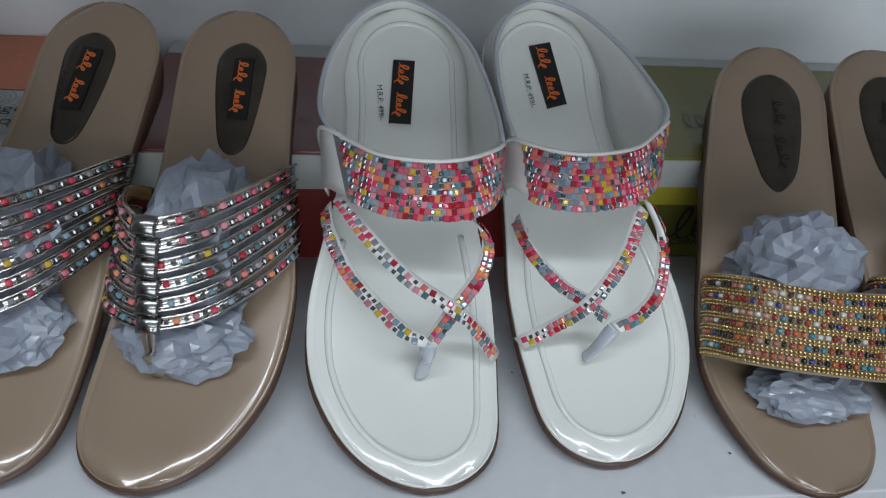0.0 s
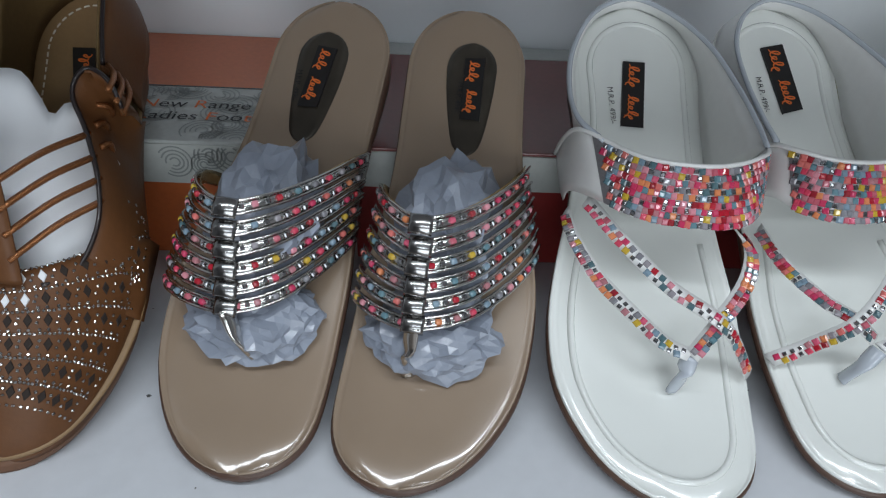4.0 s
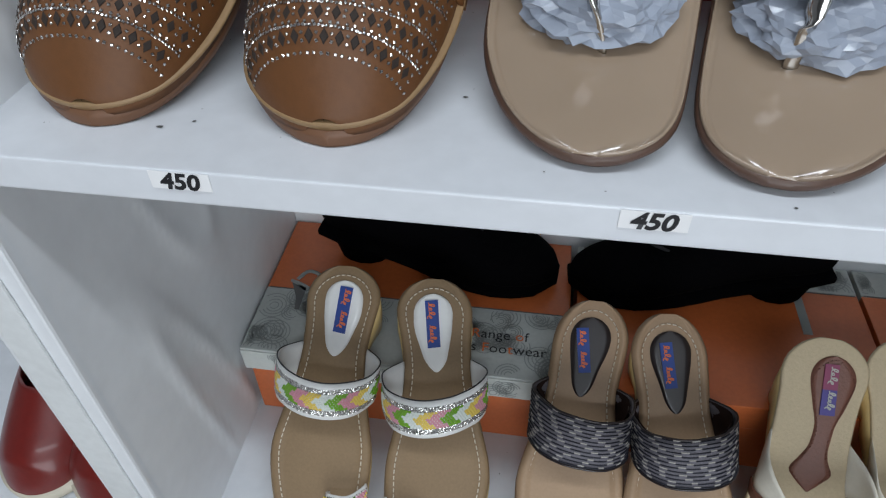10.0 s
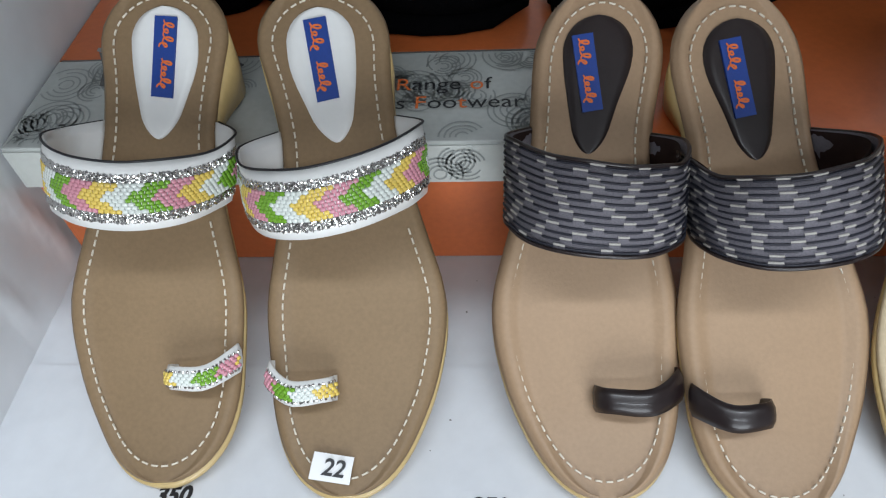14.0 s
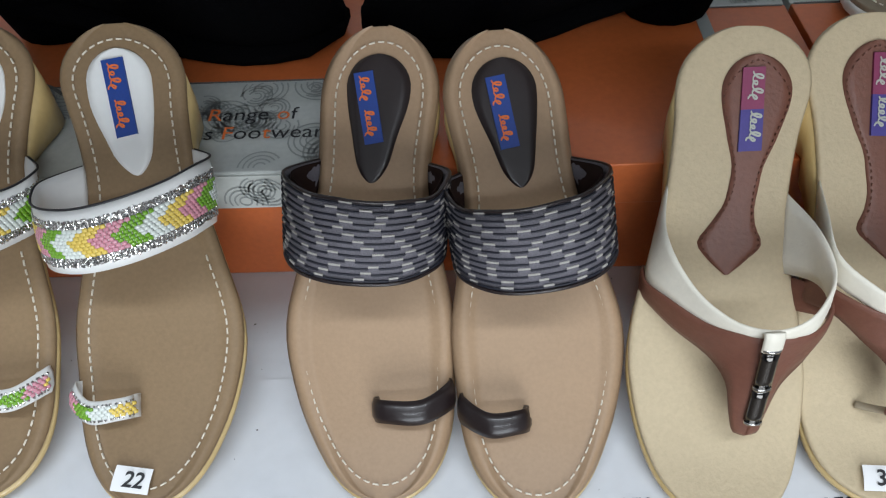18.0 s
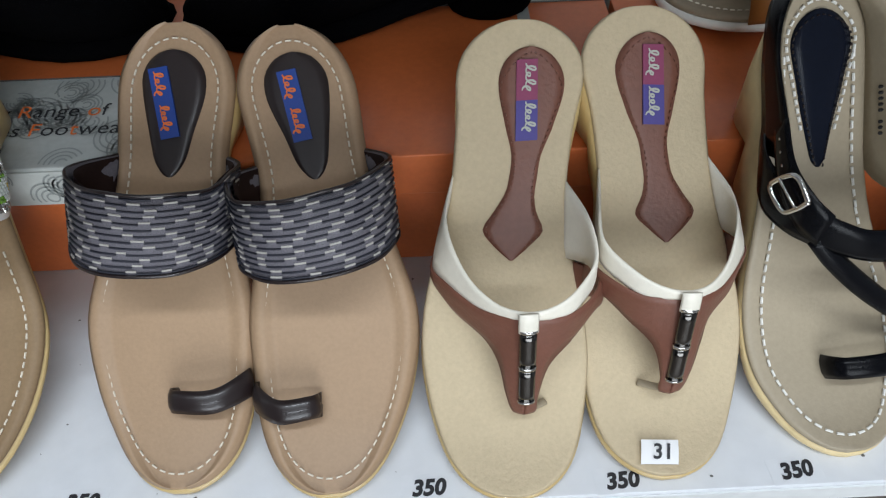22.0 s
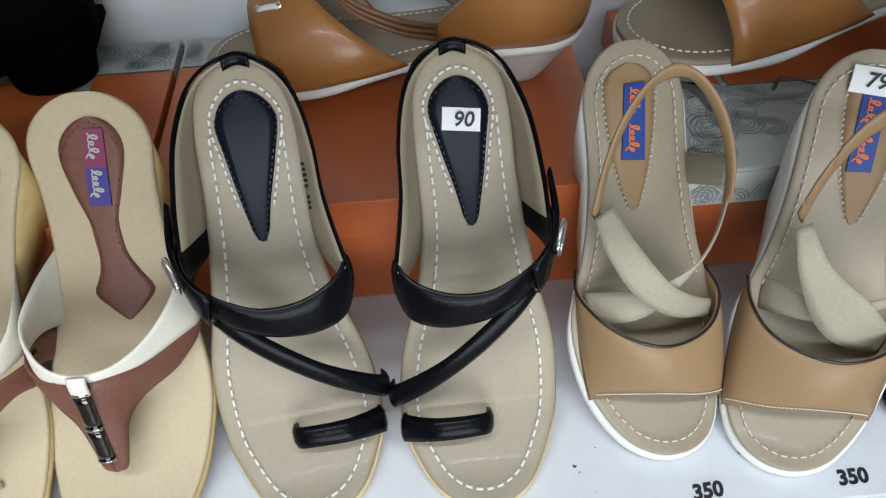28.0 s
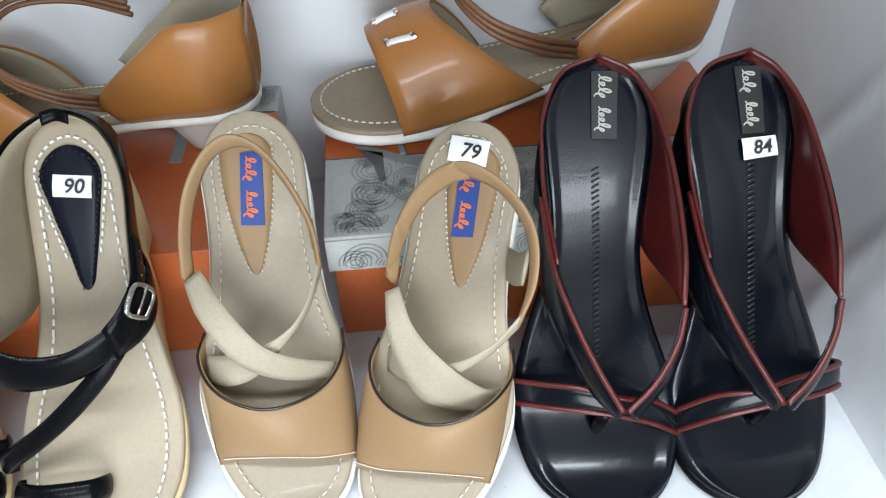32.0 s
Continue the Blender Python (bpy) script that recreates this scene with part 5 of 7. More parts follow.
    back = [(-0.0350, 0.1085, 0.035), (-0.0325, 0.1045, 0.037), (-0.0240, 0.1005, 0.041), (-0.0100, 0.0975, 0.043), (0.0070, 0.0975, 0.0435), (0.0200, 0.1008, 0.043), (0.0310, 0.1050, 0.040), (0.0395, 0.1110, 0.034), (0.0420, 0.1190, 0.020), (L.c(0.125) + L.half(0.125), 0.128, -0.002)]
    band("vamp_strap", L, m, front, back, BLACK_LEATHER, s, "wide black leather strap", th=0.0026, n=36, k=6, crown=0.0008)
    lo = [(0.0315, 0.0942, 0.033), (0.0211, 0.0853, 0.031), (0.0018, 0.0726, 0.026), (-0.0224, 0.0602, 0.019), (-0.0425, 0.0515, 0.008), (-0.0425, 0.0510, -0.003)]
    hi = [(0.0235, 0.0965, 0.035), (0.0082, 0.0859, 0.032), (-0.0147, 0.0726, 0.026), (-0.0355, 0.0640, 0.016), (-0.0450, 0.0605, 0.007), (-0.0430, 0.0610, -0.003)]
    band("cross_strap", L, m, lo, hi, BLACK_LEATHER, s, "narrow black leather strap", th=0.0026, n=30, k=5, crown=0.0008)
    toe_ring(L, m, s, BLACK_LEATHER, 0.0475, 0.0445, 0.0060, 0.0125, "black leather toe ring", h=0.0150)
    for i in range(9):
        if i != 5 and m < 0:
            a, b = Vector((m * -0.0222, 0.1290 - 0.0018 * i, L.z(0.1290 - 0.0018 * i) + 0.014)), 0.0006
            slab("price_print", (a[0] - 0.0011, a[1] - b, a[2] - b), (a[0] + 0.0011, a[1] + b, a[2] + b), INK, s, bevel=0)
    # buckle and its strap on the outer side
    tail_lo = [(0.0310, 0.0945, 0.0385), (0.0375, 0.0995, 0.034), (0.0425, 0.1110, 0.028), (0.0415, 0.1270, 0.024)]
    tail_hi = [(0.0270, 0.1035, 0.0460), (0.0350, 0.1085, 0.0455), (0.0415, 0.1180, 0.040), (0.0405, 0.1310, 0.033)]
    strap, face = band("buckle_strap", L, m, tail_lo, tail_hi, BLACK_LEATHER, s, "black buckle strap", th=0.0024, n=14, k=4)
    p, nor, d = face(0.42, 0.5)
    pm = basis(p + nor * 0.0016, nor, d)
    loop = [(-0.006, -0.0075), (0.004, -0.0085), (0.0075, -0.0065), (0.0075, 0.0065), (0.004, 0.0085), (-0.006, 0.0075), (-0.007, 0.0), (-0.006, -0.0075)]
    tube("buckle", [pm @ Vector((x, y, 0.0)) for x, y in loop], 0.0013, SILVER, s, "polished metal buckle", sides=8, n=48)
    tube("prong", [pm @ Vector((-0.006, 0, 0.0006)), pm @ Vector((0.0085, 0, 0.0012))], 0.0008, SILVER, s, sides=6, n=3)
    for k in range(3):
        p, nor, d = face(0.66 + 0.11 * k, 0.5)
        piece("eyelet", STUD, s, basis(p, nor, d), 0.0012)
    return s


def slingback(toe, yaw, m, seed):
    """Tan peep-toe wedge with crossing elastic straps and a back strap."""
    L = LAST_S
    s = sandal("slingback_sandal", "tan peep-toe wedge slingback sandal with cream elastic straps", toe, yaw, m, Z2, "sandal", "pair of tan slingback wedges")
    footbed("footbed", L, m, GREIGE_LEATHER, s, edge=0.003, swell=0.001)
    outsole("outsole", L, m, WHITE_EDGE, s, "white sole edge", grow=0.0015, block=block_of(toe, 0.143, BOXH))
    stitches(L, m, rim_loop(L, 0.0062, 0.06), s, h=0.0006)
    stitches(L, m, heel_loop(L, 0.0055, 0.075), s, h=0.0006)
    pad("heel_pad", L, m, [(0.100, 0.004, 0.009), (0.115, -0.004, 0.014), (0.135, -0.0105, 0.0165), (0.150, -0.0125, 0.0155)], 0.0008, TAN_SMOOTH, s, "tan leather heel pad", round_top=0.008, round_end=0.004)
    line = [(0.0035, 0.101), (-0.0045, 0.115), (-0.011, 0.135), (-0.0125, 0.147)]
    stitches(L, m, line, s, h=0.0012, dash=0.0012, gap=0.0018, width=0.0010)
    stitches(L, m, [(0.0095, 0.101), (0.0145, 0.115), (0.017, 0.135), (0.016, 0.147)], s, h=0.0012, dash=0.0012, gap=0.0018, width=0.0010)
    label_patch(L, m, ((0.005, 0.143), (-0.0065, 0.143), (-0.002, 0.1168), (0.0105, 0.118)) if m < 0 else ((-0.005, 0.143), (0.0065, 0.143), (0.0085, 0.118), (-0.003, 0.1168)), s, BLUE_LABEL, ORANGE_INK, seed, h=0.0020)
    e = L.half
    front = [(L.c(0.030) - e(0.030) - 0.001, 0.0240, -0.004), (-0.0255, 0.0250, 0.006), (-0.0112, 0.0270, 0.0135), (0.0088, 0.0316, 0.0185), (0.0285, 0.0335, 0.010), (L.c(0.036) + e(0.036) + 0.001, 0.0330, -0.004)]
    back = [(L.c(0.076) - e(0.076) - 0.001, 0.0764, -0.004), (-0.0307, 0.0695, 0.012), (-0.0228, 0.0624, 0.021), (-0.0094, 0.0583, 0.028), (0.0091, 0.0575, 0.032), (0.0249, 0.0615, 0.029), (0.0365, 0.0680, 0.021), (0.0425, 0.0765, 0.006), (L.c(0.083) + e(0.083) + 0.001, 0.0829, -0.004)]
    vamp, face = band("vamp", L, m, front, back, TAN_SMOOTH, s, "smooth tan leather vamp with an open toe", th=0.0022, n=36, k=8, crown=0.0025)
    verts = []
    heap = []
    for i in range(44):
        p, nor, d = face(0.06 + 0.88 * i / 44, 0.045)
        heap.append(basis(p, nor, d) @ Matrix.Diagonal((0.0014, 0.0006, 0.0008, 1)))
    joined("stitching", STUD, heap, STITCH, s)
    tube("vamp_binding", [face(i / 30, 1.0)[0] for i in range(31)], 0.0008, DARK_BROWN, s, sides=6, n=60)
    # elastic cross straps
    ms = -1

    def rim(side, y):
        return ms * m * L.c(y) + side * L.half(y)
    if m < 0:
        b1 = [(0.0295, 0.1063, 0.032), (0.0206, 0.0944, 0.0355), (0.0061, 0.0802, 0.037), (-0.0100, 0.0723, 0.028), (-0.0278, 0.0666, 0.011)]
        f1 = [(0.0386, 0.1029, 0.030), (0.0349, 0.0922, 0.032), (0.0221, 0.0768, 0.033), (0.0033, 0.0666, 0.0285), (-0.0243, 0.0610, 0.013)]
        b2 = [(-0.0288, 0.1059, 0.036), (-0.0215, 0.0950, 0.036), (-0.0107, 0.0855, 0.0350), (0.0057, 0.0795, 0.031), (0.0231, 0.0770, 0.021), (0.0392, 0.0758, 0.004)]
        f2 = [(-0.0273, 0.0988, 0.029), (-0.0180, 0.0879, 0.031), (-0.0042, 0.0785, 0.030), (0.0120, 0.0685, 0.026), (0.0265, 0.0656, 0.020), (0.0400, 0.0660, 0.004)]
        hi = [(0.0395, 0.1047, 0.030), (0.0349, 0.1185, 0.040), (0.0276, 0.1311, 0.048), (0.0156, 0.1412, 0.054), (0.0036, 0.1450, 0.057), (-0.0085, 0.1410, 0.056), (-0.0194, 0.1302, 0.053), (-0.0272, 0.1151, 0.045), (-0.0280, 0.1027, 0.038)]
        lo = [(0.0345, 0.1010, 0.023), (0.0310, 0.1161, 0.033), (0.0235, 0.1292, 0.041), (0.0133, 0.1388, 0.047), (0.0022, 0.1416, 0.050), (-0.0070, 0.1400, 0.050), (-0.0185, 0.1288, 0.046), (-0.0262, 0.1144, 0.038), (-0.0273, 0.1000, 0.030)]
        tab_lo, tab_hi = [(-0.0268, 0.1065, 0.034), (-0.0255, 0.1065, 0.017)], [(-0.0280, 0.1170, 0.041), (-0.0262, 0.1165, 0.020)]
    else:
        b1 = [(0.0185, 0.0995, 0.030), (0.0060, 0.0885, 0.034), (-0.0144, 0.0798, 0.0365), (-0.0314, 0.0717, 0.020), (-0.0385, 0.0700, 0.004)]
        f1 = [(0.0250, 0.0968, 0.030), (0.0185, 0.0839, 0.033), (0.0060, 0.0693, 0.030), (-0.0060, 0.0632, 0.0265), (-0.0345, 0.0600, 0.006)]
        b2 = [(-0.0445, 0.1000, 0.036), (-0.0330, 0.0890, 0.036), (-0.0144, 0.0795, 0.031), (0.0060, 0.0765, 0.024), (0.0205, 0.0775, 0.011), (0.0255, 0.0780, 0.000)]
        f2 = [(-0.0430, 0.0945, 0.031), (-0.0310, 0.0840, 0.031), (-0.0130, 0.0735, 0.028), (0.0040, 0.0680, 0.022), (0.0190, 0.0665, 0.009), (0.0255, 0.0660, -0.002)]
        hi = [(0.0261, 0.1017, 0.030), (0.0232, 0.1147, 0.042), (0.0151, 0.1290, 0.050), (0.0037, 0.1379, 0.055), (-0.0090, 0.1410, 0.058), (-0.0239, 0.1383, 0.056), (-0.0382, 0.1313, 0.052), (-0.0458, 0.1228, 0.046), (-0.0485, 0.1098, 0.040), (-0.0445, 0.0990, 0.036)]
        lo = [(0.0215, 0.0985, 0.023), (0.0190, 0.1122, 0.034), (0.0113, 0.1250, 0.042), (-0.0005, 0.1333, 0.047), (-0.0112, 0.1367, 0.050), (-0.0231, 0.1350, 0.048), (-0.0345, 0.1290, 0.044), (-0.0415, 0.1205, 0.038), (-0.0445, 0.1085, 0.033), (-0.0425, 0.0940, 0.030)]
        tab_lo, tab_hi = [(-0.0420, 0.1080, 0.033), (-0.0360, 0.1060, 0.016)], [(-0.0420, 0.1200, 0.038), (-0.0365, 0.1170, 0.019)]
    band("elastic_strap", L, ms, f2, b2, CREAM_ELASTIC, s, "cream elastic cross strap", th=0.0016, n=30, k=4)
    band("elastic_strap", L, ms, f1, b1, CREAM_ELASTIC, s, "cream elastic cross strap", th=0.0016, n=30, k=4)
    sl, fs = band("back_strap", L, ms, lo, hi, TAN_SMOOTH, s, "tan leather back strap", th=0.0024, n=44, k=4)
    lo = tab_lo + [(rim(-1, 0.106), 0.106, -0.003)]
    hi = tab_hi + [(rim(-1, 0.117), 0.117, -0.003)]
    band("side_tab", L, ms, lo, hi, CREAM_ELASTIC, s, "cream elastic side tab", th=0.0018, n=12, k=3)
    return s


TAN_SMOOTH = mat("tan_smooth_leather", (0.305, 0.195, 0.1), 0.42, grain=0.05, size=500, stain=12, bump=0.08, bump_size=700, spec=0.3)
CREAM_ELASTIC = mat("cream_elastic", (0.38, 0.335, 0.245), 0.7, grain=0.12, size=900, bump=0.5, bump_size=1400)
OXBLOOD = mat("oxblood_leather", (0.085, 0.009, 0.008), 0.35, grain=0.15, size=300, bump=0.1, coat=0.2)


def black_thong(toe, yaw, m, seed):
    """Black wedge sandal with a V strap and red piping."""
    L = LAST_R
    s = sandal("wedge_sandal", "black leather wedge sandal with dark red piping", toe, yaw, m, Z2, "sandal", "pair of black wedge sandals")
    base_of(L, toe, m, Z2, s, BLACK_GLOSS, BLACK_LEATHER, rim=0.001, rim_at=0.88, edge=0.004, swell=0.003)
    o = 0.006 if m > 0 else -0.003
    label_patch(L, m, ((o - 0.0085, 0.1755), (o + 0.0065, 0.1755), (o + 0.0085, 0.1508), (o - 0.0045, 0.1505)) if m > 0 else ((o + 0.0065, 0.1755), (o - 0.0085, 0.1755), (o - 0.007, 0.1505), (o + 0.007, 0.1508)), s, CHARCOAL, PALE_INK, seed, h=0.0014)
    heap = []
    for i in range(34):
        y = 0.072 + 0.068 * i / 33
        heap.append(frame_on(L, m, o * 0.5 + 0.0035, y, 0.0006) @ Matrix.Rotation(0.5, 4, "Z") @ Matrix.Diagonal((0.0046, 0.0011, 0.0024, 1)))
    joined("centre_stitching", STUD, heap, CHARCOAL, s, "row of black stitches along the middle")
    # side walls with red lining
    def edge(side, y):
        return m * L.c(y) + side * L.half(y)
    rimR = [(0.002 * m, 0.1800, 0.009), (0.0160, 0.1735, 0.010), (0.0275, 0.1584, 0.016), (0.0335, 0.1345, 0.027), (0.0350, 0.1123, 0.036), (0.0318, 0.0950, 0.042)]
    lowR = [(0.002 * m, L.length - 0.0005, -0.001), (edge(1, 0.170), 0.170, -0.001), (edge(1, 0.152), 0.152, -0.001), (edge(1, 0.132), 0.132, -0.001), (edge(1, 0.114), 0.1145, -0.001), (0.0312, 0.0985, 0.034)]
    wr, fr = band("lining", L, 1, lowR, rimR, OXBLOOD, s, "dark red leather lining", th=0.0014, n=28, k=4)
    band("side_wall", L, 1, [(u + 0.0016, y, h) for u, y, h in lowR], [(u + 0.0014, y + 0.0008, h) for u, y, h in rimR], BLACK_LEATHER, s, "black leather side wall", th=0.0014, n=28, k=4)
    rimL = [(0.002 * m, 0.1800, 0.009), (-0.0215, 0.1741, 0.009), (-0.0325, 0.1577, 0.011), (-0.0335, 0.1450, 0.013), (-0.0330, 0.1320, 0.016), (-0.0285, 0.1080, 0.027)]
    lowL = [(0.002 * m, L.length - 0.0005, -0.001), (edge(-1, 0.170), 0.170, -0.001), (edge(-1, 0.152), 0.152, -0.001), (edge(-1, 0.140), 0.140, -0.001), (edge(-1, 0.126), 0.126, -0.001), (edge(-1, 0.106), 0.1060, -0.001)]
    band("side_wall", L, 1, lowL, rimL, BLACK_LEATHER, s, "black leather side wall", th=0.0024, n=28, k=4)
    # V strap
    inL = [(-0.0330, 0.1320, 0.016), (-0.0285, 0.1070, 0.0275), (-0.0185, 0.0880, 0.037), (-0.0088, 0.0720, 0.044), (0.0008, 0.0575, 0.046)]
    outL = [(-0.0345, 0.1058, 0.000), (-0.0325, 0.0931, 0.012), (-0.0248, 0.0779, 0.025), (-0.0126, 0.0624, 0.035), (-0.0013, 0.0483, 0.040)]
    v1, f1 = band("v_strap", L, 1, outL, inL, BLACK_GLOSS, s, "black leather V strap", th=0.0024, n=30, k=5, crown=0.001)
    inR = [(0.0318, 0.0950, 0.042), (0.0266, 0.0817, 0.044), (0.0148, 0.0690, 0.046), (0.0008, 0.0575, 0.046)]
    outR = [(0.0385, 0.0900, 0.028), (0.0356, 0.0774, 0.031), (0.0235, 0.0650, 0.037), (0.0074, 0.0477, 0.040)]
    v2, f2 = band("v_strap", L, 1, outR, inR, BLACK_GLOSS, s, "black leather V strap", th=0.0024, n=30, k=5, crown=0.001)
    toeT = [(-0.0410, 0.0485, -0.003), (-0.0400, 0.0492, 0.003), (-0.0222, 0.0574, 0.019), (-0.0058, 0.0603, 0.028), (0.0162, 0.0649, 0.027), (0.0360, 0.0655, 0.018), (0.0535, 0.0660, 0.005), (0.0520, 0.0660, -0.003)]
    toeB = [(-0.0410, 0.0380, -0.003), (-0.0395, 0.0385, 0.001), (-0.0200, 0.0445, 0.017), (-0.0010, 0.0500, 0.0245), (0.0137, 0.0525, 0.0245), (0.0360, 0.0545, 0.016), (0.0535, 0.0560, 0.003), (0.0520, 0.0560, -0.003)]
    tb, ft = band("toe_strap", L, m, toeB, toeT, BLACK_GLOSS, s, "black leather toe strap", th=0.0024, n=30, k=5, crown=0.0008)
    for f, b, w in ((f1, 0.93, 0.0017), (f2, 0.93, 0.0017), (ft, 0.06, 0.0016), (ft, 0.94, 0.0016), (fr, 0.97, 0.0017)):
        tube("piping", [f(i / 20, b)[0] for i in range(21)], w, OXBLOOD, s, "dark red leather piping", sides=6, n=40)
    tube("piping", [L.on(*q) for q in rimL], 0.0013, OXBLOOD, s, sides=6, n=40)
    a, b = L.on(0.004, 0.052, 0.024), L.on(0.004, 0.0425, 0.0)
    tube("toe_post", [Vector((m * p[0], p[1], p[2])) for p in (a, b)], 0.0036, BLACK_LEATHER, s, sides=8)
    return s


BLACK_GLOSS = mat("black_gloss_leather", (0.003, 0.0042, 0.0075), 0.2, grain=0.2, size=300, bump=0.08, bump_size=350, spec=0.3, coat=0.12)
CHARCOAL = mat("charcoal", (0.011, 0.011, 0.012), 0.4)

sandals = [
    strappy_thong((-0.1250, 0.015), -8.0, -1, 11), strappy_thong((-0.058, 0.010), -9.5, 1, 12),
    jewel_slide((0.091, 0.004), 3.5, -1, 21), jewel_slide((0.168, 0.013), 2.0, 1, 22),
    bead_slide((0.280, -0.009), -7.6, -1, 31), bead_slide((0.372, -0.008), -5.0, 1, 32),
    ring_sandal((-0.288, 0.003), 3.3, -1, 41, False), ring_sandal((-0.204, -0.002), 4.3, 1, 42, False),
    ring_sandal((-0.085, -0.001), 0.0, -1, 43, True), ring_sandal((-0.012, -0.007), 3.8, 1, 44, True),
    brown_thong((0.077, -0.012), -4.8, -1, 51), brown_thong((0.157, -0.005), 1.6, 1, 52),
    buckle_mule((0.2555, 0.003), 6.6, -1, 61), buckle_mule((0.341, 0.001), 0.5, 1, 62),
    slingback((0.449, 0.0185), 6.4, -1, 71), slingback((0.494, 0.006), -23.0, 1, 72),
    black_thong((0.612, 0.004), -4.2, -1, 81), black_thong((0.694, 0.000), -3.1, 1, 82),
]
paper_tag(LAST_N, 1, [(-0.0128, 0.0191), (0.0054, 0.0155), (0.0031, 0.0041), (-0.0155, 0.0077)], "22", sandals[7])
paper_tag(LAST_T, 1, [(-0.0125, 0.0173), (0.0060, 0.0158), (0.0035, 0.0040), (-0.0150, 0.0055)], "31", sandals[11])
paper_tag(LAST_K, 1, [(-0.0057, 0.1526), (0.0136, 0.1511), (0.0124, 0.1435), (-0.0069, 0.1450)], "90", sandals[13])
paper_tag(LAST_S, 1, [(-0.0125, 0.1515), (0.0085, 0.1515), (0.0085, 0.1425), (-0.0125, 0.1425)], "79", sandals[15])
paper_tag(LAST_R, 1, [(0.0006, 0.1487), (0.0198, 0.1497), (0.0213, 0.1424), (0.0018, 0.1408)], "84", sandals[17])


# ---- closed shoes with cut-outs ----
COGNAC = mat("cognac_leather", (0.125, 0.05, 0.017), 0.48, grain=0.10, size=260, stain=10, bump=0.12, bump_size=500, spec=0.3)
COGNAC_SOLE = mat("cognac_sole", (0.14, 0.062, 0.028), 0.5, grain=0.12, size=200)
SHOE_LINING = mat("mustard_lining", (0.15, 0.095, 0.036), 0.6, grain=0.12, size=300)
INSOLE_TAN = mat("tan_insole", (0.26, 0.16, 0.075), 0.5, grain=0.08, size=300)
BRONZE_CORD = mat("bronze_cord", (0.30, 0.12, 0.045), 0.28, metal=0.7, grain=0.2, size=900, bump=0.5, bump_size=1500)
WHITE_CARD = mat("white_card", (0.80, 0.82, 0.84), 0.4, grain=0.02, size=60)
# near-black colour stands in for the shade inside the cut-outs
HOLE_SHADE = mat("painted_hole_shade", (0.02, 0.012, 0.008), 0.8)


def diamond_mesh(name, material):
    v = [(0, -0.5, 0), (0.28, 0, 0), (0, 0.5, 0), (-0.28, 0, 0), (0, -0.62, -0.08), (0.36, 0, -0.08), (0, 0.62, -0.08), (-0.36, 0, -0.08)]
    return mesh_of(name, v, [(0, 1, 2, 3), (4, 5, 1, 0), (5, 6, 2, 1), (6, 7, 3, 2), (7, 4, 0, 3)], material, False)


# flat diamonds laid on the unpierced vamp: painted shade, and white where card shows
CUT_DARK, CUT_LIGHT = diamond_mesh("cut_out", HOLE_SHADE), diamond_mesh("cut_out_lit", WHITE_CARD)


def arched_vamp(name, L, m, y1, heights, material, parent, label, sweep=0.0, grow=0.001, n=24, k=20, th=0.0016):
    """The front of a closed shoe: arches from sole edge to sole edge, from the toe back."""
    H = spl(*zip(*heights))

    def surf(y, q):
        yy = min(max(y, 0.0006), L.length)
        hw = L.half(yy) + grow
        a = math.pi * q
        h = H(yy) * math.sin(a) ** 0.75 * min(1.0, (yy / 0.02) ** 0.5)
        p = L.on(L.c(yy) - hw * math.cos(a) * (1 - 0.10 * math.sin(a)), yy + sweep * abs(math.cos(a)) ** 2 * (yy / y1) ** 2, h - 0.0065 * (1 - math.sin(a)))
        return p
    rows = []
    for i in range(n + 1):
        y = 0.0008 + (y1 - 0.0008) * (i / n) ** 1.5
        out = [surf(y, j / k) for j in range(k + 1)]
        mid = L.on(L.c(y), y, 0.002)
        inn = [p + (mid - p).normalized() * th for p in out]
        rows.append(out + inn[::-1])
    ob = grid_part(name, mirrored(rows, m), material, parent, label, closed=True, caps=True)

    def face(y, q):
        p = surf(y, q)
        dy, dq = surf(y + 0.0015, q) - surf(y - 0.0015, q), surf(y, min(q + 0.01, 1)) - surf(y, max(q - 0.01, 0))
        nor = dq.cross(dy).normalized()
        if nor.dot(p - L.on(L.c(y), y, 0.0)) < 0:
            nor = -nor
        return Vector((m * p[0], p[1], p[2])), Vector((m * nor[0], nor[1], nor[2])), Vector((m * dq[0], dq[1], dq[2])).normalized()
    return ob, face


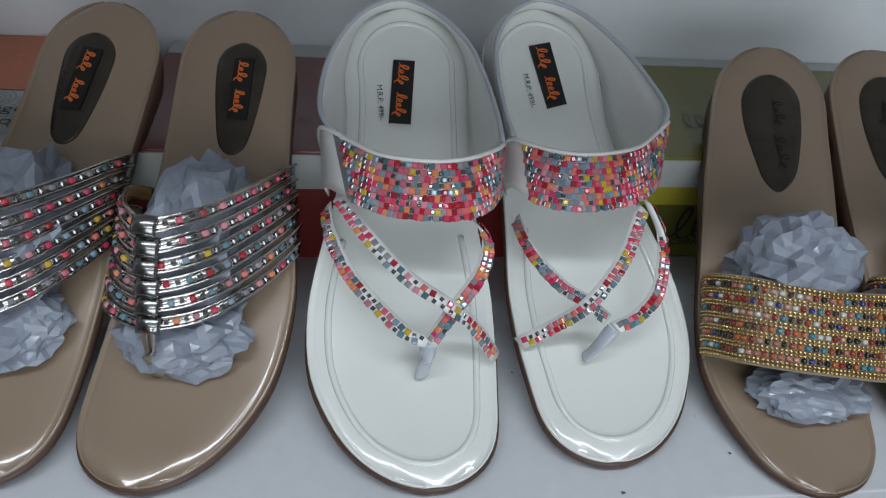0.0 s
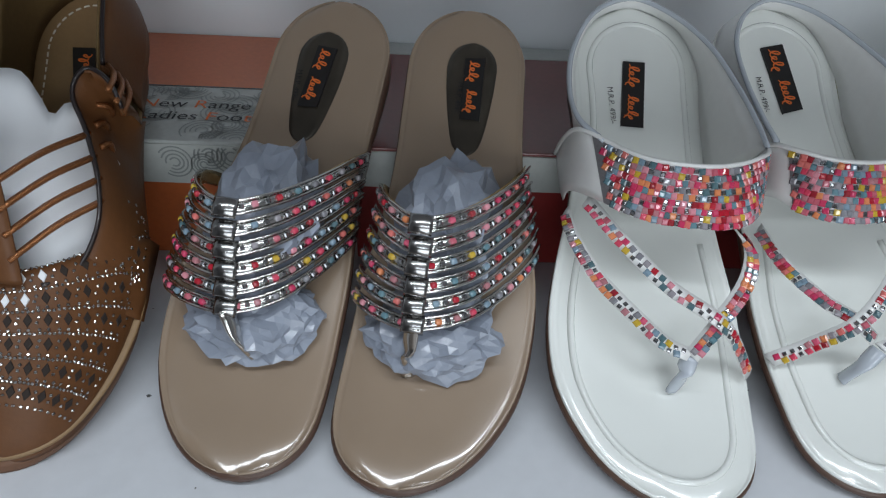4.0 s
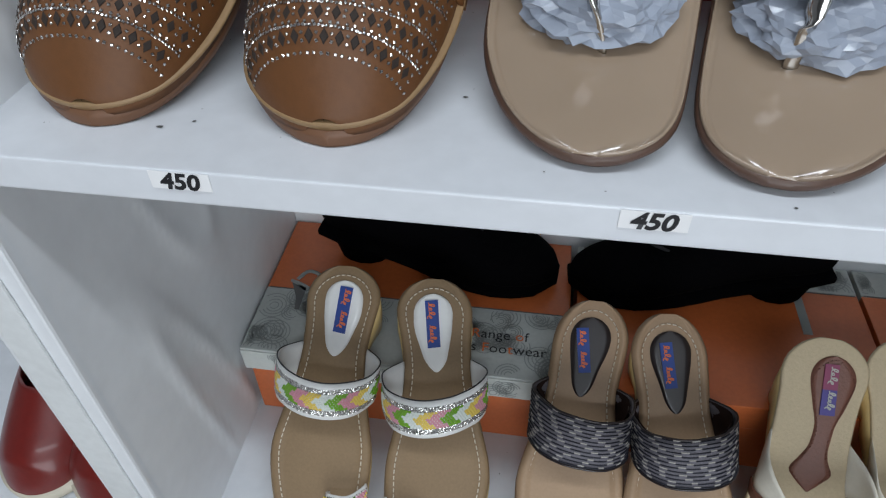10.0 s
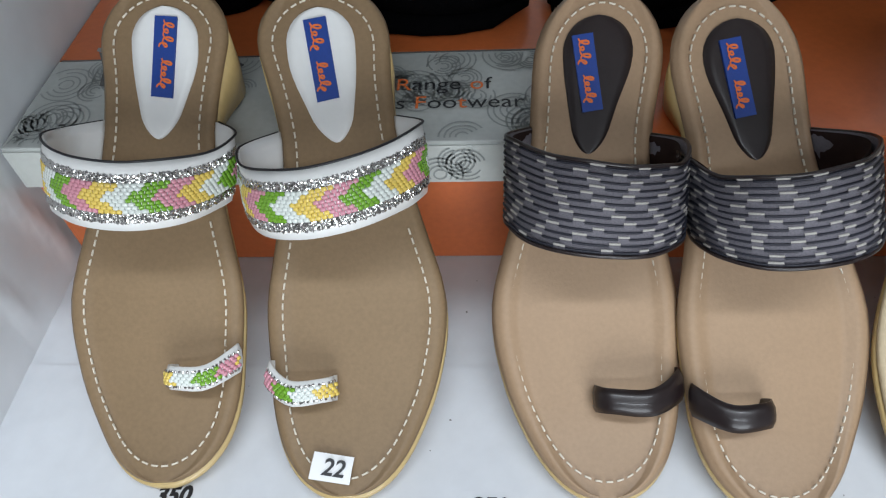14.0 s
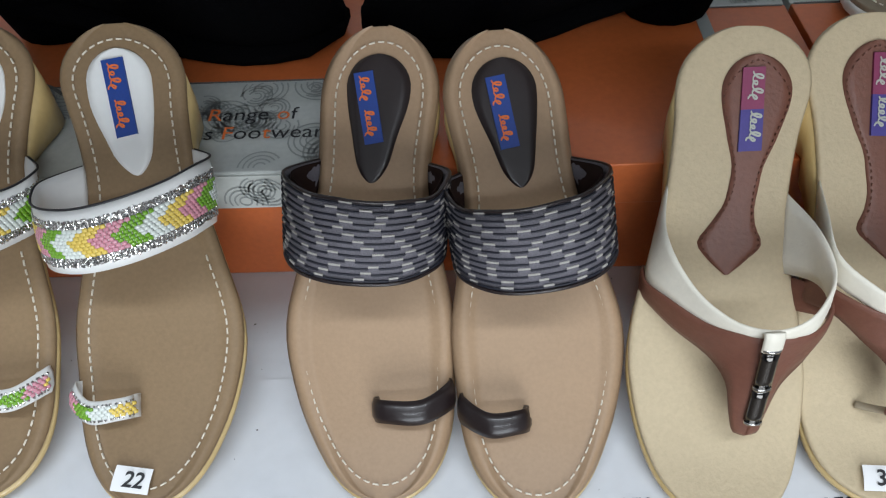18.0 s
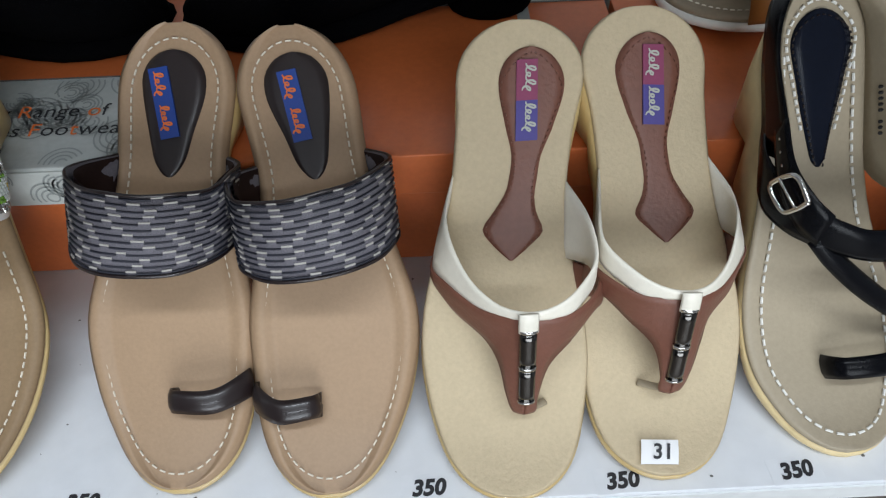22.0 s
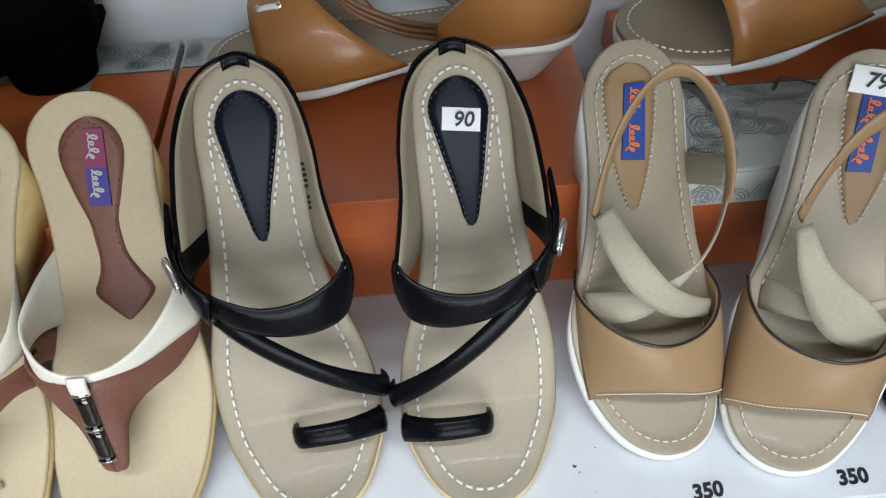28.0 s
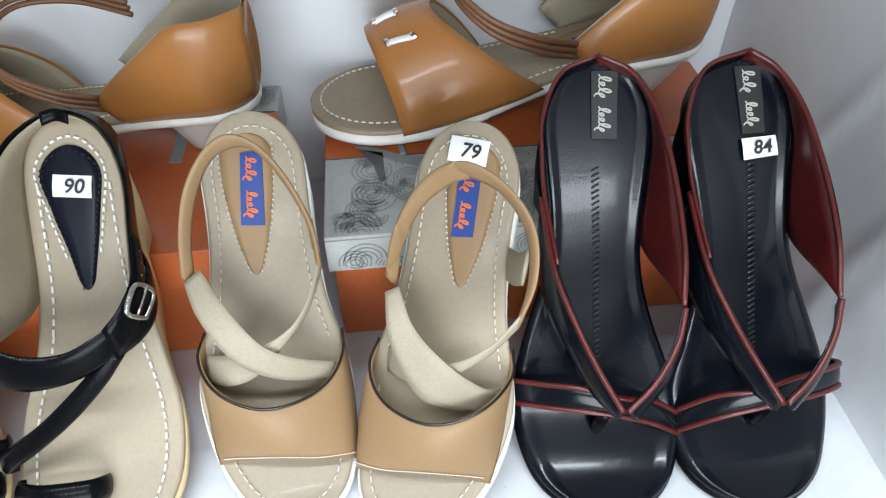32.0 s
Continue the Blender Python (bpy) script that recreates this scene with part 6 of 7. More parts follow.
def laced_shoe(toe, yaw, m, seed, lean=0.0):
    L = LAST_A

    def leant(pts):
        return [(u + lean * min(1.0, h / 0.07), y, h) for u, y, h in pts]
    s = sandal("cutout_shoe", "cognac leather shoe with rhinestone cut-outs and bronze laces", toe, yaw, m, Z1, "shoe", "pair of cognac cut-out shoes")
    footbed("footbed", L, m, INSOLE_TAN, s, edge=0.003)
    outsole("outsole", L, m, COGNAC_SOLE, s, grow=-0.003, block=block_of(toe, 0.18, BOX1H))
    stitches(L, m, heel_loop(L, 0.0080, 0.17), s, h=0.0006)
    label_patch(L, m, ((0.0054, 0.1669), (-0.0060, 0.1660), (-0.0131, 0.1988), (-0.0002, 0.1988)), s, BLACK_CARD, ORANGE_INK, seed, h=0.0016)
    vamp, face = arched_vamp("vamp", L, m, 0.073, [(0, 0.010), (0.006, 0.018), (0.015, 0.026), (0.03, 0.033), (0.055, 0.039), (0.09, 0.045)], COGNAC, s, "cognac leather vamp with pierced diamonds", sweep=0.030)
    rng = random.Random(seed)
    studs = []
    for r in range(6):
        y = 0.020 + 0.0098 * r
        for i in range(15):
            q = 0.06 + 0.88 * (i + 0.5 * (r % 2)) / 15
            p, nor, d = face(y, q)
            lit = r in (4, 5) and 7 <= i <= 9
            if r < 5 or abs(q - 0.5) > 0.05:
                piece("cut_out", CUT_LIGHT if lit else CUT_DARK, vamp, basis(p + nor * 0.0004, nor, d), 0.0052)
            for dq, dy in ((0.029, 0.0012), (0.029, -0.0012), (0.006, 0.0040), (0.021, 0.0042), (0.036, 0.0042), (0.051, 0.0040), (0.013, -0.0042), (0.045, -0.0042)):
                if q + dq < 0.95:
                    pp, nn, dd = face(y + dy, q + dq)
                    studs.append(basis(pp + nn * 0.0002, nn, dd) @ Matrix.Rotation(rng.uniform(0, 1.5), 4, "Z") @ Matrix.Rotation(rng.uniform(-0.3, 0.3), 4, "X") @ Matrix.Diagonal((0.0013, 0.0013, 0.0013, 1)))
    joined("crystal_trim", STUD, studs, SILVER, s, "tiny clear rhinestones")
    # white card former inside
    f = [(-0.0350, 0.0680, 0.004), (-0.0200, 0.0680, 0.024), (0.0050, 0.0680, 0.031), (0.0200, 0.0720, 0.028), (0.0340, 0.0780, 0.008)]
    b = [(-0.0360, 0.1350, 0.030), (-0.0298, 0.1476, 0.047), (-0.0196, 0.1550, 0.060), (-0.0023, 0.1562, 0.061), (0.0059, 0.1473, 0.053), (0.0100, 0.1420, 0.049), (0.0170, 0.1490, 0.049), (0.0260, 0.1420, 0.040), (0.0350, 0.1300, 0.026)]
    card, cf = band("card_former", L, m, f, leant(b), WHITE_CARD, s, "white card former", th=0.0010, n=26, k=10)
    # tongue panel with lace bars
    tl = [(-0.0220, 0.0735, 0.0405), (-0.0190, 0.0900, 0.056), (-0.0169, 0.1008, 0.066), (-0.0130, 0.1087, 0.074), (-0.0070, 0.1115, 0.0757)]
    tr = [(0.0112, 0.0665, 0.0425), (0.0105, 0.0800, 0.055), (0.0085, 0.0950, 0.0665), (0.0050, 0.1065, 0.074), (-0.0020, 0.1110, 0.0757)]
    tongue, tf = band("tongue", L, m, leant(tl), leant(tr), COGNAC, s, "cognac leather tongue panel", th=0.0022, n=26, k=8, crown=0.0025)
    # quarters with lace flaps
    for side in (1, -1):
        if side > 0:
            top = [(0.0140, 0.0665, 0.0390), (0.0254, 0.0775, 0.0310), (0.0340, 0.0960, 0.0365), (0.0316, 0.1155, 0.0395), (0.0250, 0.1366, 0.0480), (0.0190, 0.1498, 0.0540), (0.0240, 0.1593, 0.0575), (0.0345, 0.1560, 0.0555), (0.0410, 0.1450, 0.0450)]
        else:
            top = [(-0.0225, 0.0740, 0.0370), (-0.0324, 0.0765, 0.0330), (-0.0385, 0.0885, 0.0400), (-0.0400, 0.1176, 0.0500), (-0.0430, 0.1412, 0.0590), (-0.0400, 0.1596, 0.0680), (-0.0370, 0.1640, 0.0660), (-0.0400, 0.1660, 0.0520)]
        low = []
        for i in range(8):
            y = 0.066 + 0.098 * i / 7
            low.append((L.c(y) + side * (L.half(y) + 0.001), y, -0.004))
        q, qf = band("quarter", L, m, low, leant(top), COGNAC, s, "cognac leather lace flap", th=0.0020, n=30, k=8, crown=0.003)
        tube("edge_binding", [qf(0.02 + 0.96 * i / 24, 1.0)[0] for i in range(25)], 0.0012, DARK_BROWN, s, sides=6, n=48)
        if side > 0:
            heap = []
            for i in range(40):
                p, nor, d = qf(0.06 + 0.40 * rng.random(), 0.08 + 0.5 * rng.random())
                heap.append(basis(p, nor, d) @ Matrix.Diagonal((0.0015, 0.0015, 0.0015, 1)))
            joined("crystal_trim", STUD, heap, SILVER, s)
        for k in range(4):
            a, b = 0.20 + 0.18 * k, 0.985
            p0, n0, _ = tf(a, 0.93 if side > 0 else 0.07)
            p1, n1, _ = qf(0.37 + 0.075 * k if side > 0 else 0.50 + 0.115 * k, 0.97)
            mid = (p0 + p1) / 2 + Vector((0, 0, 0.0015))
            if side > 0 or k > 1:
                for off in (-0.0011, 0.0011):
                    tube("lace", [p0 + Vector((0, off, -0.0006)), mid + Vector((0, off, 0)), p1 + Vector((0, off, -0.0008))], 0.0013, BRONZE_CORD, s, "bronze cord lace", sides=6, n=10)
            p, nor, d = qf(0.60 + 0.09 * k, 0.74 - 0.035 * k)
            pm = basis(p + nor * 0.0006, nor, d)
            tube("lace_bar", [pm @ Vector((-0.001, -0.0055, -0.001)), pm @ Vector((0.0012, 0, 0.0011)), pm @ Vector((-0.001, 0.0055, -0.001))], 0.0015, BRONZE_CORD, s, sides=6, n=8)
    for k in range(4):
        p, nor, d = tf(0.22 + 0.19 * k, 0.5)
        pm = basis(p + nor * 0.0004, nor, Vector((m, 0, 0)))
        tube("lace_bar", [pm @ Vector((-0.0075, 0.0012, -0.0012)), pm @ Vector((-0.004, -0.0006, 0.0011)), pm @ Vector((0.004, -0.0012, 0.0011)), pm @ Vector((0.0075, -0.0002, -0.0012))], 0.0017, BRONZE_CORD, s, sides=6, n=10)
    # heel counter
    low, top = [], []
    for i in range(13):
        t = i / 12
        if t <= 0.5:
            y, sd = 0.168 + (L.length - 0.168) * math.sin(math.pi * t), 1
        else:
            y, sd = 0.168 + (L.length - 0.168) * math.sin(math.pi * t), -1
        y = min(y, L.length - 0.0004)
        hw = L.half(y) + 0.001
        rise = math.sin(math.pi * t)
        low.append((L.c(y) + sd * hw, y, -0.003))
        top.append((L.c(y) + sd * hw * 0.84, y + 0.004 * rise, 0.042 + 0.018 * rise))
    c, cfc = band("heel_counter", L, m, low, top, COGNAC, s, "cognac leather heel counter", th=0.0020, n=40, k=6, crown=0.002)
    band("lining", L, m, [(L.c(min(y, L.length)) + (u - L.c(min(y, L.length))) * 0.93, y - 0.0018, h + 0.003) for u, y, h in low], [(L.c(min(y, L.length)) + (u - L.c(min(y, L.length))) * 0.93, y - 0.0020, h - 0.0015) for u, y, h in top], SHOE_LINING, s, "mustard brown lining", th=0.0012, n=40, k=6)
    tube("edge_binding", [cfc(0.01 + 0.98 * i / 30, 1.0)[0] for i in range(31)], 0.0012, DARK_BROWN, s, sides=6, n=60)
    for side, a in ((1, 0.02), (-1, 0.98)):
        for k in range(3):
            p1, _, _ = cfc(a, 0.60 + 0.16 * k)
            y = 0.158 + 0.002 * k
            p0 = L.on(side * (0.0405 - 0.001 * k), y - 0.012, 0.044 + 0.007 * k)
            p0 = Vector((m * p0[0], p0[1], p0[2]))
            tube("lace", [p0, (p0 + p1) / 2 + Vector((side * m * 0.003, 0, 0.001)), p1], 0.0016, BRONZE_CORD, s, sides=6, n=8)
    return s


laced_shoe((-0.3365, 0.021), 0.4, 1, 91, 0.012)
laced_shoe((-0.230, 0.019), 1.0, 1, 92)

# ---- black suede shoes on the boxes ----
SUEDE = mat("black_suede", (0.0012, 0.0012, 0.0015), 0.95, grain=0.2, size=400, bump=0.4, bump_size=900, spec=0.03)
BLACK_CORD = mat("black_cord_lace", (0.008, 0.008, 0.009), 0.7, spec=0.3)


def suede_shoe(toe, yaw, m, loops, rise):
    """A lace-up heel, toe at its origin, its length along y."""
    s = new("lace_up_heel")
    s.location, s.rotation_euler = (toe[0], toe[1], Z2 + BOXH + 0.0012), (0, 0, radians(yaw))
    tagged(s, "black suede lace-up shoe with block heel standing on a box", "shoe", "pair of black suede shoes")
    top = spl([0, 0.008, 0.03, 0.06, 0.10, 0.12, 0.15, 0.19, 0.215, 0.232], [h * rise for h in (0.020, 0.034, 0.044, 0.056, 0.085, 0.097, 0.108, 0.128, 0.140, 0.126)])
    low = spl([0, 0.03, 0.07, 0.11, 0.15, 0.19, 0.232], [0.010, 0.004, 0.0035, 0.009, 0.020, 0.029, 0.033])
    wid = spl([0, 0.01, 0.03, 0.06, 0.10, 0.15, 0.20, 0.222, 0.232], [0.004, 0.018, 0.031, 0.038, 0.034, 0.029, 0.030, 0.024, 0.010])
    rows, n, k = [], 40, 20
    for i in range(n + 1):
        y = 0.232 * (0.5 - 0.5 * math.cos(math.pi * i / n))
        a, b, w = top(y), low(y), wid(y)
        row = []
        for j in range(k):
            q = 2 * math.pi * j / k
            x, z = math.cos(q), math.sin(q)
            neck = 1.0 - 0.35 * max(0, z) * min(1, max(0, (y - 0.06) / 0.06))
            row.append(Vector((w * math.copysign(abs(x) ** 0.8, x) * neck, y, (a + b) / 2 + (a - b) / 2 * math.copysign(abs(z) ** 0.8, z))))
        rows.append(row)
    grid_part("upper", rows, SUEDE, s, "black suede upper", closed=True, caps=True)
    rows = []
    for i in range(13):
        y = 0.232 * i / 12
        w = wid(min(y + 0.004, 0.225)) * 0.98
        z = max(low(y) - 0.002, 0.003)
        rows.append([Vector((-w, y, z + 0.004)), Vector((w, y, z + 0.004)), Vector((w, y, z - 0.002)), Vector((-w, y, z - 0.002))])
    grid_part("sole", rows, SUEDE, s, "black sole", closed=True, caps=True)
    rows = []
    for i in range(7):
        t = i / 6
        rows.append([Vector((math.cos(q) * (0.022 + 0.005 * t), 0.192 + 0.004 * t + math.sin(q) * (0.027 + 0.006 * t), 0.0002 + 0.036 * t)) for q in [2 * math.pi * j / 16 for j in range(16)]])
    grid_part("heel", rows, SUEDE, s, "black block heel", closed=True, caps=True)
    for j in range(4):
        y = 0.075 + 0.014 * j
        z = top(y) + 0.001
        for sd in (-1, 1):
            tube("lace", [Vector((sd * 0.013, y, z - 0.006)), Vector((0, y + 0.006 * sd, z + 0.002)), Vector((-sd * 0.013, y + 0.012, z + 0.002))], 0.0016, BLACK_CORD, s, "black lace", sides=6, n=8)
            piece("eyelet", STUD, s, Matrix.Translation((sd * 0.0145, y, z - 0.0065)), 0.003)
    z = top(0.112) + 0.002
    for pts in loops:
        tube("bow", [Vector((x, y, z + h)) for x, y, h in pts], 0.0021, BLACK_CORD, s, "black lace bow", sides=7, n=30)
    return s


suede_shoe((-0.113, 0.262), 84.0, 1, [[(0, 0.112, 0), (0.01, 0.102, 0.004), (0.022, 0.090, -0.002), (0.026, 0.078, -0.024), (0.02, 0.084, -0.028), (0.012, 0.098, -0.008), (0, 0.11, 0)], [(0, 0.112, 0), (-0.012, 0.118, 0.006), (-0.02, 0.108, -0.010)]], 0.93)
suede_shoe((-0.104, 0.264), -85.0, 1, [[(0, 0.126, 0.004), (0.004, 0.114, 0.022), (0.006, 0.100, 0.046), (0.004, 0.108, 0.060), (0.0, 0.124, 0.058), (-0.002, 0.138, 0.044), (0, 0.136, 0.022), (0, 0.126, 0.004)], [(0, 0.126, 0.004), (0.010, 0.136, 0.020), (0.008, 0.140, 0.040)]], 0.74)

# ---- tan wedges on the boxes ----
CARAMEL = mat("caramel_leather", (0.33, 0.135, 0.034), 0.36, grain=0.06, size=400, stain=10, bump=0.08, bump_size=600, coat=0.15)
KHAKI_INSOLE = mat("khaki_insole", (0.27, 0.21, 0.14), 0.5, grain=0.10, size=260, stain=12)
PALE_HEEL = mat("pale_heel", (0.55, 0.54, 0.51), 0.5, grain=0.05, size=100)
LAST_Q = Last(0.264, [(0, 0.0165), (0.05, 0.0170), (0.09, 0.0205), (0.14, 0.0300), (0.19, 0.0385), (0.23, 0.0425), (0.264, 0.0445)],
              [(0, -0.016, 0.018), (0.02, -0.030, 0.030), (0.05, -0.041, 0.042), (0.08, -0.043, 0.043), (0.12, -0.034, 0.034), (0.17, -0.027, 0.028), (0.22, -0.030, 0.030), (0.264, -0.030, 0.030)], 0.05, 0.034,
              [(0, 0.011), (0.264, 0.011)])


def tan_wedge(toe, yaw, size):
    L, m = LAST_Q, 1
    s = new("ankle_strap_wedge")
    s.location, s.rotation_euler = (toe[0], toe[1], Z2 + BOXH + 0.0012), (0, 0, radians(yaw))
    s.scale = (size, size, size)
    tagged(s, "caramel leather open-toe wedge with ankle strap, on a box", "sandal", "pair of caramel wedges")
    footbed("footbed", L, m, KHAKI_INSOLE, s, edge=0.004, swell=0.001)
    outsole("outsole", L, m, WHITE_EDGE, s, "white sole edge", grow=0.0025)
    stitches(L, m, rim_loop(L, 0.007, 0.17), s, h=0.0006, dash=0.003, gap=0.0016)
    rows = []
    for i in range(9):
        t = i / 8
        rows.append([Vector((0.0 + math.cos(q) * (0.017 + 0.011 * t), 0.222 + math.sin(q) * (0.017 + 0.022 * t) + 0.002 * t, 0.0002 + 0.0315 * t)) for q in [2 * math.pi * j / 18 for j in range(18)]])
    grid_part("heel", rows, PALE_HEEL, s, "off-white wedge heel", closed=True, caps=True)
    front = [(-0.042, 0.050, -0.004), (-0.037, 0.046, 0.018), (-0.018, 0.041, 0.038), (0.004, 0.040, 0.042), (0.026, 0.044, 0.034), (0.043, 0.050, 0.014), (0.0445, 0.053, -0.004)]
    back = [(-0.036, 0.122, -0.004), (-0.0345, 0.110, 0.022), (-0.018, 0.092, 0.048), (0.004, 0.086, 0.054), (0.024, 0.100, 0.044), (0.036, 0.126, 0.018), (0.033, 0.145, -0.004)]
    v, f = band("vamp", L, m, front, back, CARAMEL, s, "caramel leather vamp", th=0.0022, n=36, k=8, crown=0.003)
    band("lining", L, m, [(u * 0.96, y + 0.0006, h - 0.0016) for u, y, h in front], [(u * 0.96, y - 0.0006, h - 0.0018) for u, y, h in back], CREAM_ELASTIC, s, "cream lining", th=0.0010, n=30, k=6)
    for a in (0.47, 0.60):
        p0, p1 = f(a, 0.20), f(a, 0.52)
        tube("slit_bar", [p0[0] + p0[1] * 0.001, (p0[0] + p1[0]) / 2 + p0[1] * 0.0016, p1[0] + p1[1] * 0.001], 0.0030, WHITE_LEATHER, s, "cream bar with metal ends", sides=8, n=5, flat=0.5)
        for p in (p0, p1):
            piece("metal_end", STUD, s, basis(p[0] + p[1] * 0.002, p[1], p[2]), 0.005, 0.003, 0.003)
    low, top = [], []
    for i in range(15):
        t = i / 14
        y = min(0.178 + (L.length - 0.178) * math.sin(math.pi * t), L.length - 0.0004)
        sd = 1 if t <= 0.5 else -1
        hw = L.half(y) + 0.001
        rise = math.sin(math.pi * t)
        low.append((L.c(y) + sd * hw, y, -0.004))
        top.append((L.c(y) + sd * hw * 1.0, y - 0.014 * (1 - rise) + 0.004 * rise, 0.018 + 0.044 * min(1, rise * 1.6)))
    c, cf = band("heel_counter", L, m, low, top, CARAMEL, s, "caramel leather heel counter", th=0.0022, n=44, k=7, crown=0.003)
    band("lining", L, m, [(u * 0.94, y - 0.002, h + 0.002) for u, y, h in low], [(u * 0.94, y - 0.002, h - 0.001) for u, y, h in top], CREAM_ELASTIC, s, "cream lining", th=0.0012, n=40, k=6)
    for k in range(3):
        z = 0.0045 * k
        pts = [L.on(0.030, 0.168, 0.010 + z), L.on(0.036, 0.145, 0.024 + z), L.on(0.030, 0.118, 0.044 + z), L.on(0.008, 0.104, 0.062 + z), L.on(-0.020, 0.118, 0.070 + z), L.on(-0.032, 0.150, 0.062 + z), L.on(-0.030, 0.185, 0.046 + z)]
        tube("ankle_strap", pts, 0.0020, COGNAC_SOLE, s, "brown cord ankle strap", sides=7, n=40)
    pad("heel_pad", L, m, [(0.150, -0.004, 0.004), (0.165, -0.012, 0.012), (0.20, -0.018, 0.018), (0.235, -0.018, 0.018)], 0.0008, TAN_SMOOTH, s, "tan heel pad", round_top=0.012, round_end=0.010)
    label_patch(L, m, ((-0.006, 0.205), (0.006, 0.205), (0.006, 0.170), (-0.006, 0.170)), s, BLUE_LABEL, ORANGE_INK, 5, h=0.0016)
    return s


tan_wedge((0.192, 0.270), -95.0, 0.90)
tan_wedge((0.458, 0.260), -84.0, 1.05)

# ---- red shoes in the next bay ----
RED_LEATHER = mat("red_leather", (0.15, 0.012, 0.009), 0.35, grain=0.12, size=200, bump=0.1, coat=0.2)
CREAM_SOLE = mat("cream_sole", (0.55, 0.50, 0.40), 0.5, grain=0.08, size=150)


def red_shoe(toe, yaw, m):
    L = LAST_A
    s = sandal("slip_on_shoe", "dark red leather slip-on shoe with a cream sole", toe, yaw, m, Z2 - 0.014, "shoe", "pair of red shoes")
    footbed("footbed", L, m, RED_LEATHER, s, edge=0.003)
    outsole("outsole", L, m, CREAM_SOLE, s, "cream sole", grow=0.004, top=0.001)
    arched_vamp("vamp", L, m, 0.085, [(0, 0.010), (0.006, 0.020), (0.015, 0.027), (0.03, 0.034), (0.055, 0.040), (0.09, 0.046)], RED_LEATHER, s, "red leather vamp", sweep=0.03)
    stitches(L, m, rim_loop(L, 0.002, 0.06), s, h=0.001)
    return s


red_shoe((-0.572, 0.030), -8.0, -1)
red_shoe((-0.492, 0.026), -5.0, 1)

# ---- print on the boxes ----
SWIRL_INK = mat("swirl_ink", (0.27, 0.288, 0.278), 0.4)
SHADE_INK = mat("shade_ink", (0.10, 0.10, 0.098), 0.45)


def swirls(box, regions, seed):
    """Clusters of fine rings printed on card; regions: x0, x1, y0, y1, and whether on the front."""
    rng = random.Random(seed)
    verts, faces = [], []
    for x0, x1, y0, y1, lift, front in regions:
        area = (x1 - x0) * (y1 - y0)
        for _ in range(int(area / 0.00034)):
            cx, cy = rng.uniform(x0, x1), rng.uniform(y0, y1)
            big = rng.uniform(0.006, 0.014)
            a0 = rng.uniform(0, 6.28)
            for r in (big, big * 0.76, big * 0.52, big * 0.28):
                span, n = rng.uniform(4.2, 6.0), 24
                last_ok = False
                for i in range(n + 1):
                    a = a0 + span * i / n
                    rr = r * (1 + 0.08 * i / n)
                    x, y = cx + rr * math.cos(a), cy + rr * math.sin(a)
                    ok = x0 < x < x1 and y0 < y < y1
                    if ok:
                        ex, ey = math.cos(a) * 0.0005, math.sin(a) * 0.0005
                        for s_ in (-1, 1):
                            px, py = x + s_ * ex, y + s_ * ey
                            verts.append(Vector((px, lift, py)) if front else Vector((px, py, lift)))
                        if last_ok:
                            q = len(verts)
                            faces.append((q - 4, q - 3, q - 1, q - 2))
                    last_ok = ok
    tagged(link("swirl_print", mesh_of("swirl_print", verts, faces, SWIRL_INK, False), box, "fine grey swirl print"), kind="stuff")


def printed_box(box, h, depth, width, seed, base=0.0405):
    g = 0.44 * depth
    swirls(box, [(0.002, width - 0.002, 0.002, g - 0.002, h + 0.0004, False), (0.002, width - 0.002, h - 0.025, h - 0.003, -0.0016, True)], seed)
    flat = Matrix.Translation((0.167, base, h + 0.0006))
    lettering("printed_text", "New Range of", flat, 0.0145, INK, box, ORANGE_INK, (0, 4, 10))
    flat = Matrix.Translation((0.170, base - 0.0155, h + 0.0006))
    lettering("printed_text", "Ladies Footwear", flat, 0.0145, INK, box, ORANGE_INK, (0, 7, 10))
    slab("dark_line", (0.002, g - 0.0006, h), (width - 0.002, g + 0.0002, h + 0.0005), SHADE_INK, box, bevel=0)
    # a printed picture of a heeled sandal
    z = h + 0.0007
    verts, faces = [], []
    c = curve([(0.020, 0.086, 0), (0.030, 0.082, 0), (0.050, 0.070, 0), (0.075, 0.060, 0), (0.105, 0.060, 0)])
    for i in range(21):
        p = c(i / 20)
        w = 0.0045 * math.sin(math.pi * min(1, 0.12 + i / 22))
        verts += [(p[0], p[1] - w, z), (p[0], p[1] + w, z)]
        if i:
            q = 2 * i
            faces.append((q - 2, q, q + 1, q - 1))
    link("printed_picture", mesh_of("printed_picture", verts, faces, SWIRL_INK, False), box, "printed grey picture of a sandal")
    v = [(0.022, 0.083, z), (0.038, 0.078, z), (0.0385, 0.050, z), (0.0345, 0.050, z), (0.031, 0.066, z)]
    link("printed_picture", mesh_of("printed_heel", v, [(0, 1, 2, 3, 4)], SHADE_INK, False), box)
    tube("printed_line", [Vector((0.026, 0.088, z)), Vector((0.034, 0.100, z)), Vector((0.048, 0.094, z)), Vector((0.052, 0.074, z))], 0.0022, SWIRL_INK, box, sides=6, n=16, flat=0.05)
    tube("printed_line", [Vector((0.080, 0.066, z)), Vector((0.092, 0.078, z)), Vector((0.112, 0.066, z))], 0.0012, SHADE_INK, box, sides=6, n=16, flat=0.05)


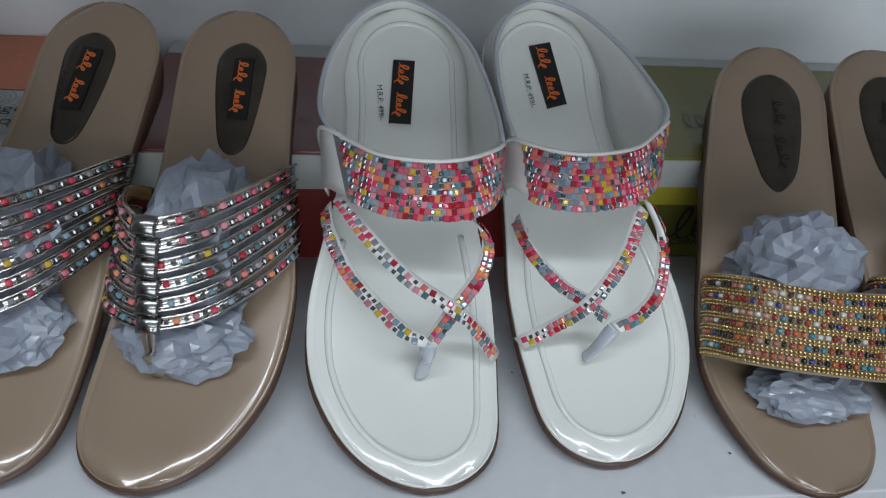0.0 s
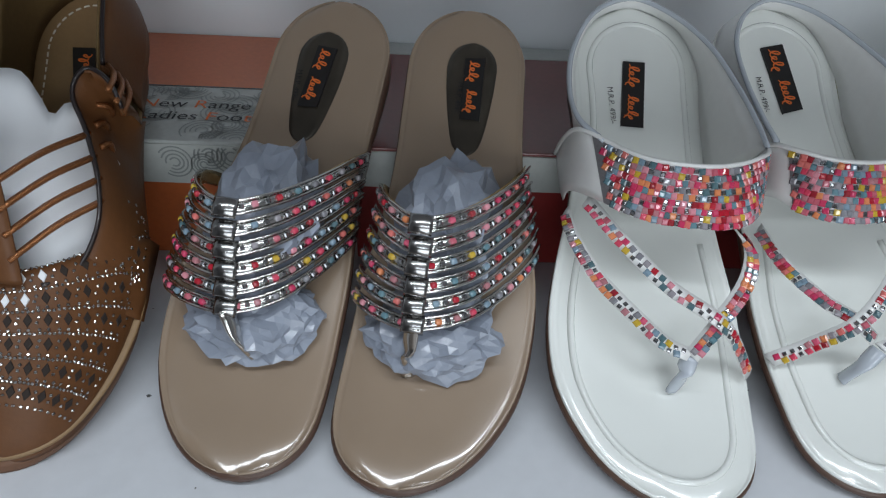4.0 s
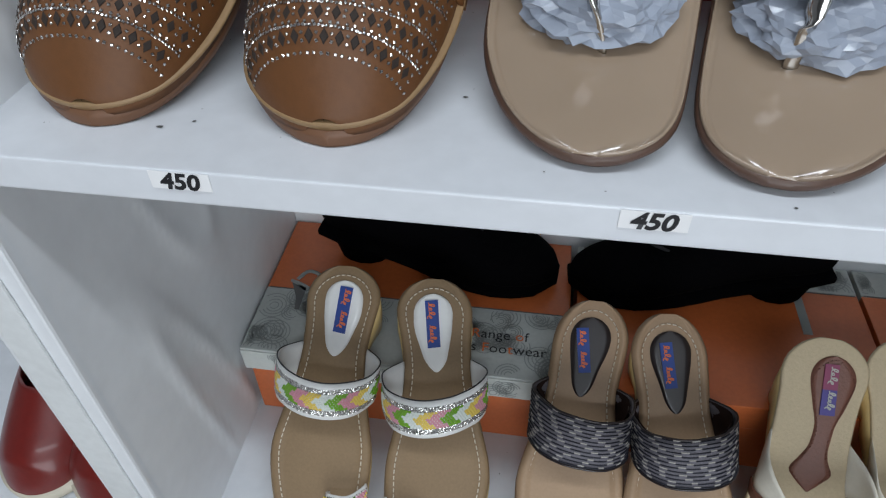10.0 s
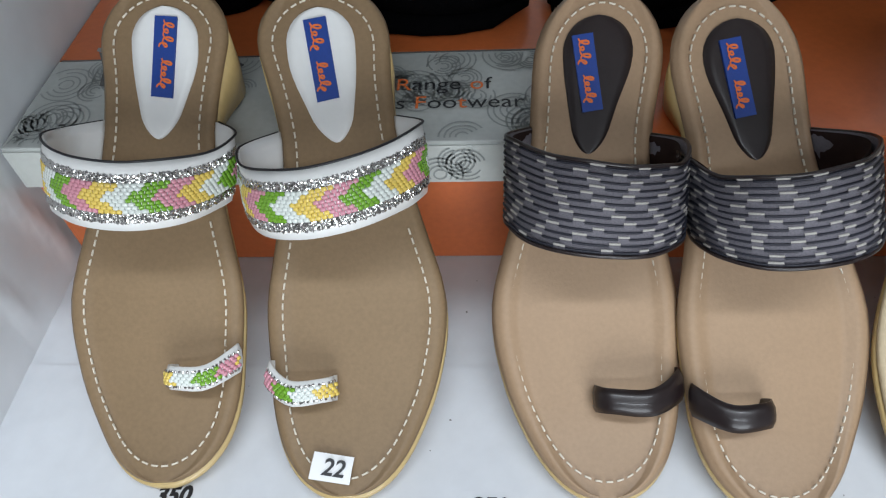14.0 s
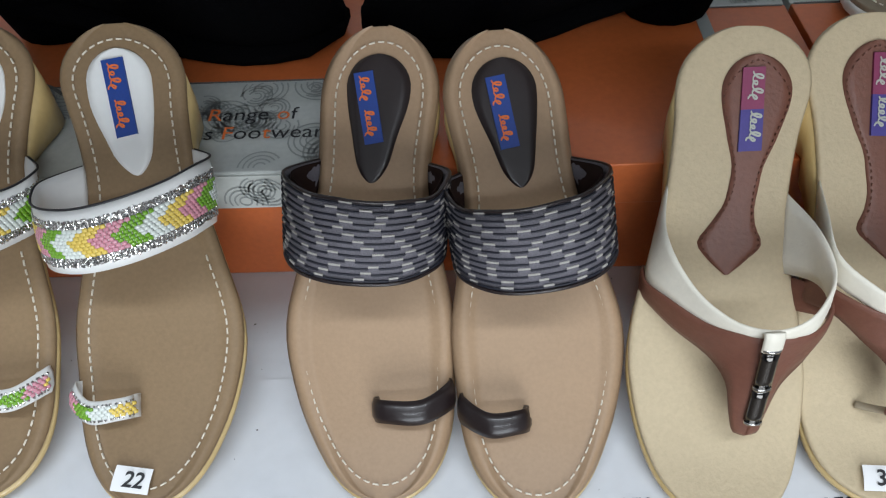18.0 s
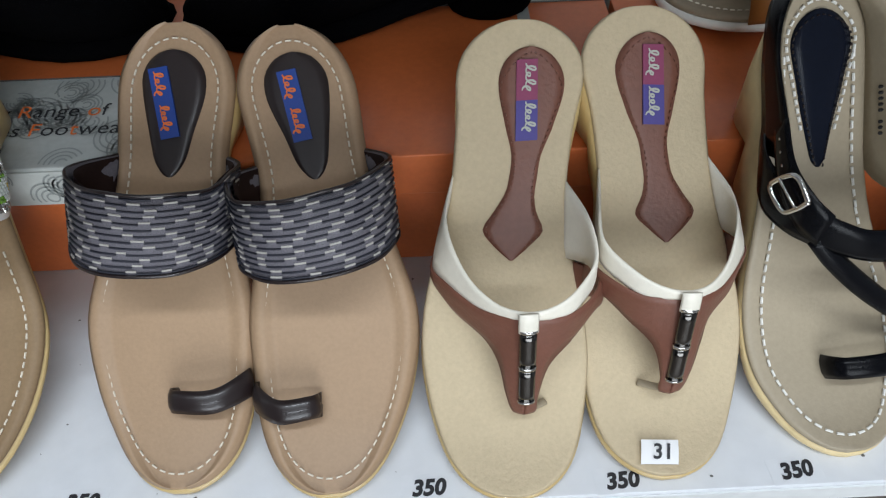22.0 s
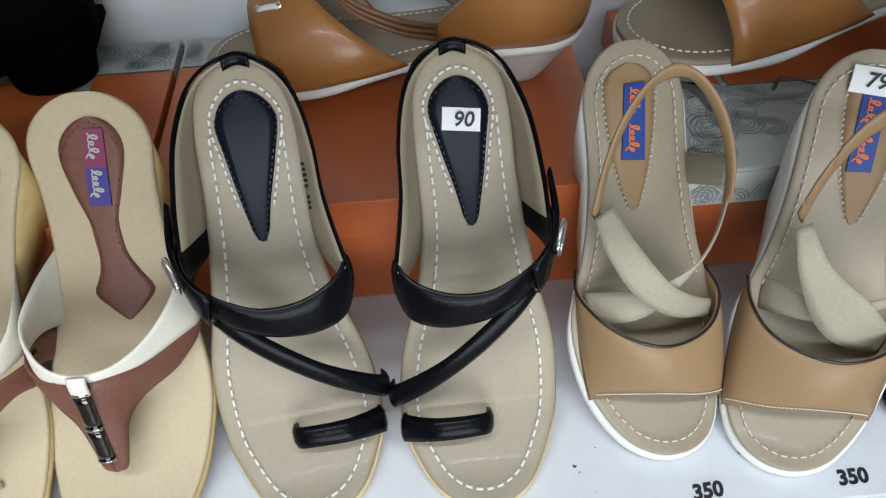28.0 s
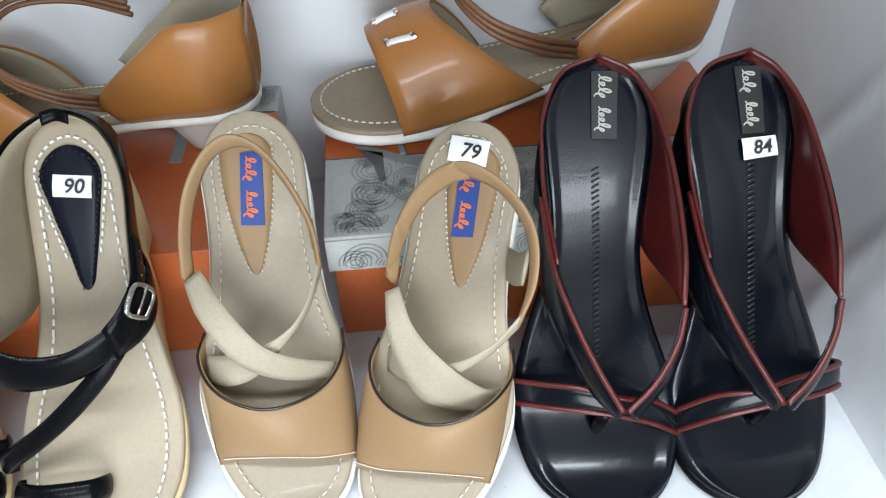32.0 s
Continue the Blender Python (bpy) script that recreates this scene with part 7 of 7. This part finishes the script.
printed_box(box_a, BOXH, 0.172, 0.287, 1)
printed_box(box_d, BOXH, 0.170, 0.282, 2)
printed_box(box_e, BOX1H, 0.160, 0.286, 3, 0.040)
swirls(box_b, [(0.002, 0.255, 0.142, 0.172, BOXH + 0.0004, False)], 4)
swirls(box_c, [(0.002, 0.263, 0.140, 0.170, BOXH + 0.0004, False)], 5)
for box, w in ((box_b, 0.257), (box_c, 0.265)):
    slab("dark_line", (0.002, 0.1376, BOXH), (w - 0.002, 0.1386, BOXH + 0.0005), SHADE_INK, box, bevel=0)
    slab("printed_strap", (0.198, 0.085, BOXH), (0.206, 0.140, BOXH + 0.0004), SWIRL_INK, box, bevel=0)
# olive box: yellow stripe, ornament and words on its front
slab("yellow_stripe", (0.0032, 0.0030, 0.046), (0.3108, 0.0044, 0.0615), YELLOW_CARD, box_g, bevel=0)
front_pm = Matrix.Translation((0.052, 0.0028, 0.026)) @ Matrix.Rotation(radians(90), 4, "X")
squiggle("printed_ornament", front_pm, 0.040, 0.026, INK, box_g, loops=3, width=0.0018, seed=7)
lettering("printed_text", "Collection", Matrix.Translation((0.056, 0.0028, 0.013)) @ Matrix.Rotation(radians(90), 4, "X"), 0.0085, INK, box_g, shear=0.2)
squiggle("printed_ornament", Matrix.Translation((0.060, 0.045, BOX1H + 0.0004)), 0.030, 0.020, SHADE_INK, box_g, loops=3, width=0.0012, seed=8)
squiggle("printed_ornament", Matrix.Translation((0.060, 0.040, BOX1H + 0.0004)), 0.050, 0.016, RED_CARD, box_f, loops=4, width=0.0010, seed=9)

# ---- prices, paper, scuffs ----
for x in (-0.2885, -0.1005):
    tag = slab("price_label", (-0.0125, -0.0003, -0.0045), (0.0135, 0.0, 0.0042), TAG_PAPER, None, bevel=0)
    tag.location = (x, -0.0042, 1.1632)
    tagged(tag, "white price sticker reading 450 on the shelf edge", "price label", "price labels on the shelves")
    lettering("number", "450", Matrix.Translation((0, -0.0006, -0.0040)) @ Matrix.Rotation(radians(90), 4, "X"), 0.0112, INK, tag, shear=0.2, bold=0.0004, align="CENTER")
for i, (x, y, turn) in enumerate(((-0.288, 0.002, 2), (-0.139, -0.001, 0), (0.036, -0.002, 1), (0.134, -0.003, 3), (0.223, -0.002, 6), (0.297, -0.002, 3), (0.458, 0.001, 4), (0.537, 0.001, 1))):
    tag = slab("price_label", (-0.0135, -0.0065, 0.0), (0.0135, 0.0068, 0.0001), SHELF_PAPER, None, bevel=0)
    tag.location, tag.rotation_euler = (x, y, Z2 + 0.00042), (0, 0, radians(turn))
    tagged(tag, "handwritten black price 350 on white shelf paper", "price label", "price labels on the shelves")
    lettering("number", "350", Matrix.Translation((0, -0.0040, 0.0004)), 0.0112, INK, tag, shear=0.2, bold=0.0005, align="CENTER")
structure("paper_sheet_lower", (XL + 0.001, -0.0095, Z2), (XR - 0.001, 0.072, Z2 + 0.0004), SHELF_PAPER, "white glossy paper sheet on the shelf", 0)
structure("edge_strip_lower", (XL + 0.001, -0.0112, Z2 - 0.0195), (XR - 0.001, -0.0101, Z2 - 0.003), EDGE_PAINT, "grey painted shelf edge", 0)


def specks(name, z, y0, y1, count, seed):
    rng = random.Random(seed)
    verts, faces = [], []
    for _ in range(count):
        x, y, r = rng.uniform(XL + 0.01, XR - 0.01), rng.uniform(y0, y1), rng.uniform(0.0003, 0.0013) * rng.random()
        r = max(r, 0.0003)
        q, n = len(verts), 6
        sq = rng.uniform(0.4, 1.6)
        for j in range(n):
            a = 2 * math.pi * j / n
            verts.append((x + r * math.cos(a) * sq * rng.uniform(0.6, 1.3), y + r * math.sin(a) * rng.uniform(0.6, 1.3), z))
        faces.append(tuple(range(q, q + n)))
    tagged(link(name, mesh_of(name, verts, faces, SHADE_INK, False)), "dark specks and scuffs on the shelf paper", "dirt", "", "stuff")


specks("scuff", Z1 + 0.0005, 0.0, 0.17, 140, 1)
specks("scuff", Z2 + 0.0009, -0.006, 0.14, 140, 2)


def covering(name, x, face, seed, label, y0=0.0, z0=0.22, z1=1.58):
    """A glued sheet on a partition, with long creases and bubbles."""
    ny, nz = 60, 150
    rows = []
    for i in range(ny + 1):
        y = y0 + (YB2 - 0.001 - y0) * i / ny
        row = []
        for j in range(nz + 1):
            z = z0 + (z1 - z0) * j / nz
            c = Vector((y * 9 + z * 2.2, z * 1.6, seed))
            r = 1 - abs(noise.noise(c * 1.6))
            crease = max(0.0, r - 0.86) / 0.14
            bub = noise.noise(Vector((y * 14, z * 10, seed + 4)))
            edge = min(1, i / 4, (ny - i) / 3)
            d = 0.0012 + edge * (0.0026 * crease ** 1.5 + 0.0007 * (bub + 0.5))
            if abs(z - Z1 + 0.008) < 0.03 or abs(z - Z2 + 0.008) < 0.02:
                d = min(d, 0.0016)
            row.append(Vector((x + face * max(d, 0.0004), y, z)))
        rows.append(row)
    ob = grid_part(name, rows, WHITE_PAINT, None, "")
    tagged(ob, label, "", "", "structure")


covering("wall_covering_left", XL, 1, 3, "creased white vinyl sheet glued to the partition")
covering("wall_covering_right", XR, -1, 8, "creased white vinyl sheet glued to the partition")
structure("trim_left", (XL - 0.030, -0.0085, 0.2), (XL - 0.010, -0.0062, 1.75), EDGE_PAINT, "painted front strip of the partition", 0.0008)
